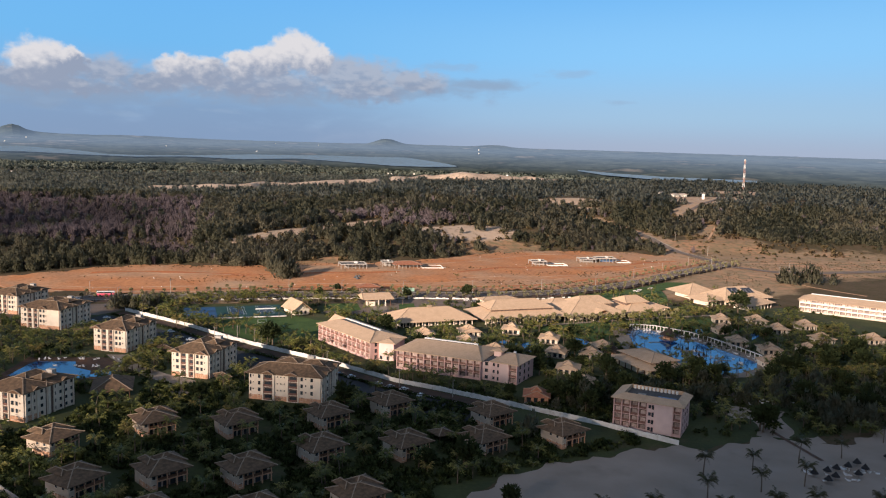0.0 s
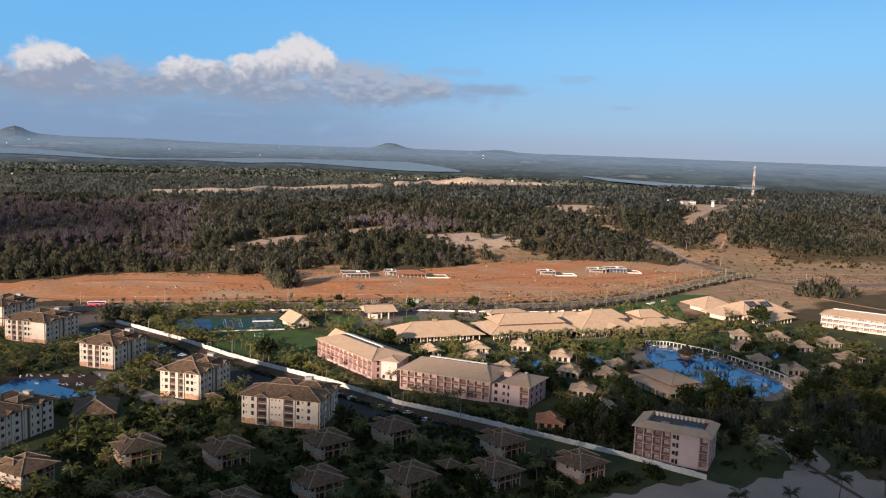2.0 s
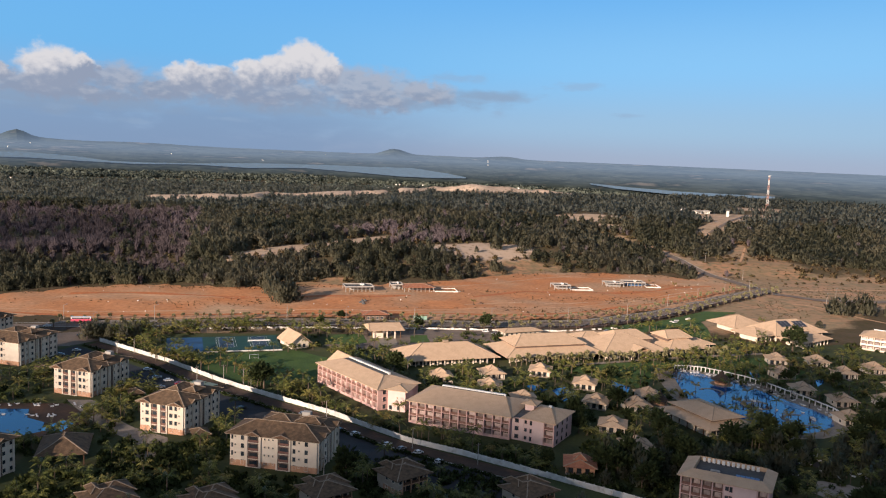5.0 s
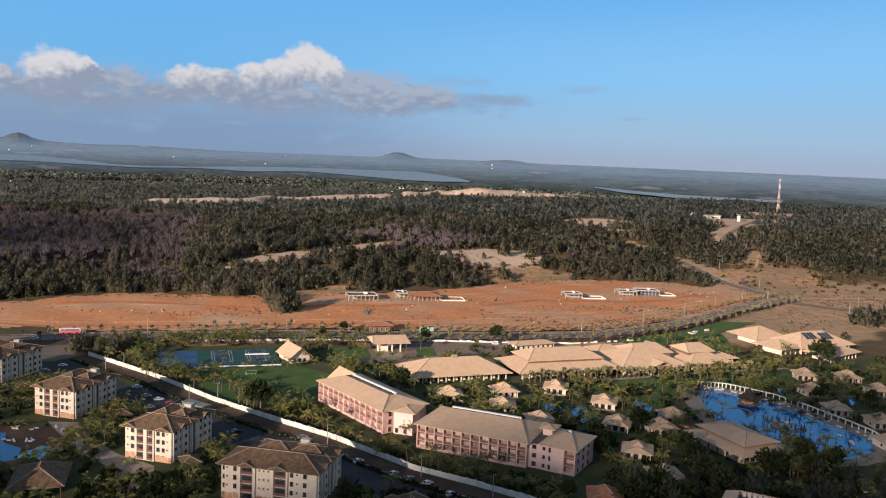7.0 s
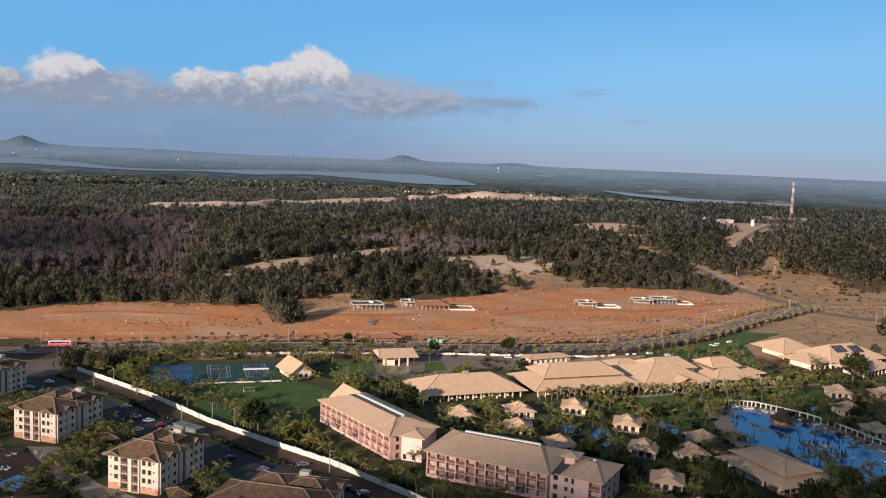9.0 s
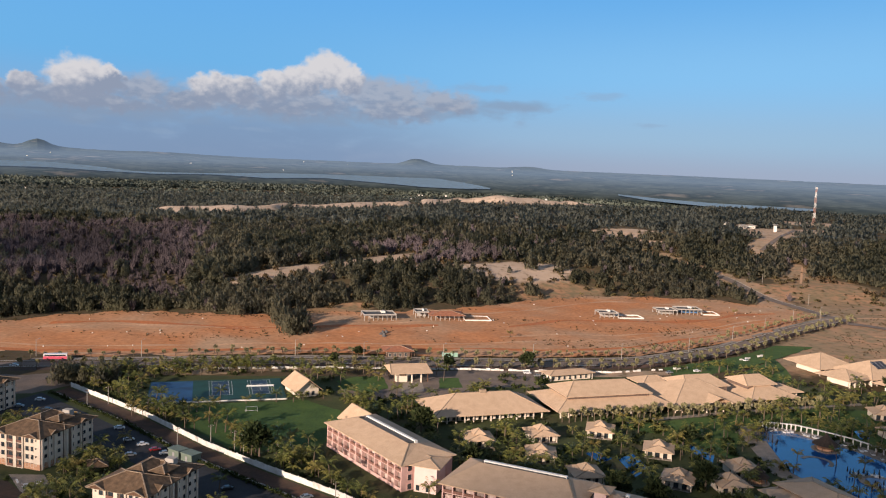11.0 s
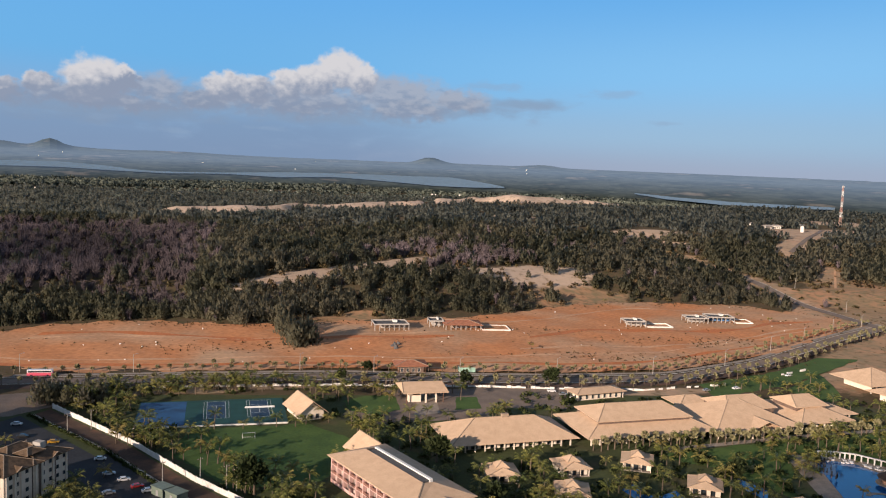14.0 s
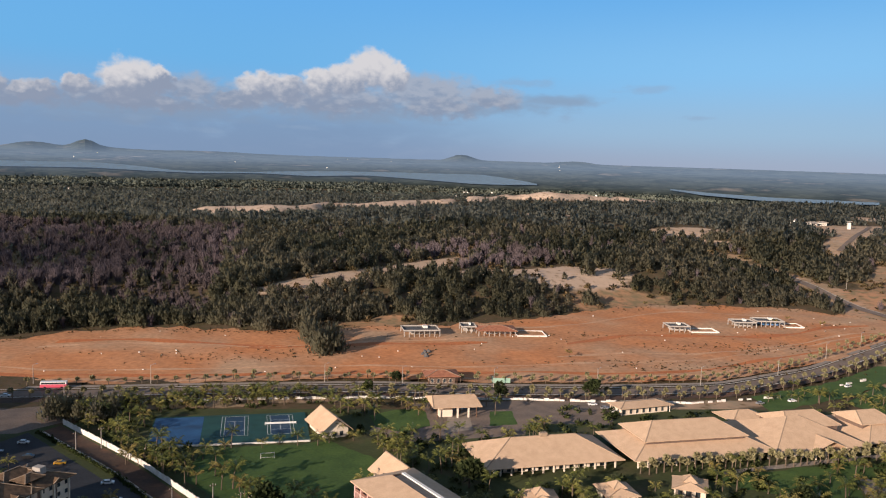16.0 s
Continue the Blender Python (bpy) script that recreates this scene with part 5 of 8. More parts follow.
def thatched_bar(x, y, r, label):
    """A round bar under a flared cone of dark thatch."""
    g = thing("thatched_bar", on_plan(x, y, 0.1), label, "pavilion", "thatched bars")
    m = Mesh()
    m.tube(0, 0, 2.5, 3.9, r, r * 0.60, 14)
    m.tube(0, 0, 3.9, 5.6, r * 0.60, r * 0.24, 14)
    m.tube(0, 0, 5.6, 7.6, r * 0.24, 0.08, 14)
    part("thatch_roof", m, "thatch", g)
    for k in range(8):
        t = k * math.pi / 4
        part("post", Mesh().tube(0.82 * r * math.cos(t), 0.82 * r * math.sin(t), 0, 2.6, 0.13, 0.11, 6), "timber", g)
    part("counter", Mesh().tube(0, 0, 0, 1.1, r * 0.62, r * 0.62, 12), "salmon", g)
    part("floor_slab", Mesh().tube(0, 0, -0.05, 0.14, r * 1.05, r * 1.05, 14), "paving", g)
    return g


thatched_bar(178.5, 329.0, 5.6, "round dark thatched pool bar at the water")
thatched_bar(132.0, 301.5, 4.4, "round dark thatched shelter by the pool")


def great_hall(m, w, d, label, e=2.0, low=3.6, rise=0.26, upper=None, upper_run=None):
    """A long low hall with a hipped sand tile roof over a colonnade; upper: the rectangle of a raised second roof."""
    g = thing("great_hall", m, label, "building", "great halls")
    part("wall", Mesh().box(3.5, 3.5, 0, w - 3.5, d - 3.5, low + 1.0), "white", g)
    for k in range(int(w / 4.2)):
        xx = 4.2 + k * 4.2
        if xx + 2.6 < w - 3:
            part("glass_wall", Mesh().box(xx, 3.44, 0.2, xx + 2.8, 3.497, low), "glass", g)
    for k in range(int(w / 4.2) + 1):
        xx = 0.8 + k * (w - 1.6) / int(w / 4.2)
        part("column", Mesh().box(xx - 0.25, 0.5, 0, xx + 0.25, 1.0, low + 0.35), "white", g)
    rm = Mesh()
    c = rm.hip(-e, -e, w + e, d + e, low, low + min(w, d) * rise)
    if upper is None:
        part("roof", rm, "tile_sand", g)
        ridges("ridge_cap", c, g, 0.35)
        return g
    part("lower_roof", rm, "tile_sand", g)
    for a, b in ((0, 4), (1, 5) if w >= d else (1, 4)):
        part("ridge_cap", Mesh().beam(c[a], c[b], 0.35, 0.22), "ridge", g)
    x0, y0, x1, y1 = upper
    z = low + 4.6
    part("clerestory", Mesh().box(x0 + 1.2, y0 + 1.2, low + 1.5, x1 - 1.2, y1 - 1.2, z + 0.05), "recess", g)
    rm = Mesh()
    c = rm.hip(x0, y0, x1, y1, z, z + 0.2 * (y1 - y0), upper_run)
    part("upper_roof", rm, "tile_sand", g)
    ridges("ridge_cap", c, g, 0.35)
    return g


HALL = "long hall with two tier sand tiled hipped roof"
hall = great_hall(eave_pose(11.2, 489.5, 16.3, 2.0), 52.0, 25.4, "long hall with sand tiled hipped roof")
part("roof_vent", Mesh().box(24.6, 11.9, 10.0, 27.6, 13.5, 11.4), "ridge", hall, "low ridge ventilator")
great_hall(eave_pose(68.3, 503.9, 15.8, 2.0), 59.0, 31.5, HALL, rise=0.22, upper=(5.8, 5.1, 51.8, 28.4), upper_run=9.0)
great_hall(eave_pose(126.6, 518.1, 17.0, 2.0), 42.0, 36.5, HALL, rise=0.22, upper=(14.0, 12.0, 41.0, 33.0), upper_run=6.0)
great_hall(eave_pose(170.5, 533.5, 17.5, 2.0), 27.0, 34.0, HALL, rise=0.22, upper=(3.5, 8.0, 22.5, 26.5), upper_run=4.5)
great_hall(pose(122.5, 556.0, 0, 0, 0, 17), 17.0, 12.0, "small sand tiled hipped hall behind the long halls", low=4.6)
great_hall(pose(190.0, 552.0, 0, 0, 0, 17), 16.0, 16.0, "small sand tiled hipped hall", low=3.2, rise=0.2)
# entrance porch in the front of the middle hall
g = thing("porch", pose(144.0, 523.0, 0, 0, 0, 19), "sand tiled gabled porch with dark doorway", "porch")
rm = Mesh()
for s in (-1, 1):
    a0, a1, b0, b1 = (8.0, -1.0, 7.2), (8.0, 15.0, 7.2), (8.0 + s * 9.2, -1.0, 3.7), (8.0 + s * 9.2, 9.0, 3.7)
    rm.poly((a0, b0, b1, a1) if s > 0 else (a0, a1, b1, b0))
    rm.poly([(p[0], p[1], p[2] - 0.22) for p in ((a0, a1, b1, b0) if s > 0 else (a0, b0, b1, a1))])
    rm.poly((a0, (8.0, -1.0, 6.98), (b0[0], -1.0, 3.48), b0))
part("roof", rm, "tile_sand", g)
part("ridge_cap", Mesh().beam((8.0, -1.0, 7.25), (8.0, 15.0, 7.25), 0.35, 0.2), "ridge", g)
part("wall", Mesh().box(1.5, 4.0, 0, 14.5, 10.0, 3.4), "recess", g)
for xx in (0.6, 5.4, 10.6, 15.4):
    part("column", Mesh().box(xx - 0.25, -0.2, 0, xx + 0.25, 0.3, 4.2), "white", g)
# conference halls beside the drive
great_hall(eave_pose(239.6, 603.0, 19.5, 2.0), 26.0, 25.2, "sand tiled conference hall on white columns", low=4.2)
hall = great_hall(eave_pose(259.0, 581.5, 21.0, 2.0), 44.0, 26.5, "wide sand tiled hall with solar panels", low=4.2, rise=0.28)
great_hall(eave_pose(243.5, 575.5, 27.0, 1.6), 20.0, 20.5, "sand tiled hall wing with pale walls", e=1.6, low=4.2, rise=0.2)
great_hall(eave_pose(268.0, 560.5, 33.0, 1.6), 31.0, 18.0, "sand tiled hall wing with white columns", e=1.6, low=3.8, rise=0.24)
for k in range(2):
    slope = 26.5 * 0.28 / 15.25
    u, v = 10.5 + k * 13.0, 5.4 - k * 1.0
    p = thing("solar_panel", hall.matrix_basis @ pose(u, v, 4.42 + (v + 2) * slope + 0.14, math.degrees(math.atan(slope)), 0, 0), "dark solar panel array on a tiled roof", "solar panel", "solar panels")
    part("panel", Mesh().box(0, 0, 0, 9.4, 6.6, 0.15), "solar", p)
    for j in range(4):
        part("frame_bar", Mesh().box(j * 3.09, 0, 0.15, j * 3.09 + 0.12, 6.6, 0.22), "metal", p)


def hotel_wing(m, w, d, bays, label, flat=False, storeys=4, S=3.15, wall="pink", blank=(), left_bays=0, right_bays=3, roof="tile_sand", rise=3.4, rail="rail", hips=(2.6, 6), back=0.62, gap=1.5):
    """A hotel wing with a grid of loggias along its front, pilasters and a tiled roof."""
    g = thing("hotel_wing", m, label, "building", "pink hotel wings")
    H = storeys * S
    part("wall", Mesh().box(0, 1.4, 0, w, d, H), wall, g)
    bw = w / bays
    for k in range(bays + 1):
        xx = min(max(k * bw, 0.22), w - 0.22)
        if k in blank and k - 1 in blank:
            continue
        part("pilaster", Mesh().box(xx - 0.22, -0.05, 0, xx + 0.22, 1.397, H), wall, g)
    for k in range(bays):
        if k in blank:
            part("stair_wall", Mesh().box(k * bw + (0.0 if k - 1 in blank else 0.225), -0.15, 0, (k + 1) * bw - (0.003 if k + 1 in blank else 0.225), 1.396, H), "pink_wall", g)
            if k == min(blank):
                for s in range(storeys):
                    window(g, (k + 1) * bw - 1.5, (k + 1) * bw - 0.6, s * S + 0.7, s * S + 2.5, -0.153, frame_mat=wall)
                    window(g, k * bw + 0.6, k * bw + 1.7, s * S + 1.0, s * S + 2.4, -0.153, frame_mat=wall)
            continue
        for s in range(storeys):
            balcony(g, k * bw + 0.225, (k + 1) * bw - 0.225, s * S + 0.18, 1.396, rail if s else wall, wall, 1.35, S, "curtain")
    for side, n, xx in (("left", left_bays, -0.003), ("right", right_bays, w + 0.003)):
        for k in range(n):
            yy = 2.6 + (d - 4.0) * k / max(1, n)
            for s in range(storeys):
                window(g, yy, yy + 1.7, s * S + 0.5, s * S + 2.5, xx, side, wall)
    e = 1.1
    if flat:
        part("parapet_roof", Mesh().box(-0.3, -0.3, H, w + 0.3, d + 0.3, H + 0.35), "roof_dark", g)
        inner = (3.4, 3.7, w - 2.4, d - 0.8)
        m2 = Mesh()
        o = [(-e, -e), (w + e, -e), (w + e, d + e), (-e, d + e)]
        i = [(inner[0], inner[1]), (inner[2], inner[1]), (inner[2], inner[3]), (inner[0], inner[3])]
        for a in range(4):
            b = (a + 1) % 4
            m2.poly(((*o[a], H + 0.36), (*o[b], H + 0.36), (*i[b], H + 1.9), (*i[a], H + 1.9)))
            m2.poly(((*o[a], H + 0.15), (*o[b], H + 0.15), (*o[b], H + 0.36), (*o[a], H + 0.36)))
            m2.poly(((*i[a], H + 1.9), (*i[b], H + 1.9), (*i[b], H + 0.37), (*i[a], H + 0.37)))
        part("tiled_skirt", m2, roof, g)
        for k in range(5):
            part("solar_collector", Mesh().box(inner[0] + 13.2 + k * 1.5, inner[1] + 1.3, H + 0.9, inner[0] + 14.5 + k * 1.5, inner[1] + 4.4, H + 1.0), "blue_sheet", g)
        part("water_tank", Mesh().box(inner[0] + 5, inner[1] + 3, H + 0.35, inner[0] + 8, inner[1] + 4.4, H + 1.2), "concrete", g)
        for k in range(12):
            part("pipe_stand", Mesh().box(inner[0] + 1 + k * 1.6, inner[3] - 0.9, H + 0.35, inner[0] + 1.9 + k * 1.6, inner[3] - 0.2, H + 1.7), "metal_white", g)
    else:
        m2 = Mesh()
        y0, y1, ym = -e, d + e, d * back
        xl, xr = -e + hips[0], w + e - hips[1]
        z0, z1 = H + 0.02, H + rise
        near = [(-e, y0, z0), (w + e, y0, z0), (xr, ym, z1), (xl, ym, z1)]
        farp = [(w + e, y1, z0), (-e, y1, z0), (xl, ym + gap + 0.9, z1 - 0.5), (xr, ym + gap + 0.9, z1 - 0.5)]
        m2.poly(near)
        m2.poly(farp)
        m2.poly((near[1], farp[0], farp[3], near[2]))
        m2.poly((farp[1], near[0], near[3], farp[2]))
        base = [(-e, y0, z0 - 0.3), (w + e, y0, z0 - 0.3), (w + e, y1, z0 - 0.3), (-e, y1, z0 - 0.3)]
        top = [near[0], near[1], farp[0], farp[1]]
        m2.poly(base[::-1])
        for a in range(4):
            m2.poly((base[a], base[(a + 1) % 4], top[(a + 1) % 4], top[a]))
        part("roof", m2, roof, g)
        # dark box fills the open roof slot, standing for the shade inside
        part("ridge_slot", Mesh().box(xl + 1.2, ym + 0.05, z1 - 0.9, xr - 1.2, ym + gap, z1 - 0.12), "roof_dark", g)
        part("skylight", Mesh().box(xl + 0.7, ym + gap, z1 - 0.9, xr - 0.7, ym + gap + 1.1, z1 + 0.35), "metal_white", g, "white skylight strip")
        part("ridge_cap", Mesh().beam(near[1], near[2], 0.35, 0.22), "ridge", g)
    return g


hotel_wing(eave_pose(-34.1, 460.0, -56.1, 1.1), 54.2, 22.0, 12, "long pink hotel wing with loggia grid and sand tiled roof", storeys=3, S=3.3, rise=2.7, hips=(8, 12), back=0.46, right_bays=4, gap=3.2)
g = hotel_wing(eave_pose(9.7, 398.9, -26.6, 1.1), 45.4, 26.0, 12, "pink hotel wing with loggias and sand tiled roof", storeys=3, S=3.3, rise=3.2, right_bays=0, hips=(8.1, 8.5), back=0.62)
part("link_wall", Mesh().box(45.405, 2.0, 0, 51.4, 21.0, 9.4), "pink_wall", g)
part("link_roof", Mesh().box(45.405, 1.9, 9.403, 51.4, 21.1, 9.6), "roof_dark", g)
for s in range(3):
    window(g, 47.0, 48.6, s * 3.3 + 0.8, s * 3.3 + 2.5, 1.997, frame_mat="pink")
hotel_wing(eave_pose(55.7, 378.1, -32.5, 1.1), 13.4, 20.4, 3, "short pink hotel end wing with sand tiled roof", storeys=3, S=3.3, blank=(0, 1), rise=2.8, hips=(6.5, 6.5), back=0.5)
pavilion(pose(1.0, 415.5, 0, 0, 0, -20), 10.0, 12.0, 9.6, 1.5, "tile_sand", "pink stair tower with sand tiled roof", "stair_tower", wall="pink_wall", posts=False, cat="building", e=0.8)
pavilion(pose(58.5, 389.5, 0, 0, 0, -28), 5.6, 6.0, 12.4, 1.3, "tile_sand", "pink lift tower with pale tiled roof", "lift_tower", wall="pink_wall", posts=False, cat="building", e=0.8)
hotel_wing(on_plan(99.2, 216.6, 0, 0, 0, -24.0), 27.6, 18.2, 8, "pink four storey hotel block with roof plant", flat=True, S=3.1, blank=(4, 5, 6))
hotel_wing(eave_pose(307.0, 567.0, -38.0, 1.1), 66.0, 18.0, 17, "white three storey hotel block with balcony grid", wall="white", storeys=3, S=3.1, right_bays=0, left_bays=3, rise=2.6, rail="metal_white", hips=(6, 6))

# unfinished houses on the building site


def shell_house(x, y, turn, w, d, label, roofed=False, pool=0.0, blue=False):
    z = gz(x, y) - 0.15
    g = thing("unfinished_house", on_plan(x, y, z, 0, 0, turn), label, "building", "unfinished houses")
    h = 3.6
    for k in range(int(w / 3.2) + 1):
        xx = 0.25 + (w - 0.5) * k / int(w / 3.2)
        for yy in (0.25, d - 0.25):
            part("column", Mesh().box(xx - 0.22, yy - 0.22, 0, xx + 0.22, yy + 0.22, h), "concrete", g)
    part("inner_wall", Mesh().box(w * 0.25, d * 0.45, 0, w * 0.95, d * 0.9, h), "blue_sheet" if blue else "concrete", g)
    if roofed:
        rm = Mesh()
        c = rm.hip(-1.2, -1.2, w + 1.2, d + 1.2, h, h + 2.3)
        part("roof", rm, "tile_red", g)
        ridges("ridge_cap", c, g, 0.35)
    else:
        part("roof_slab", Mesh().box(0, 0, h, w, d, h + 0.25), "roof_dark", g)
        for a in ((0, 0, w, 0.35), (0, d - 0.35, w, d), (0, 0.35, 0.35, d - 0.35), (w - 0.35, 0.35, w, d - 0.35)):
            part("parapet", Mesh().box(a[0], a[1], h + 0.25, a[2], a[3], h + 1.05), "concrete", g)
        part("tank_block", Mesh().box(w * 0.6, d * 0.6, h + 0.25, w * 0.72, d * 0.9, h + 1.5), "wall_white", g)
    if pool:
        for a in ((w + 1, 0, w + pool, 0.4), (w + 1, d, w + pool, d + 0.4), (w + pool, 0, w + pool + 0.4, d + 0.4), (w + 1, 0.4, w + 1.4, d)):
            part("low_wall", Mesh().box(a[0], a[1], 0, a[2], a[3], 0.9), "wall_white", g)
    return g


shell_house(-32, 502, 8, 23.2, 15.5, "unfinished concrete house frame on orange earth")
shell_house(15, 509, 4, 24.1, 15.6, "house with red tiled roof on bare earth", roofed=True, pool=20)
shell_house(4, 514, 4, 10, 12.8, "grey roofless block house shell")
shell_house(145, 533, 4, 15, 12.8, "unfinished grey concrete house shell", pool=20)
shell_house(196, 548, 2, 16, 12.8, "unfinished grey house shell")
shell_house(214, 553, 0, 20, 14.2, "unfinished house wrapped in blue sheeting", blue=True, pool=14)


# ---------------------------------------------------------------- boundary wall, poles, tower, vehicles
wall_obj = thing("wall_boundary", Matrix.Identity(4), "white block boundary wall with piers", "wall", kind="structure")
run = []
for (x0, y0), (x1, y1) in zip(laid(WALL), laid(WALL[1:])):
    n = max(1, int(math.hypot(x1 - x0, y1 - y0) / 3.6))
    run += [(x0 + (x1 - x0) * k / n, y0 + (y1 - y0) * k / n) for k in range(n)]
run.append(laid(WALL)[-1])
rs = random.Random(8)
for (x0, y0), (x1, y1) in zip(run, run[1:]):
    h = 2.1 + rs.uniform(-0.12, 0.12)
    part("wall_panel", Mesh().beam((x0, y0, h / 2), (x1, y1, h / 2), 0.22, h), "wall_white", wall_obj)
    part("pier", Mesh().box(x0 - 0.22, y0 - 0.22, 0, x0 + 0.22, y0 + 0.22, h + 0.15), "wall_white", wall_obj)
low = thing("wall_hedge_kerb", Matrix.Identity(4), "low pale retaining wall of the car park", "wall", kind="structure")
for (x0, y0), (x1, y1) in zip(laid(shifted(WALL[:5], 8.8)), laid(shifted(WALL[1:6], 8.8))):
    part("wall_panel", Mesh().beam((x0, y0, 0.4), (x1, y1, 0.4), 0.3, 0.8), "concrete", low)
av = thing("wall_avenue", Matrix.Identity(4), "broken low white stone wall along the avenue", "wall", kind="structure")
pts = [(-150, 402), (-100, 408), (-43, 414), (0, 415), (31, 417), (71, 417), (115, 418), (165, 429), (231, 458)]
for (x0, y0), (x1, y1) in zip(pts, pts[1:]):
    n = int(math.hypot(x1 - x0, y1 - y0) / 2.4)
    for k in range(n):
        if rs.random() < (0.22 if x1 < 120 else 0.7):
            continue
        a, b = k / n, (k + 0.92) / n
        z = gz(x0 + (x1 - x0) * a, y0 + (y1 - y0) * a)
        h = rs.uniform(0.7, 1.3)
        p, q = laid([(x0 + (x1 - x0) * a, y0 + (y1 - y0) * a + rs.uniform(-.2, .2), z + h / 2), (x0 + (x1 - x0) * b, y0 + (y1 - y0) * b, z + h / 2)])
        part("stone", Mesh().beam(p, q, 0.5, h), "wall_white", av)
lw = thing("wall_villas", Matrix.Identity(4), "pale blue grey garden wall", "wall", kind="structure")
part("wall_panel", Mesh().beam(*laid([(-130, 187, 1), (-104, 168, 1)]), 0.25, 2.0), "concrete", lw)


def utility_pole(x, y, h=9.0, lamp=False, group="utility poles"):
    z = gz(x, y)
    g = thing("street_lamp" if lamp else "utility_pole", on_plan(x, y, z - 0.05, 0, 0, 30), "grey concrete street lamp with bracket arm" if lamp else "grey concrete power pole with crossarm", "pole", group)
    part("pole", Mesh().tube(0, 0, 0, h, 0.2, 0.12), "pole", g)
    if lamp:
        part("arm", Mesh().beam((0, 0, h - 0.1), (1.8, 0, h + 0.3), 0.1, 0.1), "metal", g)
        part("lantern", Mesh().box(1.5, -0.15, h + 0.2, 2.4, 0.15, h + 0.38), "metal", g)
    else:
        part("crossarm", Mesh().box(-1.1, -0.08, h - 0.9, 1.1, 0.08, h - 0.72), "timber", g)
        for k in (-1, 0, 1):
            part("insulator", Mesh().tube(k * 0.9, 0, h - 0.72, h - 0.4, 0.08, 0.05, 6), "metal_white", g)
    return g


for x, y in ((-143.4, 356.4), (-136.1, 360.2), (-78.2, 323.5), (-67.5, 318.8), (-63.6, 317.2), (-90.1, 320.8), (-24, 283), (36, 246), (12, 258), (-20, 236)):
    utility_pole(x, y, 8.5)
for x, y in ((-205, 420), (-150, 424), (-66, 432), (-26.4, 431), (20, 432), (74, 437), (130, 443), (180, 460), (225, 490), (262, 514), (300, 540), (330, 552), (-178, 402), (372, 510), (395, 530), (352, 600), (346, 660)):
    utility_pole(x, y, 9.5, True, "street lamps")

# transmitter mast
TX, TY = 712.0, 1120.0
tz = gz(TX, TY) - 0.5
mast = thing("transmitter_mast", on_plan(TX, TY, tz), "red and white lattice transmitter mast", "mast")
top_h = 100 - tz
for k in range(7):
    z0, z1 = top_h * k / 7, top_h * (k + 1) / 7
    w0, w1 = 1.7 - 0.8 * k / 7, 1.7 - 0.8 * (k + 1) / 7
    m2 = Mesh()
    c0 = [(-w0, -w0), (w0, -w0), (w0, w0), (-w0, w0)]
    c1 = [(-w1, -w1), (w1, -w1), (w1, w1), (-w1, w1)]
    for a in range(4):
        b = (a + 1) % 4
        m2.beam((*c0[a], z0), (*c1[a], z1), 0.22, 0.22)
        m2.beam((*c0[a], z0), (*c1[b], z1), 0.13, 0.13)
        m2.beam((*c0[b], z0), (*c1[a], z1), 0.13, 0.13)
        m2.beam((*c1[a], z1), (*c1[b], z1), 0.35, 0.35)
    part("lattice_section", m2, "metal_red" if k % 2 == 0 else "metal_white", mast)
part("platform", Mesh().box(-1.8, -1.8, top_h - 3, 1.8, 1.8, top_h - 2.4), "metal", mast)
for k in range(6):
    a = k * math.pi / 3
    part("antenna", Mesh().tube(1.7 * math.cos(a), 1.7 * math.sin(a), top_h - 3, top_h + 0.6, 0.3, 0.3, 6), "metal_white", mast)
tank = thing("water_tower", on_plan(545, 963, gz(545, 963) - 0.3), "white upright water tank block", "tank")
part("tank", Mesh().box(-1.9, -1.5, 0, 1.9, 1.5, 9.5), "wall_white", tank)
part("cap", Mesh().box(-3.2, -3.2, 11, 3.2, 3.2, 11.5), "concrete", tank)
for k, (x, y) in enumerate(((515, 985), (500, 975), (486, 990))):
    g = pavilion(on_plan(x, y, gz(x, y) - 0.3, 0, 0, 20 * k), 14, 8, 4.2, 1.6, "concrete", "low pale service building on the dune", "service_building", "service buildings", wall="wall_white", posts=False, cat="building")


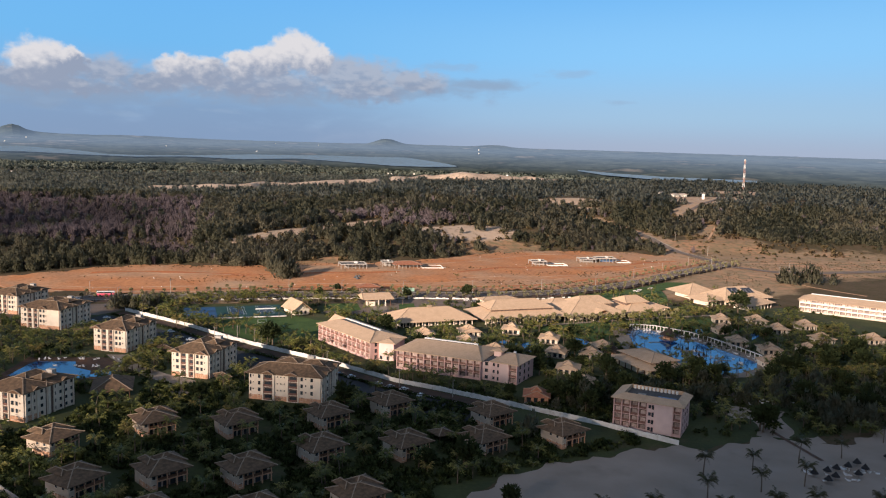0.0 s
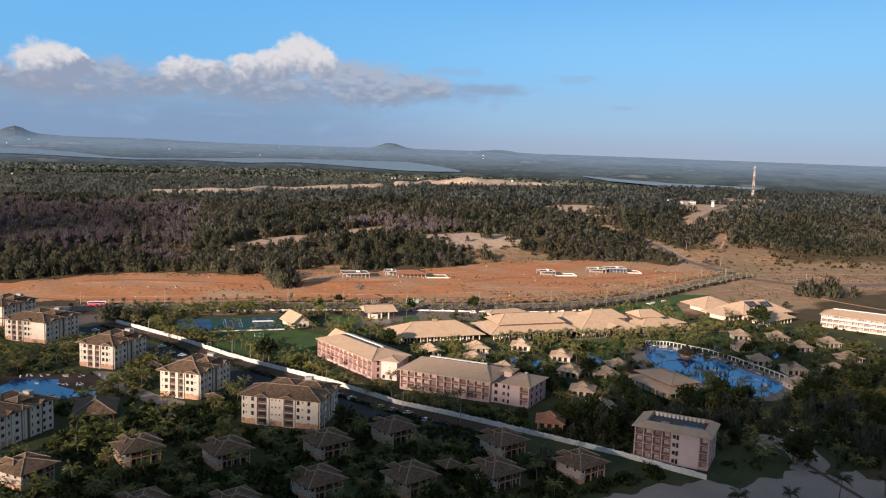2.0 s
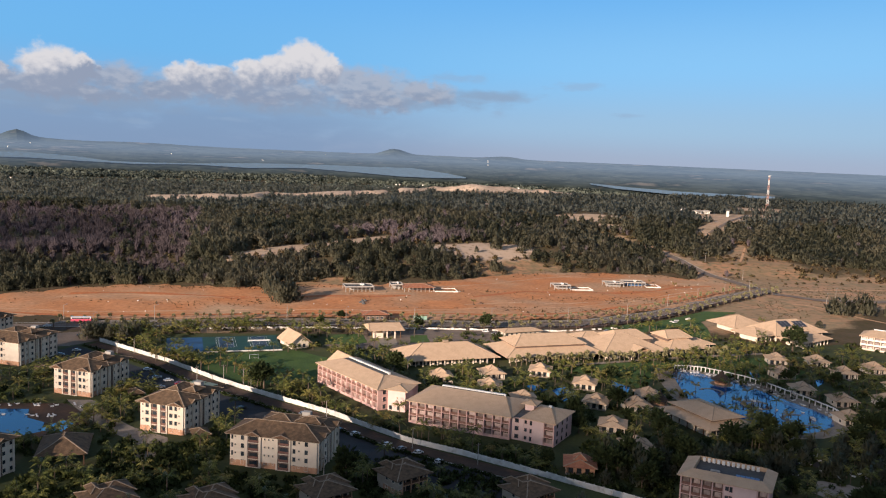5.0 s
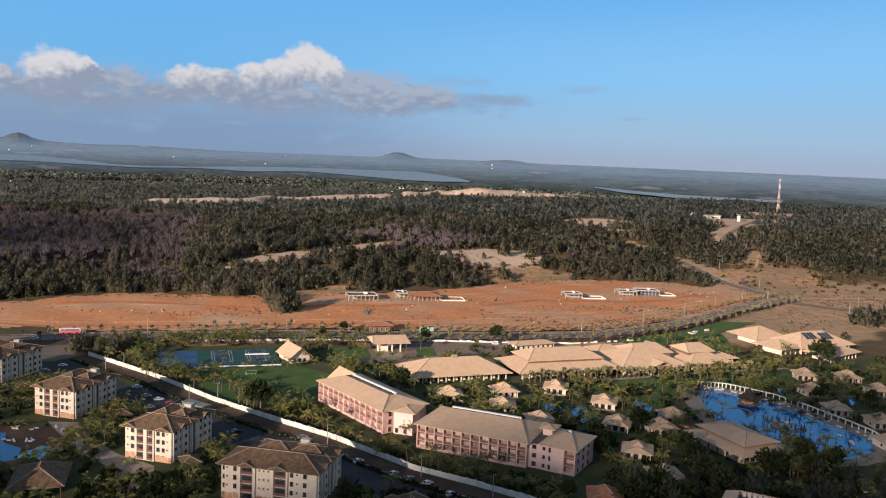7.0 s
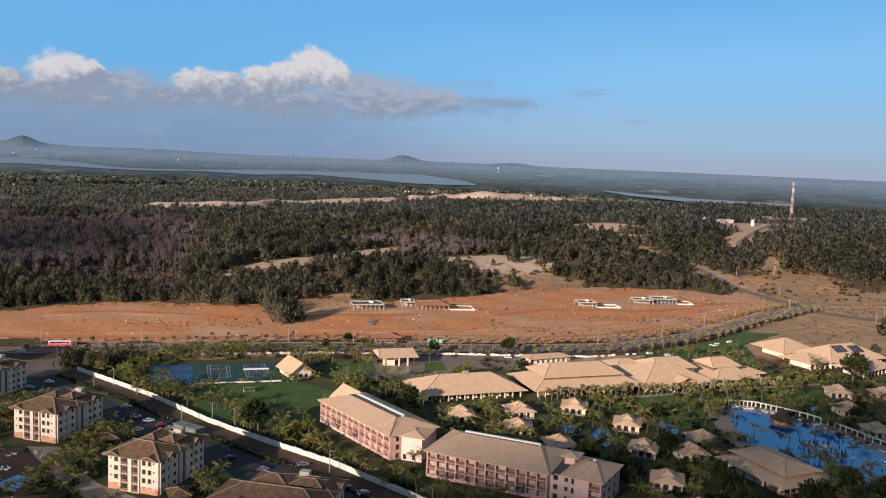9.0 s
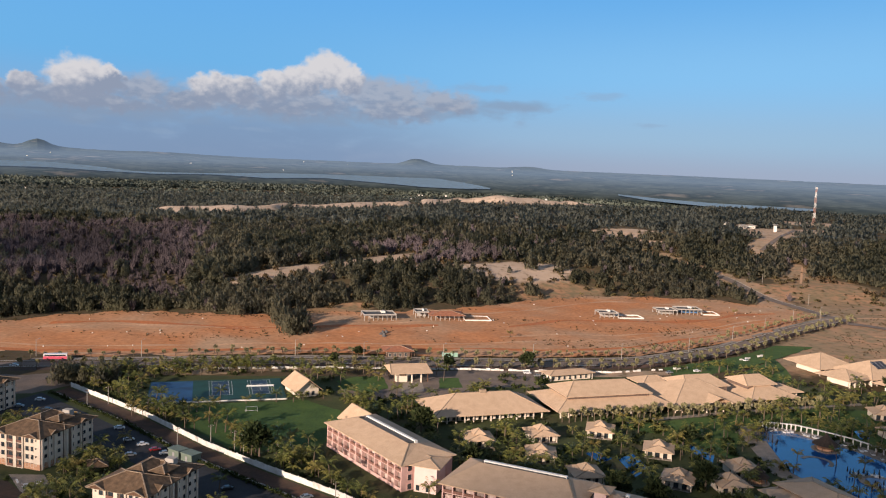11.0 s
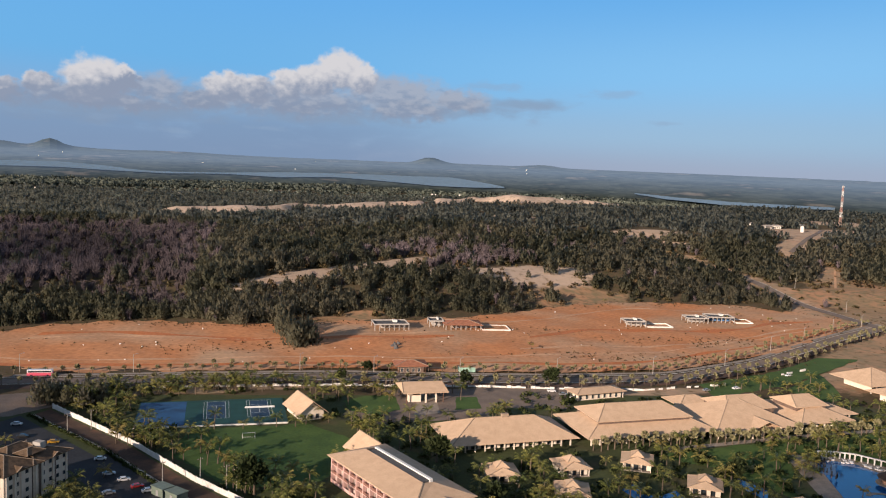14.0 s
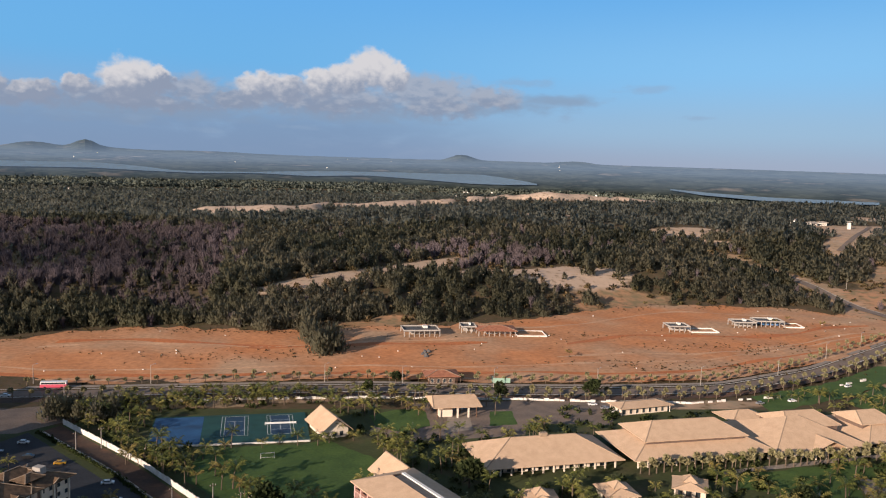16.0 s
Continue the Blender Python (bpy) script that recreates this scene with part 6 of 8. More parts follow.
def car(x, y, turn, paint, group="parked cars", name="car"):
    word = {"car_white": "white", "car_red": "red", "car_silver": "silver", "car_dark": "dark", "taxi": "yellow"}[paint]
    g = thing("car", on_plan(x, y, gz(x, y) + 0.04, 0, 0, turn), word + " parked car on asphalt", "car", group)
    b = Mesh()
    prof = [(-2.1, 0.3), (2.1, 0.3), (2.15, 0.75), (1.2, 0.95), (0.6, 1.45), (-1.0, 1.48), (-1.8, 1.0), (-2.15, 0.9)]
    n = len(prof)
    for s in (-0.86, 0.86):
        b.v += [(px, s * (0.86 if pz > 1.2 else 1.0), pz) for px, pz in prof]
    b.f += [tuple(range(n)), tuple(range(2 * n - 1, n - 1, -1))] + [(k, n + k, n + (k + 1) % n, (k + 1) % n) for k in range(n)]
    part("body", b, paint, g)
    part("windscreen", Mesh().poly(((1.16, -0.7, 1.0), (1.16, 0.7, 1.0), (0.64, 0.62, 1.43), (0.64, -0.62, 1.43))), "glass", g)
    part("side_window", Mesh().poly(((-1.6, -0.875, 1.02), (1.0, -0.875, 1.02), (0.55, -0.77, 1.4), (-0.95, -0.77, 1.4))), "glass", g)
    part("rear_window", Mesh().poly(((-1.82, 0.7, 1.03), (-1.82, -0.7, 1.03), (-1.05, -0.62, 1.46), (-1.05, 0.62, 1.46))), "glass", g)
    for wx in (-1.3, 1.3):
        for wy in (-0.82, 0.82):
            w = Mesh()
            ring = [(wx + 0.34 * math.cos(k * math.pi / 5), 0.30 + 0.34 * math.sin(k * math.pi / 5)) for k in range(10)]
            w.v += [(px, wy - 0.1, pz) for px, pz in ring] + [(px, wy + 0.1, pz) for px, pz in ring]
            w.f += [tuple(range(10)), tuple(range(19, 9, -1))] + [(k, 10 + k, 10 + (k + 1) % 10, (k + 1) % 10) for k in range(10)]
            part("wheel", w, "tyre", g)
    return g


for x, y, a, p in ((-11.0, 268.9, 30, "car_white"), (2.2, 260.2, 40, "car_white"), (7.8, 256.9, 35, "car_silver"), (14.1, 253.9, 30, "car_white"), (21.5, 247.2, 35, "car_white"),
                   (-119.4, 336, 10, "car_white"), (-34.2, 299.3 - 12, 20, "car_silver"), (-206.4, 404.3, 10, "car_white"), (-178.0, 387.5, 15, "car_dark"), (-167.4, 362.3, 5, "car_white"),
                   (-143.8, 348, 10, "taxi"), (-104.0, 322.3, 20, "car_white"), (-97.5, 318.3, 20, "car_red"), (-92.7, 315.8, 20, "car_white"), (-104.8, 314.0, 20, "car_silver"),
                   (-170.2, 397.2, 12, "car_white"), (-111, 326, 20, "car_white"), (-172, 355, 5, "car_silver"), (-158, 352, 5, "car_dark"), (-62, 292, 20, "car_dark"), (-48, 284, 20, "car_silver"),
                   (-17, 272, 40, "car_dark"), (66, 413, 5, "car_white"), (71, 409, 5, "car_silver"), (75, 405, 5, "car_white"), (168, 424, 15, "car_white"), (210, 446, 25, "car_white"), (150, 420, 15, "car_silver"), (92, 414, 10, "car_dark")):
    car(x, y, a, p)
bus = thing("bus", on_plan(-192, 415.6, gz(-192, 415) + 0.08, 0, 0, 6), "pink and white coach on the avenue", "bus")
part("body", Mesh().box(-6, -1.25, 0.5, 6, 1.25, 2.0), "bus_pink", bus)
part("upper_body", Mesh().box(-5.9, -1.2, 2.0, 5.9, 1.2, 3.3), "car_white", bus)
part("window_band", Mesh().box(-5.4, -1.23, 2.1, 5.4, -1.202, 2.9), "glass", bus)
for wx in (-3.8, 3.8):
    part("wheel", Mesh().box(wx - 0.5, -1.27, 0, wx + 0.5, 1.27, 0.95), "tyre", bus)

for k, (x, y) in enumerate(((-87.4, 314.5), (-81.5, 311.5))):
    g = thing("transformer_hut", on_plan(x, y, 0, 0, 0, -28), "grey green transformer hut beside the lane", "hut", "transformer huts")
    part("body", Mesh().box(-3, -2.2, 0, 3, 2.2, 2.9), "hut_green", g)
    part("roof", Mesh().box(-3.3, -2.5, 2.9, 3.3, 2.5, 3.15), "hut_green", g)
    part("door", Mesh().box(-0.6, -2.24, 0, 0.6, -2.203, 2.1), "metal", g)
g = thing("site_hoarding", on_plan(20, 437, gz(20, 437), 0, 0, 5), "pale green site hoarding boards", "hoarding")
part("board", Mesh().box(0, 0, 0, 9, 0.2, 2.6), "green_sheet", g)
part("board", Mesh().box(0, 0.2, 0, 0.2, 4, 2.6), "green_sheet", g)
# heap of rubble sacks on the site
rub = thing("rubble_heap", on_plan(-17, 474, gz(-17, 474)), "dark grey rubble heap on bare earth", "rubble")
for k in range(9):
    a = rs.uniform(0, 6.3)
    r0 = rs.uniform(0.8, 1.9)
    part("lump", Mesh().tube(rs.uniform(-3, 3), rs.uniform(-7, 7), -0.2, rs.uniform(0.9, 2.4), r0, r0 * 0.45, 7), "roof_dark", rub)
stakes = Mesh()
for k in range(42):
    x = rs.uniform(-270, 320)
    a, b = np.interp(x, *FIELD_S), np.interp(x, *FIELD_N)
    y = a + (b - a) * rs.uniform(0.08, 0.92)
    z = field_z(x, y)
    s = rs.uniform(0.2, 0.36)
    y = float(plan_y(x, y))
    stakes.box(x - s, y - s, z - 0.1, x + s, y + s, z + s * 1.6)
tagged(new("survey_markers", stakes.data("survey_markers", M["wall_white"])), "scattered white survey marker blocks", "markers", kind="stuff")

# colonnade along the lagoon pool
col = thing("pergola", Matrix.Identity(4), "white curved pergola along the pool terrace", "pergola")
arc = [(163, 349.6), (170, 349.2), (177.3, 347.5), (184.5, 342.5), (194.6, 334.2), (201.1, 325), (205, 316.2), (210.2, 305.1), (214, 294), (213.5, 284)]
for (x0, y0), (x1, y1) in zip(laid(arc), laid(arc[1:])):
    n = 4
    for k in range(n):
        x, y = x0 + (x1 - x0) * k / n, y0 + (y1 - y0) * k / n
        part("column", Mesh().box(x - 0.22, y - 0.22, 0, x + 0.22, y + 0.22, 2.48), "wall_white", col)
    part("beam", Mesh().beam((x0, y0, 2.62), (x1, y1, 2.62), 1.1, 0.28), "wall_white", col)
lounger = None
for k in range(84):
    t = rs.random()
    i = rs.randrange(len(arc) - 1)
    x = arc[i][0] + (arc[i + 1][0] - arc[i][0]) * t - rs.uniform(2, 5)
    y = arc[i][1] + (arc[i + 1][1] - arc[i][1]) * t - rs.uniform(1, 4)
    if k % 2:
        x, y = rs.choice([(x, y), (rs.uniform(170, 198), 0)])
        if y == 0:
            x0, y0, x1, y1 = rs.choice(((176, 308, 187, 306), (175, 297, 187, 297), (184, 290, 190, 279), (199, 293, 198, 279)))
            u = rs.random()
            x, y = x0 + (x1 - x0) * u + rs.uniform(-1, 1), y0 + (y1 - y0) * u + rs.uniform(-1, 1)
    if lounger is None:
        lounger = thing("sun_lounger", on_plan(x, y, 0.2, 0, 0, 40), "white plastic sun lounger by the pool", "lounger", "sun loungers")
        part("bed", Mesh().box(-0.35, -1.0, 0.3, 0.35, 0.5, 0.42), "white_plastic", lounger)
        part("backrest", Mesh().poly(((-0.35, 0.5, 0.38), (0.35, 0.5, 0.38), (0.35, 1.1, 0.9), (-0.35, 1.1, 0.9))), "white_plastic", lounger)
        part("frame", Mesh().box(-0.3, -0.9, 0.0, 0.3, 0.4, 0.3), "white_plastic", lounger)
    else:
        copy_thing(lounger, on_plan(x, y, 0.2, 0, 0, rs.choice((40, 45, 130))))


def parasol(x, y, first=None):
    m = on_plan(x, y, 0.05, rs.uniform(-4, 4), rs.uniform(-4, 4), rs.uniform(0, 90))
    if first is not None:
        return copy_thing(first, m)
    g = thing("beach_parasol", m, "black pointed thatch beach parasol on sand", "parasol", "beach parasols")
    part("pole", Mesh().tube(0, 0, 0, 2.6, 0.05, 0.05, 6), "timber", g)
    c = Mesh()
    c.tube(0, 0, 1.25, 2.2, 1.6, 0.75, 10)
    c.tube(0, 0, 2.2, 3.1, 0.75, 0.06, 10)
    part("canopy", c, "canvas", g)
    return g


shut = None
for k in range(62):
    u, v = rs.random(), rs.choice(((160, 300, 196, 280), (174, 308, 188, 304), (174, 297, 187, 297), (196, 318, 208, 294), (160, 344, 156, 330)))
    m = on_plan(v[0] + (v[2] - v[0]) * u + rs.uniform(-2, 2), v[1] + (v[3] - v[1]) * u + rs.uniform(-2, 2), 0.15)
    if shut is None:
        shut = thing("folded_parasol", m, "folded dark parasol beside the pool", "parasol", "folded pool parasols")
        part("pole", Mesh().tube(0, 0, 0, 0.9, 0.05, 0.05, 6), "timber", shut)
        part("canopy", Mesh().tube(0, 0, 0.9, 2.9, 0.32, 0.10, 7), "canvas", shut)
    else:
        copy_thing(shut, m)
first = None
for x, y in ((158.1, 177.5), (164, 178.8), (168.6, 180.2), (174.3, 181.5), (179.8, 183.7), (179.7, 179.8), (174, 176.1), (164.2, 175), (159.9, 173), (195.1, 187.3), (198, 188), (165, 256), (170, 252), (176, 255), (183, 250), (189, 254), (196, 248), (203, 253), (160, 245), (168, 243), (178, 241), (186, 240), (194, 243), (206, 246), (228, 240), (214, 250), (155, 238)):
    ob = parasol(x, y, first)
    first = first or ob
for k in range(26):
    copy_thing(lounger, on_plan(158 + rs.uniform(-2, 26), 174.5 + rs.uniform(-1, 8), 0.05, 0, 0, rs.uniform(0, 180)))
for k in range(26):
    copy_thing(lounger, on_plan(rs.uniform(154, 208), rs.uniform(236, 257), 0.03, 0, 0, rs.uniform(0, 180)))


for k in range(24):
    copy_thing(lounger, on_plan(-170 + rs.uniform(0, 46), rs.choice((292.5, 294, 284)) + rs.uniform(-1, 1), 0.06, 0, 0, rs.uniform(0, 180)))


# ---------------------------------------------------------------- vegetation
def tufts(n, shape, size, seed, up=0.4, thin=0.45):
    """Leaf tufts as loose quads within a crown. shape(rnd) gives a point and the outward way."""
    r = random.Random(seed)
    v, f = [], []
    for k in range(n):
        p, o = shape(r)
        d = (Vector(o) + Vector((r.uniform(-.7, .7), r.uniform(-.7, .7), up + r.uniform(-.3, .5)))).normalized()
        s = d.cross(Vector((r.uniform(-1, 1), r.uniform(-1, 1), r.uniform(-1, 1)))).normalized()
        ln, w = size * r.uniform(0.6, 1.3), size * thin * r.uniform(0.7, 1.3)
        p = Vector(p)
        i = len(v)
        v += [tuple(p - s * w), tuple(p + s * w), tuple(p + d * ln)]
        f.append((i, i + 1, i + 2))
    return np.array(v), f


def ellipsoid(rx, rz, cz, lean=0.0, shell=0.55, lumps=5, seed=0):
    rr = random.Random(seed)
    cs = [(rr.uniform(-.5, .5) * rx, rr.uniform(-.5, .5) * rx, cz + rr.uniform(-.45, .5) * rz, rr.uniform(0.45, 0.75)) for _ in range(lumps)]

    def shape(r):
        cx, cy, cc, k = r.choice(cs)
        a, b = r.uniform(0, 6.283), math.asin(r.uniform(-0.75, 1))
        q = shell + (1 - shell) * r.random()
        o = (math.cos(a) * math.cos(b), math.sin(a) * math.cos(b), math.sin(b))
        return (cx + o[0] * rx * k * q, cy + o[1] * rx * k * q, cc + o[2] * rz * k * q), o
    return shape


def spire(r0, h0, h1, lumps=7, seed=0):
    rr = random.Random(seed)
    cs = [(rr.uniform(-.55, .55) * r0, rr.uniform(-.55, .55) * r0, rr.uniform(0.55, 1.0)) for _ in range(lumps)]

    def shape(r):
        cx, cy, k = r.choice(cs)
        t = r.random()
        a = r.uniform(0, 6.283)
        rad = r0 * 0.66 * math.sqrt(max(0.0, 1 - t * t)) * (0.5 + 0.5 * r.random())
        return (cx * (1 - 0.5 * t) + math.cos(a) * rad, cy * (1 - 0.5 * t) + math.sin(a) * rad, h0 + (h1 * k - h0) * t), (math.cos(a) * 0.7, math.sin(a) * 0.7, 0.7)
    return shape


def twigs(n, h, r0, seed):
    """Bare upright branches as thin blades."""
    r = random.Random(seed)
    v, f = [], []
    for k in range(n):
        a, t = r.uniform(0, 6.283), r.random()
        p = Vector((math.cos(a) * r0 * 0.35 * t, math.sin(a) * r0 * 0.35 * t, h * r.uniform(0.0, 0.5)))
        q = p + Vector((math.cos(a) * r0 * r.uniform(.2, .8), math.sin(a) * r0 * r.uniform(.2, .8), h * r.uniform(0.35, 0.6)))
        s = Vector((-math.sin(a), math.cos(a), 0)).lerp(Vector((r.uniform(-1, 1), r.uniform(-1, 1), 0)), 0.5).normalized() * r.uniform(0.12, 0.33)
        i = len(v)
        v += [tuple(p - s), tuple(p + s), tuple(q)]
        f.append((i, i + 1, i + 2))
    return np.array(v), f


def rounded(kind, soft=0.35):
    """A crown whose tufts shade together as one round mass: outward normals, every tuft turned outward."""
    v, f = kind
    r = np.random.RandomState(len(v))
    wide, mid = np.abs(v[:, :2]).max(), 0.42 * v[:, 2].max()
    n = np.column_stack([v[:, 0], v[:, 1], (v[:, 2] - mid) * 0.6 + 0.55 * wide])
    n /= np.linalg.norm(n, axis=1)[:, None] + 1e-6
    n += np.repeat(r.normal(0, soft, (len(f), 3)), 3, axis=0)
    n /= np.linalg.norm(n, axis=1)[:, None] + 1e-6
    out = []
    for a, b, c in f:
        g = np.cross(v[b] - v[a], v[c] - v[a])
        out.append((a, b, c) if g @ n[a] > 0 else (a, c, b))
    return v, out, n


def sow(name, kinds, spots, mat, label, category, seed):
    """One mesh of many plants: kinds are (vertices, quads); spots are x, y, z, size, tint."""
    r = np.random.RandomState(seed)
    allv, allf, alln, tint, off = [], [], [], [], 0
    for x, y, z, s, t in spots:
        v, f, *ns = kinds[r.randint(len(kinds))]
        a = r.uniform(0, 6.283)
        c, sn = math.cos(a), math.sin(a)
        sz = s * r.uniform(0.85, 1.2)
        w = np.empty_like(v)
        w[:, 0] = (v[:, 0] * c - v[:, 1] * sn) * s + x
        w[:, 1] = (v[:, 0] * sn + v[:, 1] * c) * s + plan_y(x, y)
        w[:, 2] = v[:, 2] * sz + z
        for n in ns:
            alln.append(np.column_stack([n[:, 0] * c - n[:, 1] * sn, n[:, 0] * sn + n[:, 1] * c, n[:, 2]]))
        allv.append(w)
        allf.append(np.array(f) + off)
        tint.append(np.full(len(v), t))
        off += len(v)
    V, F, T = np.concatenate(allv), np.concatenate(allf), np.concatenate(tint)
    me = bpy.data.meshes.new(name)
    me.vertices.add(len(V))
    me.vertices.foreach_set("co", V.astype(np.float32).ravel())
    me.loops.add(F.size)
    me.loops.foreach_set("vertex_index", F.astype(np.int32).ravel())
    me.polygons.add(len(F))
    me.polygons.foreach_set("loop_start", np.arange(0, F.size, 3, dtype=np.int32))
    me.update(calc_edges=True)
    if alln:
        me.normals_split_custom_set_from_vertices(np.concatenate(alln).astype(np.float32))
    at = me.attributes.new("tint", "FLOAT", "POINT")
    at.data.foreach_set("value", T.astype(np.float32))
    me.materials.append(M[mat])
    return tagged(new(name, me), label, category, kind="stuff")


PINES = [rounded(tufts(190, spire(5.2, 0.2, 11.6, 9, k), 2.4, 20 + k, 1.1, 0.24)) for k in range(6)]
PINES_BACK = [rounded(tufts(96, spire(5.4, 0.6, 11.2, 7, 30 + k), 2.8, 36 + k, 1.0, 0.32)) for k in range(5)]
PINES_MID = [rounded(tufts(42, spire(4.5, 0.4, 10.6, 6, 40 + k), 3.3, 50 + k, 1.0, 0.34)) for k in range(4)]
CLUMPS = [rounded(tufts(24, ellipsoid(6.0, 2.6, 1.3, lumps=5, seed=60 + k), 3.6, 70 + k, 0.3, 0.55)) for k in range(4)]
BUSHES = [rounded(tufts(44, ellipsoid(1.5, 1.1, 0.7, lumps=5, seed=80 + k), 0.95, 90 + k, 0.3, 0.42)) for k in range(5)]
BARES = [twigs(115, 10.2, 4.2, 100 + k) for k in range(5)]
CROWNS = [tufts(420, ellipsoid(3.8, 2.9, 5.0, lumps=9, seed=110 + k), 1.2, 120 + k, 0.25, 0.42) for k in range(4)]

nr = np.random.RandomState(11)


def scatter(n, x0, x1, y0, y1):
    return nr.uniform(x0, x1, n), nr.uniform(y0, y1, n)


def tone_at(x, y):
    return np.clip(0.5 + 0.35 * np.sin(x * 0.03 + 2 * np.sin(y * 0.02)) + nr.uniform(-0.22, 0.22, np.shape(x)), 0, 1)


# clearings where nothing tall grows
def open_at(x, y):
    b, _ = bare_at(x, y)
    return b


def near_road(x, y):
    road = np.interp(y, [540, 596, 623, 650, 688, 716, 731, 752, 766], [347, 333, 325, 319, 320, 317, 305, 286, 252])
    far = np.interp(y, [795, 841, 915, 1000], [425, 466, 530, 600])
    return ((np.abs(x - road) < np.interp(y, [700, 735, 766], [9, 16, 30])) & (y < 772)) | ((np.abs(x - far) < 14) & (y > 780) & (y < 1010))


x, y = scatter(13500, -560, 800, 462, 840)
fx = nr.uniform(-335, -50, 700)
x, y = np.concatenate([x, fx]), np.concatenate([y, back_line(fx) + 3 + 26 * nr.uniform(0, 1, 700)])
b = open_at(x, y)
edge_y = back_line(x) + 2 + 5 * np.sin(x * 0.07)
keep = (y > edge_y) & (b + nr.uniform(-0.10, 0.10, x.size) < 0.34) & ~near_road(x, y) & ((x < 345) | (y > np.interp(x, [345, 440, 470, 535, 800], [686, 690, 652, 648, 640])) | (nr.uniform(size=x.size) < 0.012))
dense = np.clip(1.0 - (y - 500) / 900, 0.55, 1)
keep &= nr.uniform(size=x.size) < dense
bare_zone = ((x < -165 + 0.25 * (520 - y)) & (y > 520 + 6 * np.sin(x * 0.05)) & (x > -560) & (y < 800) & (nr.uniform(size=x.size) < 0.93)) | ((np.hypot((x - 25) / 85, (y - 693) / 46) < 1) & (nr.uniform(size=x.size) < 0.8)) | (nr.uniform(size=x.size) < 0.05)
gzv = ground_z(x, y)
size = nr.uniform(0.74, 1.14, x.size) * np.where(y < back_line(x) + 60, 0.76, 1.0)
tn = tone_at(x, y)
sel = keep & ~bare_zone
near = y < back_line(x) + 75
for kinds, pick, seed in ((PINES, sel & near, 1), (PINES_BACK, sel & ~near, 31)):
    sow("woodland", kinds, list(zip(x[pick], y[pick], gzv[pick] - 0.2, size[pick], tn[pick])), "pine_leaf", "dense dark green feathery woodland on dunes", "woodland", seed)
sel = keep & bare_zone
sow("bare_woodland", BARES, list(zip(x[sel], y[sel], gzv[sel] - 0.2, size[sel], tn[sel])), "dead", "leafless purple grey woodland", "woodland", 2)
x, y = scatter(3200, -480, 520, 505, 800)
b = open_at(x, y)
sel = (y > back_line(x) + 2) & (b < 0.7) & ~near_road(x, y)
sow("undergrowth", BUSHES, list(zip(x[sel], y[sel], ground_z(x, y)[sel], nr.uniform(0.9, 2.0, sel.sum()), tone_at(x, y)[sel])), "scrub", "dry brown undergrowth and scrub", "scrub", 3)
x, y = scatter(420, 300, 700, 520, 800)
sel = ~near_road(x, y) & (y > back_line(x) - 20) & (np.abs(y - 525) > 14)
sow("undergrowth", BUSHES, list(zip(x[sel], y[sel], ground_z(x, y)[sel], nr.uniform(0.35, 1.1, sel.sum()), tone_at(x, y)[sel])), "scrub", "dry grass tussocks on reddish slopes", "scrub", 4)

x, y = scatter(13000, -1300, 1500, 800, 1750)
az = np.abs(np.degrees(np.arctan2(x - CENTRE[0], y - CENTRE[1])))
b = open_at(x, y)
sel = (az < 48) & (b + nr.uniform(-.1, .1, x.size) < 0.36) & ~near_road(x, y)
sow("woodland", PINES_MID, list(zip(x[sel], y[sel], ground_z(x, y)[sel] - 0.3, nr.uniform(0.8, 1.25, sel.sum()), tone_at(x, y)[sel] * 0.9)), "pine_leaf_hazed", "woodland across low hills, leaves paled for haze", "woodland", 5)
az = nr.uniform(-46, 46, 17500)
d = np.concatenate([1500 * np.exp(nr.uniform(0, 0.55, 9500)), nr.uniform(1880, 2640, 8000)])
x, y = CENTRE[0] + d * np.sin(np.radians(az)), CENTRE[1] + d * np.cos(np.radians(az))
shore = np.interp(az, [-46, -35.3, -27.7, -23.4, -18.7, -13.7, -8.5, -3.1, 1.2, 7.8, 12, 19.8, 22.3, 27.0, 35.3, 46], [2610, 2610, 2490, 2410, 2460, 2370, 2470, 2330, 2220, 2260, 2300, 2270, 2140, 2050, 2120, 2150])
ok = (open_at(x, y) < 0.4) & (d < shore - 3)
z = ground_z(x, y) - 0.4
size = nr.uniform(0.7, 1.5, x.size)
for k in np.flatnonzero(d > 1900):
    px, py, z[k] = far_place(az[k], max(1951.0, 1700 + math.log(d[k] / 1700) / FAR_K), -1.0)
    x[k], y[k] = px, py / DEPTH
    size[k] *= 1.45
sow("woodland", CLUMPS, list(zip(x[ok], y[ok], z[ok], size[ok], tone_at(x, y)[ok])), "scrub_hazed", "low scrub woodland towards the lagoon, paled for haze", "woodland", 6)
sow_houses = Mesh()
for k in range(95):
    a, dd = rs.uniform(-42, 36), 1550 * math.exp(rs.uniform(0, 0.36))
    hx, hy = CENTRE[0] + dd * math.sin(radians(a)), CENTRE[1] + dd * math.cos(radians(a))
    hz = gz(hx, hy) + rs.uniform(0.3, 2.2)
    w, dp, h = rs.uniform(3, 9), rs.uniform(4, 8), rs.uniform(2.2, 3.6)
    hy = float(plan_y(hx, hy))
    sow_houses.box(hx, hy, hz - 6, hx + w, hy + dp, hz + h)
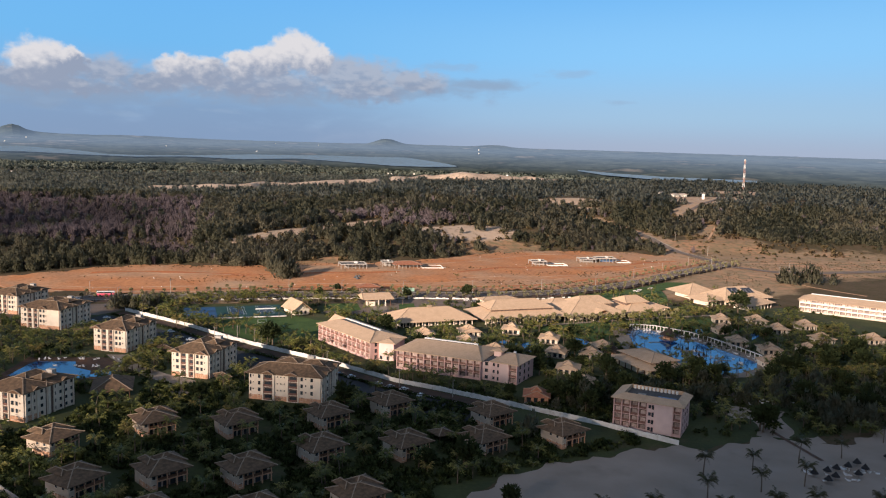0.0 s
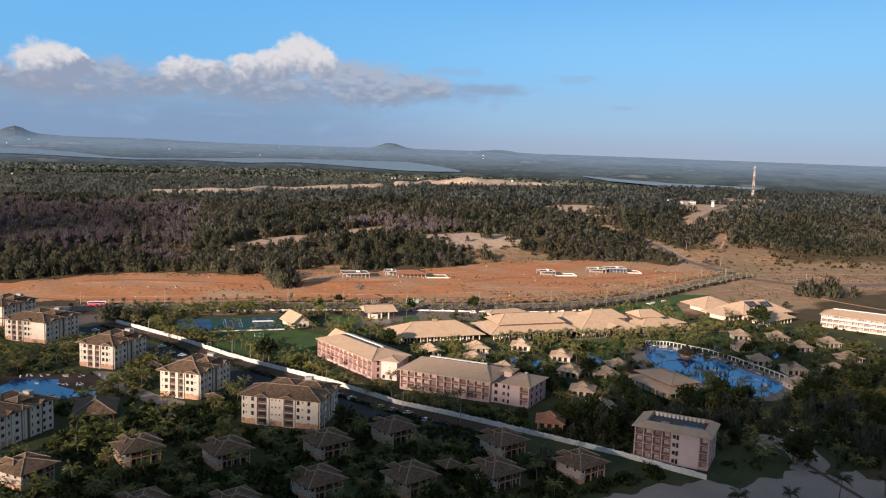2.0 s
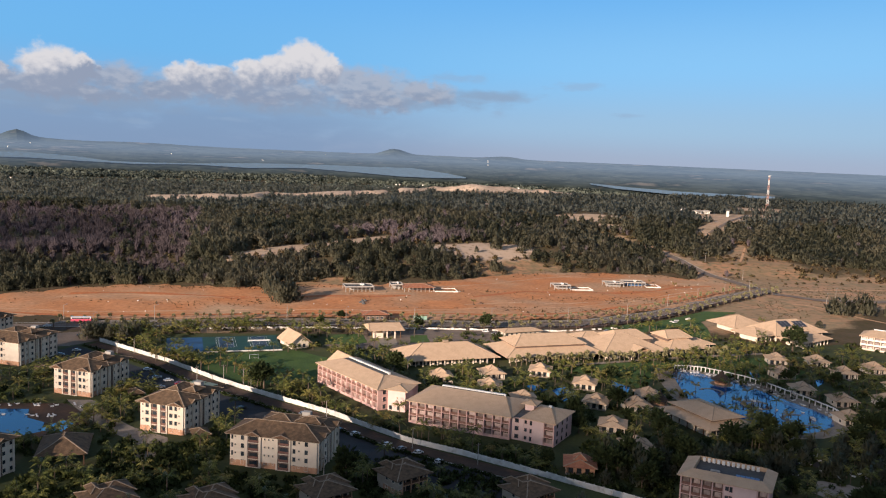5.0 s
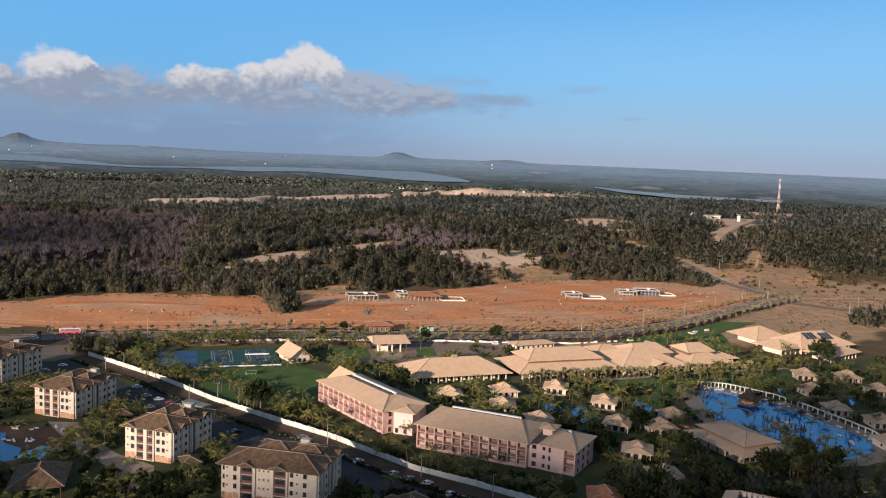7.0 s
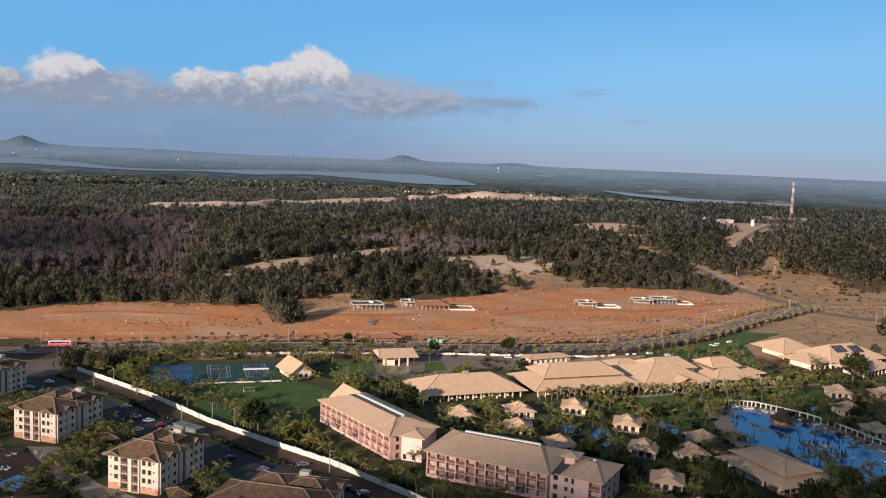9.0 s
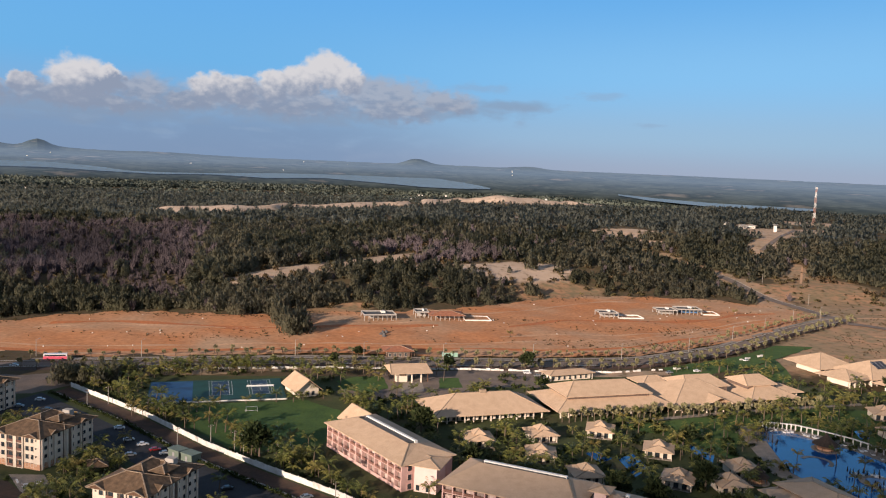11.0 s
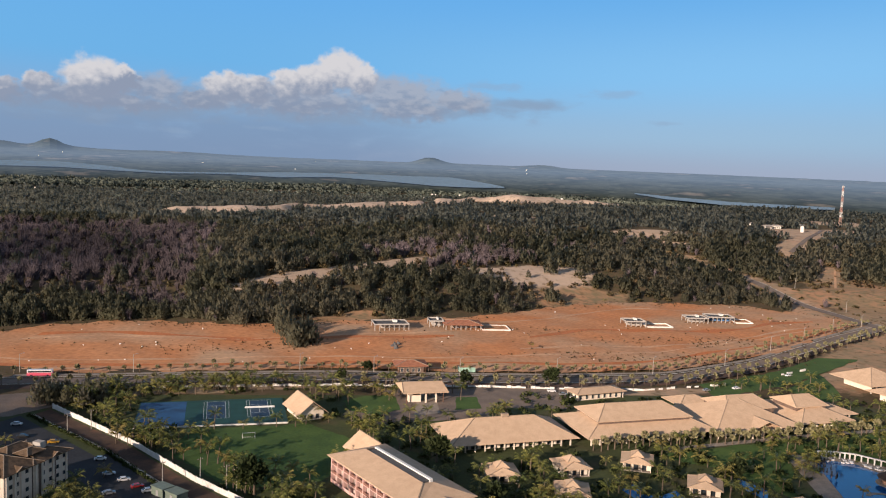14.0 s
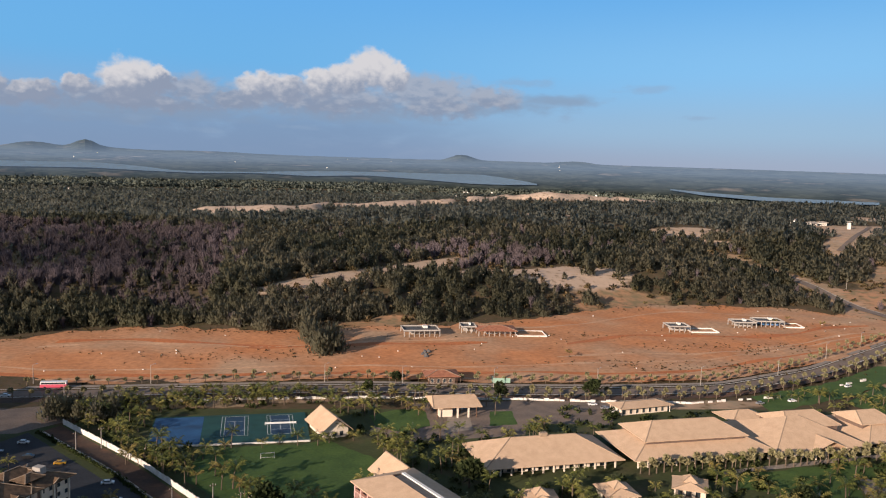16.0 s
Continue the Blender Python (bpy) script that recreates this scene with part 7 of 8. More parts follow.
for k in range(9):
    a = rs.choice((rs.uniform(-35, -31), rs.uniform(-13, -6), rs.uniform(9, 12), rs.uniform(-40, 36)))
    dd = rs.choice((rs.uniform(2900, 3500), rs.uniform(3700, 4150)))
    hx, hy, z0 = far_place(a, dd, far_height(a, dd))
    w = rs.choice((3.0, 3.5, 4.0, 6.0))
    sow_houses.box(hx, hy, z0 - 3, hx + w, hy + 4, z0 + rs.uniform(1.8, 3.0))
tagged(new("far_houses", sow_houses.data("far_houses", M["wall_white"])), "scattered pale far houses among scrub", "houses", kind="stuff")


def frond(r, length, droop, rise, n=9, wide=1.0):
    """One feathered frond along +x as leaflet blades."""
    v, f = [], []
    for k in range(n):
        t = (k + 0.4) / n
        px, pz = length * (t * (1 - 0.18 * t)), rise * math.sin(t * 1.9) - droop * t * t * length * 0.5
        w = wide * (0.35 + 1.0 * math.sin(math.pi * min(1, t * 0.9 + 0.12)))
        for s in (-1, 1):
            i = len(v)
            v += [(px, 0, pz), (px + 0.62 * length / n, 0, pz + 0.02), (px + 0.95 * length / n, s * w, pz - w * 0.85), (px + 0.55 * length / n, s * w * 0.95, pz - w * 0.80)]
            f.append((i, i + 1, i + 2, i + 3) if s > 0 else (i + 3, i + 2, i + 1, i))
    return v, f


def palm_crown(seed, count=15, length=3.0, h=0.0, n=9):
    r = random.Random(seed)
    m = Mesh()
    for k in range(count):
        a = 6.283 * k / count + r.uniform(-.2, .2)
        up = r.uniform(-0.15, 1.35)
        v, f = frond(r, length * r.uniform(.9, 1.15), 0.50 + 0.50 * (1 - up), 0.35 + 1.7 * max(0, up), n, 0.44)
        c, s = math.cos(a), math.sin(a)
        i = len(m.v)
        m.v += [(x * c - y * s, x * s + y * c, z + h) for x, y, z in v]
        m.f += [tuple(i + q for q in face) for face in f]
    return m


def palm_trunk(h, bend, r0=0.19):
    m = Mesh()
    n, seg = 7, 5
    for k in range(seg + 1):
        t = k / seg
        cx = bend * t * t
        rr = r0 * (1.25 - 0.55 * t)
        m.v += [(cx + rr * math.cos(6.283 * j / n), rr * math.sin(6.283 * j / n), h * t) for j in range(n)]
    for k in range(seg):
        for j in range(n):
            m.f.append((k * n + j, k * n + (j + 1) % n, (k + 1) * n + (j + 1) % n, (k + 1) * n + j))
    return m


def palm(kind, h, bend, leaf, label, group, seed, length=3.0, count=15):
    g = thing(kind, Matrix.Identity(4), label, "palm tree", group)
    part("trunk", palm_trunk(h, bend), "bark", g)
    c = palm_crown(seed, count, length, h)
    c.v = [(x + bend, y, z) for x, y, z in c.v]
    part("crown", c, leaf, g)
    return g


PALMS = [palm("coconut_palm", 5.2, 0.5, "palm_leaf", "coconut palm with feathery green crown", "coconut palms", 1, 3.6, 19),
         palm("coconut_palm", 4.0, 0.3, "palm_leaf_dry", "coconut palm with yellowed fronds", "coconut palms", 2, 3.4, 18),
         palm("coconut_palm", 6.8, 0.9, "palm_leaf", "tall leaning coconut palm", "coconut palms", 3, 3.5, 18),
         palm("coconut_palm", 2.8, 0.2, "palm_leaf_dry", "short coconut palm with yellow green fronds", "coconut palms", 4, 3.3, 18)]
BEACH_PALMS = [palm("coconut_palm", 7.4, 0.7, "palm_leaf_shore", "tall coconut palm with a dense dark crown on the beach", "beach palms", 11, 3.5, 27),
               palm("coconut_palm", 6.4, -0.4, "palm_leaf_shore", "coconut palm with a dense dark crown on the beach", "beach palms", 12, 3.4, 27)]
FANS = []
for k in range(2):
    g = thing("fan_palm", Matrix.Identity(4), "short fan palm with round grey green crown", "palm tree", "avenue fan palms")
    part("trunk", palm_trunk(2.6 + k, 0.1, 0.22), "bark", g)
    m2 = Mesh()
    v, f = tufts(90, ellipsoid(1.7, 1.5, 3.6 + k, lumps=1, seed=k, shell=0.7), 1.0, 130 + k, 0.1, 0.55)
    m2.v, m2.f = [tuple(p) for p in v], f
    part("crown", m2, "fan_leaf", g)
    FANS.append(g)
used = set()


def plant(pool, k, x, y, z, s):
    m = on_plan(x, y, z, 0, 0, rs.uniform(0, 360)) @ Matrix.Scale(s, 4)
    src = pool[k % len(pool)]
    if src.name in used:
        ob = copy_thing(src, m)
        ob.matrix_basis = m
        return ob
    used.add(src.name)
    src.matrix_basis = m
    return src


# footprints that stay clear of planting: centre, half sizes, turn
FOOT = [(-86, 281, 16, 17, -12), (-137, 314, 16, 17, -16), (-36, 252, 21, 15, -12), (-190, 350, 18, 18, -9), (-138, 236, 17, 17, -15), (-223, 374, 17, 17, -9),
        (-12, 309, 26, 15, -47.8), (33, 279, 25, 13, -21), (68, 263, 13, 12, -33), (117, 217, 16, 9, -24.5), (324, 360, 36, 11, -32), (40, 358, 28, 16, 9.5), (92, 371, 33, 17, 16),
        (142, 381, 25, 20, 13), (178, 387, 20, 16, 14), (240, 426, 18, 13, 4), (262, 411, 23, 19, -35), (282, 390, 13, 12, -33), (-90, 382, 37, 17, 11), (0, 395, 14, 10, 10),
        (141, 281, 16, 15, 19), (-55, 384, 10, 11, -30), (-20, 343, 9, 9, -38), (-62, 344, 33, 17, 20), (-113, 250, 10, 9, 8), (90, 406, 15, 6, 15), (-5, 437, 10, 7, 6), (128, 355, 12, 5, 13)]
FOOT += [(vx + 6.3 * math.cos(radians(va)) - 5 * math.sin(radians(va)), vy + 6.3 * math.sin(radians(va)) + 5 * math.cos(radians(va)), 9.5, 8, va) for vx, vy, va in VILLAS]
FOOT += [(cx + 5.5, cy + 4.5, 6.6, 5.6, 0) for cx, cy, ca, _ in COTTAGES]
POOLS = [(181, 305, 40, 20, -52), (-150, 278, 24, 16, 0)]


def blocked(x, y, extra=0.0, pools=True):
    for cx, cy, a, b, turn in FOOT + (POOLS if pools else []):
        c, s = math.cos(radians(turn)), math.sin(radians(turn))
        u, v = (x - cx) * c + (y - cy) * s, -(x - cx) * s + (y - cy) * c
        if abs(u) < a + extra and abs(v) < b + extra:
            return True
    wy = float(np.interp(x, [p[0] for p in WALL], [p[1] for p in WALL]))
    if -175 < x < 100 and -14 - extra < y - wy < 2.0 + extra:
        return True
    return False


def on_asphalt(x, y):
    wy = float(np.interp(x, [p[0] for p in WALL], [p[1] for p in WALL]))
    return -180 < x < 20 and wy - 34 < y < wy - 10 and not (x > -8 and y < 250)


def lane_y(x):
    return float(np.interp(x, [p[0] for p in AVENUE], [p[1] for p in AVENUE]))


# palms: gardens, beach, avenue
count = 0
tries = 0
while count < 190 and tries < 6000:
    tries += 1
    zone = rs.random()
    if zone < 0.42:
        px, py = rs.uniform(-220, 60), rs.uniform(165, 375)
        if py > float(np.interp(px, [p[0] for p in WALL], [p[1] for p in WALL])) - 12 and rs.random() < 0.6:
            continue
    elif zone < 0.86:
        px, py = rs.uniform(20, 300), rs.uniform(262, 380)
    else:
        px, py = rs.uniform(-150, 20), rs.uniform(300, 410)
    if blocked(px, py, 1.0) or on_asphalt(px, py) and rs.random() < 0.85 or py > lane_y(px) - 9 or (px > 20 and py < 150 + 0.45 * px - 0):
        continue
    plant(PALMS, rs.randrange(4), px, py, 0.0, rs.uniform(0.8, 1.15))
    count += 1
for k in range(24):
    t = k / 23
    plant(PALMS, rs.randrange(4), -122 + 62 * t + rs.uniform(-1.5, 1.5), 346 - 26 * t + rs.uniform(2, 14), 0, rs.uniform(0.85, 1.2))
for k in range(46):
    t = k / 45
    bx = -128 + 116 * t
    if -62 < bx < -40:
        continue
    plant(PALMS, rs.randrange(4), bx + rs.uniform(-1.5, 1.5), lane_y(bx) - 20 + rs.uniform(-5, 7) + (4 if bx < -60 else 0), 0, rs.uniform(0.7, 1.05))
for px, py in ((-36, 306), (-28, 298), (-20, 288), (-12, 282), (-4, 274), (8, 268), (18, 264), (30, 258), (42, 253), (-44, 312), (-52, 318), (-60, 314), (0, 278), (24, 262)):
    plant(PALMS, rs.randrange(4), px + rs.uniform(-1, 1), py + rs.uniform(-1, 1), 0, rs.uniform(0.8, 1.1))
for px, py in ((89.1, 156.6), (110.5, 164), (117.5, 179), (110, 153.9), (137.5, 181.5), (132.4, 168.8), (126.4, 153.3), (150, 171.5), (141.2, 154.6), (158.5, 186), (178, 189), (161, 153.1), (72, 155.4), (205, 200), (186, 166), (174, 160), (196, 172), (214, 184)):
    plant(BEACH_PALMS, rs.randrange(2), px, py, 0.05, rs.uniform(0.95, 1.2))
for k in range(150):
    t = k / 149
    ax = -205 + 555 * t
    ay = lane_y(ax)
    side = (9.8, -7.4)[k % 2]
    sl = (lane_y(ax + 4) - lane_y(ax - 4)) / 8
    nn = math.hypot(1, sl)
    plant(FANS, k, ax - side * sl / nn + rs.uniform(-.6, .6), ay + side / nn + rs.uniform(-.4, .4), gz(ax, ay + side), rs.uniform(0.7, 1.0))
for k in range(44):
    t = k / 43
    hx = 70 + 134 * t
    hy = (500.5 + (hx - 68) * 0.283 - (0 if hx < 128 else 3.5) - 0.029 * hx) / DEPTH
    plant(FANS, k, hx, hy + rs.uniform(-0.8, 0.8), 0, rs.uniform(0.95, 1.2))


for px, py in ((146.3, 310.3), (150.9, 308.6), (158.8, 318.3), (153.1, 341), (148.4, 337.6), (169, 300), (172, 295), (169.7, 285.2), (180.9, 310), (184.4, 283.7), (187, 296.3), (173, 315), (198.8, 323), (174.3, 269), (179.3, 268), (185.6, 268), (191.4, 270), (204, 270), (218, 286), (217, 318), (222, 303), (204, 341), (211, 347), (181, 363), (197, 359), (207, 360), (216, 348), (164, 281), (158, 290), (210, 276)):
    plant(PALMS, rs.randrange(4), px, py, 0.1, rs.uniform(0.8, 1.05))


# leafy trees
def tree(kind, label, group, k, h=4.0, leaf="leaf"):
    g = thing(kind, Matrix.Identity(4), label, "tree", group)
    t = Mesh()
    t.tube(0, 0, -0.2, h, 0.32, 0.18, 7)
    for j in range(4):
        a = j * 1.6 + 0.4
        t.beam((0, 0, h * 0.7), (1.6 * math.cos(a), 1.6 * math.sin(a), h * 1.25), 0.16, 0.16)
    part("trunk", t, "bark", g)
    m2 = Mesh()
    v, f = CROWNS[k]
    m2.v, m2.f = [tuple(p) for p in v], f
    part("crown", m2, leaf, g)
    return g


TREES = [tree("leafy_tree", "dark leafy garden tree with dense crown", "garden trees", k) for k in range(4)]
count = tries = 0
while count < 120 and tries < 5000:
    tries += 1
    zone = rs.random()
    if zone < 0.5:
        px, py = rs.uniform(60, 330), rs.uniform(205, 300)
        if py < 203 + 0.02 * px:
            continue
    elif zone < 0.8:
        px, py = rs.uniform(-10, 260), rs.uniform(240, 345)
    else:
        px, py = rs.uniform(-240, 60), rs.uniform(160, 330)
    if blocked(px, py, 2.5) or on_asphalt(px, py) or (px < 95 and py < 205 and zone < 0.5):
        continue
    plant(TREES, rs.randrange(4), px, py, 0, rs.uniform(0.75, 1.5))
    count += 1
lone = [(-57, 315, 1.5), (256, 384.0, 2.0), (22, 418, 1.0), (-42, 418, 0.9), (66, 420, 1.3), (-30, 432, 0.8)]
for px, py, s in lone:
    plant(TREES, rs.randrange(4), px, py, gz(px, py), s)
for px, py, s in ((67, 478, 0.75), (262, 556, 0.8), (245, 570, 0.6), (228, 556, 0.8), (150, 600, 0.7)):
    plant(PALMS, 1, px, py, gz(px, py), s)
cas = [(-76 + dx, 470 + dy, 1.0, sc, 0.6) for dx, dy, sc in ((0, 0, 1.4), (5, 2, 1.5), (9, 4, 1.1), (-4, 5, 1.2), (2, -3, 0.9), (-9, 16, 1.25), (-6, 12, 1.1), (-13, 22, 1.15), (4, 8, 1.3), (-18, 34, 1.1), (-12, 30, 1.0), (-20, 42, 1.1), (-8, 24, 1.1))]
cas += [(px, py, gz(px, py) - 0.2, s, 0.5) for px, py, s in ((356, 480, 1.25), (361, 477, 1.4), (358, 484, 1.1), (379, 480, 1.35), (384, 478, 1.2), (376, 484, 1.0), (400, 478, 0.9), (301, 601, 1.0), (304, 603, 0.8), (316, 442, 0.6), (112, 643, 1.35), (116, 646, 1.0), (41, 608, 1.1), (142, 650, 1.0), (148, 653, 0.9), (104, 593, 1.15), (108, 595, 0.9), (101, 596, 0.8), (90, 626, 0.5), (295, 609, 0.95), (298, 613, 0.8), (310, 632, 0.6), (236, 830, 1.2), (265, 828, 0.8), (330, 850, 0.9), (345, 845, 0.8), (300, 862, 0.5), (285, 850, 0.4), (318, 838, 0.45), (352, 880, 0.6), (262, 870, 0.5), (278, 815, 0.7), (290, 812, 0.6))]
for k in range(30):
    cas.append((-160 + nr.uniform(-15, 15), 388 + nr.uniform(-9, 9), 0, nr.uniform(0.45, 0.85), nr.uniform(0, 1)))
for k in range(330):
    px, py = nr.uniform(60, 420), nr.uniform(208, 258)
    if not blocked(px, py, 2.5) and not (92 < px < 150 and py < 222) and not (148 < px < 184 and py < 236):
        cas.append((px, py, 0, nr.uniform(0.5, 0.85), nr.uniform(0, .5)))
sow("casuarina_grove", PINES, cas, "pine_leaf", "dark feathery trees around the hotel garden", "trees", 7)
shr = []
for k in range(10500):
    px, py = (nr.uniform(-330, 330), nr.uniform(150, 408)) if k < 5500 else (nr.uniform(-140, 105), nr.uniform(150, 262))
    if py > lane_y(px) - 12 or blocked(px, py, 0.3) or on_asphalt(px, py):
        continue
    if px > 20 and py < 172 + 0.32 * px - 4 and py < 206:
        continue
    if (-100 < px < -24 and 322 < py < 368) or (-38 < px < 34 and 378 < py < 412) or (-215 < px < -160 and py > 362):
        continue
    shr.append((px, py, 0, nr.uniform(0.45, 1.25), nr.uniform(0, 1)))
lane_edge = shifted(WALL[:-3], 9.2)
for (ax, ay), (bx, by) in zip(lane_edge, lane_edge[1:]):
    n = int(math.hypot(bx - ax, (by - ay) * DEPTH) / 1.1)
    shr += [(ax + (bx - ax) * k / n, ay + (by - ay) * k / n, 0, nr.uniform(0.5, 0.75), 0.2) for k in range(n)]
sow("garden_shrubs", BUSHES, shr, "shrub", "dense green garden shrubs and hedges", "shrubs", 8)
tuft = []
for k in range(800):
    px = nr.uniform(-260, 330)
    a, b2 = np.interp(px, *FIELD_S), np.interp(px, *FIELD_N)
    f = nr.choice([nr.uniform(0.9, 1.05), nr.uniform(-0.1, 0.02), nr.uniform(0.3, 0.6)], p=[0.5, 0.25, 0.25])
    py = a + (b2 - a) * f
    tuft.append((px, py, gz(px, py), nr.uniform(0.12, 0.42) ** 1.0, nr.uniform(0, 1)))
for px, py, a, b, n in ((-128, 462, 20, 3, 60), (-90, 470, 14, 3, 40), (150, 478, 46, 4, 130), (120, 462, 50, 3, 120), (170, 500, 26, 5, 90), (205, 512, 22, 4, 70), (-150, 492, 60, 3, 90), (60, 520, 40, 4, 70)):
    for _ in range(n):
        qx, qy = px + nr.normal() * a, py + nr.normal() * b + 0.15 * a * math.sin(px)
        tuft.append((qx, qy, gz(qx, qy) - 0.1, nr.uniform(0.15, 0.42), nr.uniform(0, 1)))
sow("weeds", BUSHES, tuft, "scrub", "sparse dry weeds on bare earth", "weeds", 9)


# the palms past counting: crowns in one mesh, their trunks under it
def triangles(mesh, lift=0.0):
    f = []
    for q in mesh.f:
        f += [(q[0], q[j], q[j + 1]) for j in range(1, len(q) - 1)]
    return np.array(mesh.v) + np.array((0, 0, lift)), f


verge = list(range(150, 286, 9))
patch("grass", [(vx, lane_y(vx) - 13.5) for vx in verge] + [(vx, lane_y(vx) - 32) for vx in verge[::-1]], "lawn", "green verge between the drive and the halls", "lawn", 0.045)
GROVE = [(triangles(palm_crown(60 + k, 16, 3.6, h, 6)), triangles(palm_trunk(h, 0.0, 0.2))) for k, h in enumerate((2.6, 3.6, 4.4, 5.6, 1.8))]
grove = []
for n, x0, x1, y0, y1 in ((480, -235, 62, 160, 375), (300, 20, 305, 258, 385), (230, 118, 340, 206, 278), (90, -240, -100, 285, 368), (70, -125, -15, 300, 372), (40, -225, -120, 225, 330), (55, -150, -18, 392, 411), (26, -170, -120, 350, 400), (30, -165, -100, 235, 290), (36, 150, 285, 392, 440)):
    made = 0
    for _ in range(n * 14):
        px, py = nr.uniform(x0, x1), nr.uniform(y0, y1)
        if made >= n:
            break
        if blocked(px, py, 1.2, pools=True) or on_asphalt(px, py) or py > lane_y(px) - 10 or (px > 20 and py < 172 + 0.32 * px - 4 and py < 206):
            continue
        if (-96 < px < -28 and 322 < py < 366) and nr.uniform() < 0.95:
            continue
        if (-38 < px < 34 and 378 < py < 412) or (92 < px < 148 and py < 222) or (-215 < px < -160 and py > 362):
            continue
        made += 1
        grove.append((px, py, 0, nr.uniform(0.75, 1.15), nr.uniform(0, 1)))
for px, py in ((-40, 309), (-33, 303), (-26, 296), (-16, 287), (-8, 281), (4, 273), (14, 267), (26, 261), (36, 256), (46, 250), (54, 246)):
    grove.append((px + nr.uniform(-1, 1), py + nr.uniform(-1, 1), 0, nr.uniform(0.8, 1.1), 0.5))
gv = sow("palm_grove", [c for c, _ in GROVE], grove, "palm_leaf_mix", "dense green and yellowed garden palms", "palm trees", 21)
stems = sow("trunk", [t for _, t in GROVE], grove, "bark", "", "", 21)
stems.parent = gv
x, y = scatter(1700, 300, 560, 440, 575)
sel = ~near_road(x, y) & (np.abs(y - 525) > 8) & (y > np.interp(x, [300, 352], [540, 566]) - 90 + (x - 300) * 0.2) & (x > np.interp(y, [440, 490, 536, 566], [290, 300, 325, 352]))
sow("undergrowth", BUSHES, list(zip(x[sel], y[sel], ground_z(x, y)[sel], nr.uniform(0.15, 0.40, sel.sum()), tone_at(x, y)[sel])), "scrub", "dry grass tussocks on open ground", "scrub", 23)
FANTOPS = [tufts(70, ellipsoid(1.6, 1.5, 3.2 + k * 0.7, lumps=1, seed=k, shell=0.7), 1.0, 150 + k, 0.1, 0.55) for k in range(3)]
rows = []
for k in range(150):
    ax = -120 + 470 * k / 149 + nr.uniform(-0.8, 0.8)
    sl = (lane_y(ax + 4) - lane_y(ax - 4)) / 8
    side = (13.5, -11.5, -9.0)[k % 3]
    rows.append((ax - side * sl / math.hypot(1, sl), lane_y(ax) + side / math.hypot(1, sl), gz(ax, lane_y(ax) + side), nr.uniform(0.6, 0.95), nr.uniform(0, 1)))
fp = sow("fan_palm_row", FANTOPS, rows, "fan_leaf", "rows of short grey green fan palms", "palm trees", 25)
st = sow("trunk", [triangles(palm_trunk(3.4, 0.1, 0.2))], rows, "bark", "", "", 25)
st.parent = fp


# unseen clouds added up-sun of the shore to shade beach, gardens, woods and blocks
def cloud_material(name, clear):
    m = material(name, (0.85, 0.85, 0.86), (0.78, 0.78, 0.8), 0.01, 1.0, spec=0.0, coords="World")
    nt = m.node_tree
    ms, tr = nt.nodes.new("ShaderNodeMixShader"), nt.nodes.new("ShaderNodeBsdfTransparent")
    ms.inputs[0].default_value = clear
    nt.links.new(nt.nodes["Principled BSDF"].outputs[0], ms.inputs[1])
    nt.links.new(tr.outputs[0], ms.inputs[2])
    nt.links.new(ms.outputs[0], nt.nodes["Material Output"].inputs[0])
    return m


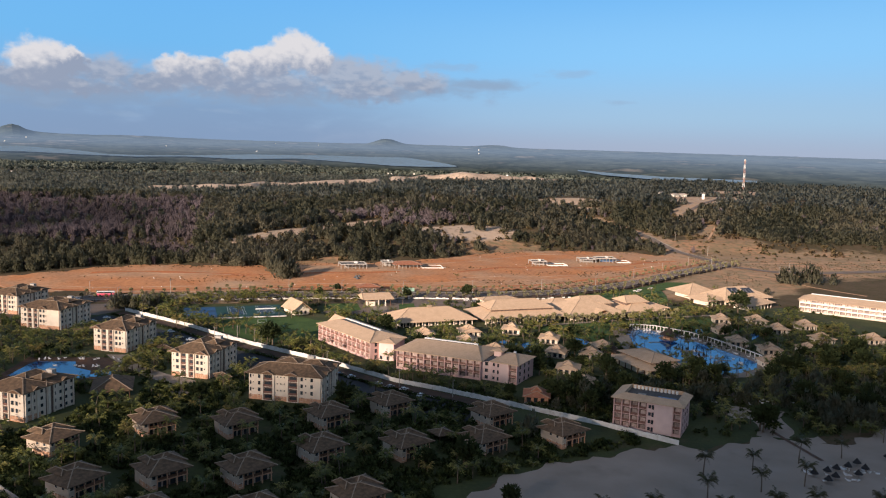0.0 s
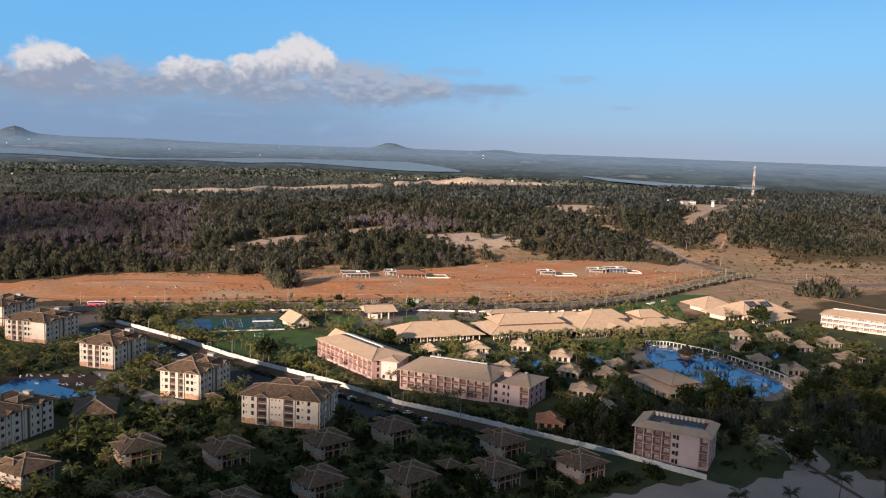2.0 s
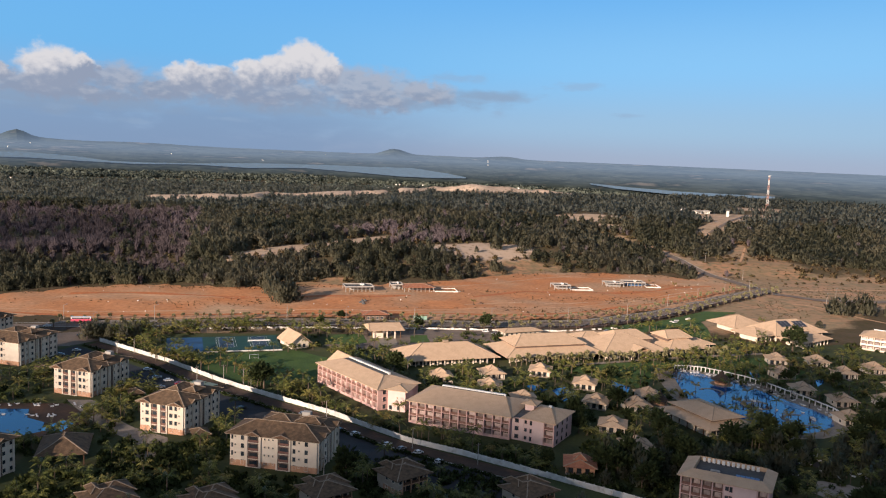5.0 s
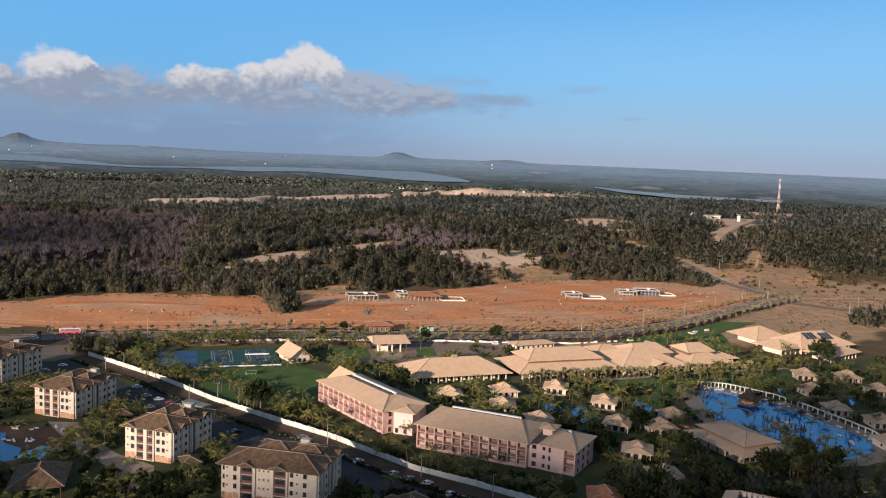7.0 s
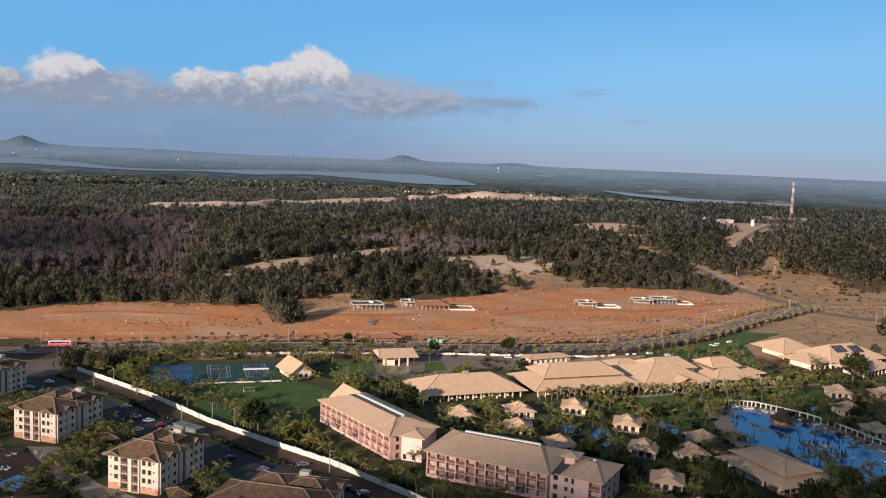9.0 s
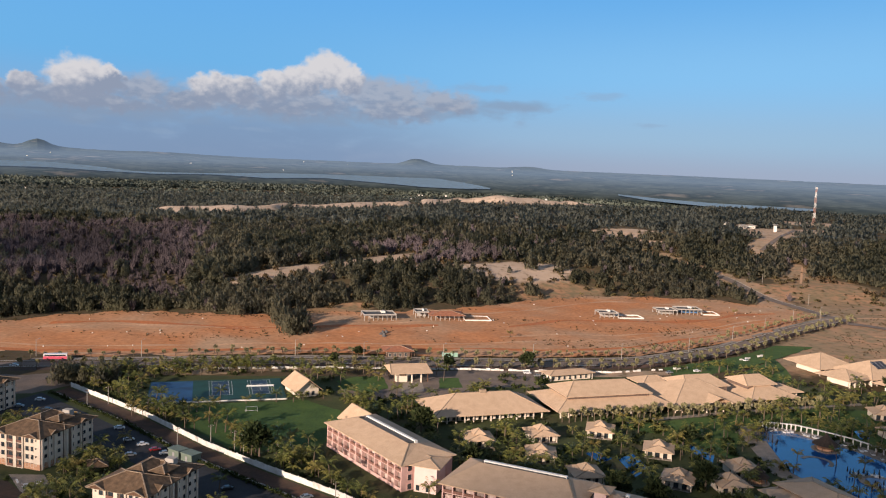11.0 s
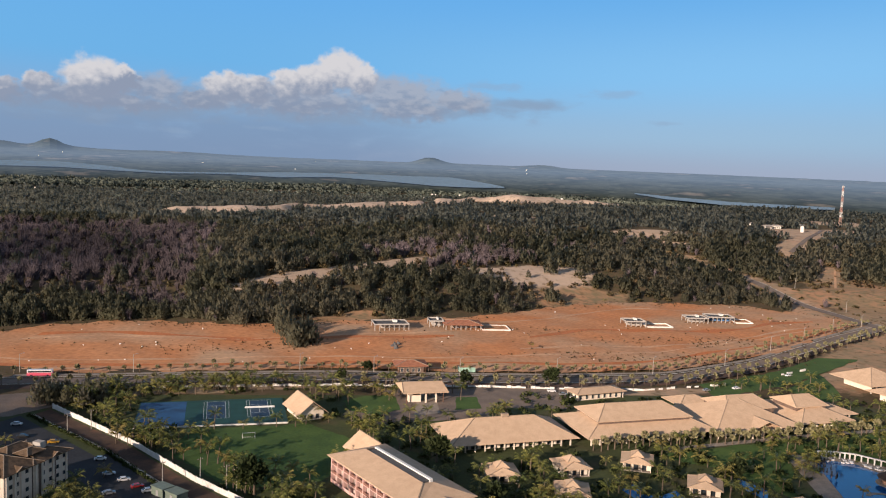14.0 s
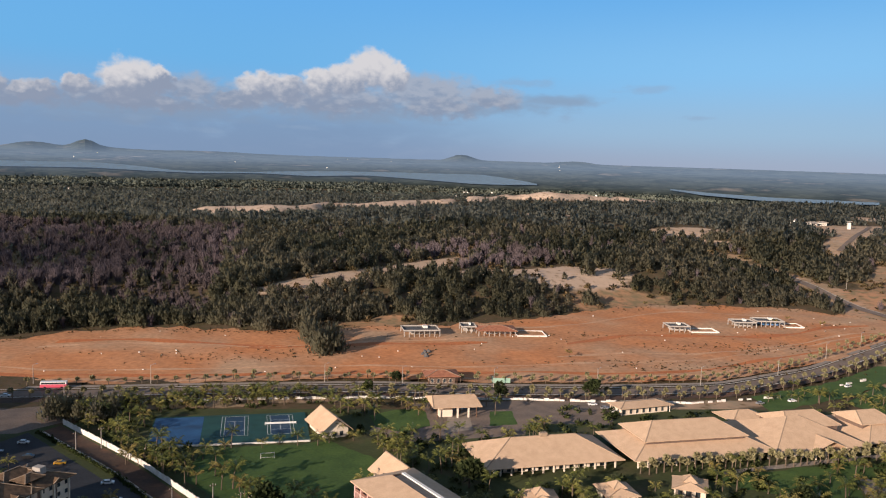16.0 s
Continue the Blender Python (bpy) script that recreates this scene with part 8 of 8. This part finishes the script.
def shade_cloud(lumps, height, clear, label, seed):
    cr = random.Random(seed)
    bm = bmesh.new()
    for sx, sy, r in lumps:
        t = (height + cr.uniform(-10, 10)) / -SUN_TO.z
        at = Matrix.Translation((sx - SUN_TO.x * t, float(plan_y(sx, sy)) - SUN_TO.y * t, -SUN_TO.z * t)) @ Matrix.Diagonal((r, r * DEPTH, r * 0.42, 1))
        bmesh.ops.create_icosphere(bm, subdivisions=3, radius=1.0, matrix=at)
    for v in bm.verts:
        v.co += Vector(noise.noise_vector(v.co * 0.03)) * 14
    me = bpy.data.meshes.new("cloud")
    bm.to_mesh(me)
    bm.free()
    me.materials.append(cloud_material("cloud", clear))
    for p in me.polygons:
        p.use_smooth = True
    tagged(new("cloud", me), label, "cloud", kind="structure")


SHADE = [(-60, 150, 46), (0, 165, 52), (60, 178, 56), (120, 190, 58), (180, 196, 56), (240, 200, 58), (300, 200, 62), (360, 205, 64), (60, 110, 70), (150, 115, 80), (240, 120, 80), (330, 120, 80), (-40, 90, 60), (420, 190, 80),
         (40, 215, 26), (-15, 200, 24), (-45, 195, 28), (10, 224, 22), (-80, 172, 34), (60, 234, 22), (150, 228, 36), (220, 230, 38), (290, 238, 40), (350, 242, 46), (-100, 150, 40), (-25, 196, 30), (18, 216, 28), (48, 230, 22), (25, 246, 20), (55, 247, 22), (-2, 236, 18), (-35, 222, 16), (-70, 196, 22)]
shade_cloud(SHADE, 850, 0.64, "unseen grey cloud bank added to shade the shore", 3)
shade_cloud([(40, 262, 24), (130, 288, 30), (180, 298, 34), (235, 302, 36), (290, 312, 38), (-25, 234, 18), (350, 312, 40), (60, 300, 20), (110, 314, 20), (160, 322, 18), (220, 330, 20), (20, 268, 20), (62, 254, 22), (130, 258, 20), (200, 276, 30), (160, 306, 24), (-45, 246, 20), (-24, 238, 18), (-62, 236, 16), (175, 322, 26), (220, 330, 30), (265, 340, 34), (150, 325, 18), (240, 352, 24)], 900, 0.79, "unseen thin cloud edge added for half shade", 4)
shade_cloud([(-400, 560, 110), (-330, 640, 110), (-430, 700, 130), (-255, 590, 60), (-300, 760, 110), (-220, 680, 70)], 900, 0.86, "unseen thin cloud added to dim the woods", 6)
shade_cloud([(-250, 340, 60), (-190, 300, 55), (-150, 250, 45), (-100, 270, 45), (-60, 250, 34), (-215, 260, 60), (-120, 320, 40), (-30, 262, 26), (-165, 215, 40), (-205, 355, 40)], 880, 0.89, "unseen thin cloud added to dim the apartment blocks", 9)
shade_cloud([(30, 268, 20), (62, 258, 22), (6, 262, 14), (42, 250, 20), (78, 268, 18)], 875, 0.76, "unseen cloud scrap added to dim the hotel wing", 7)
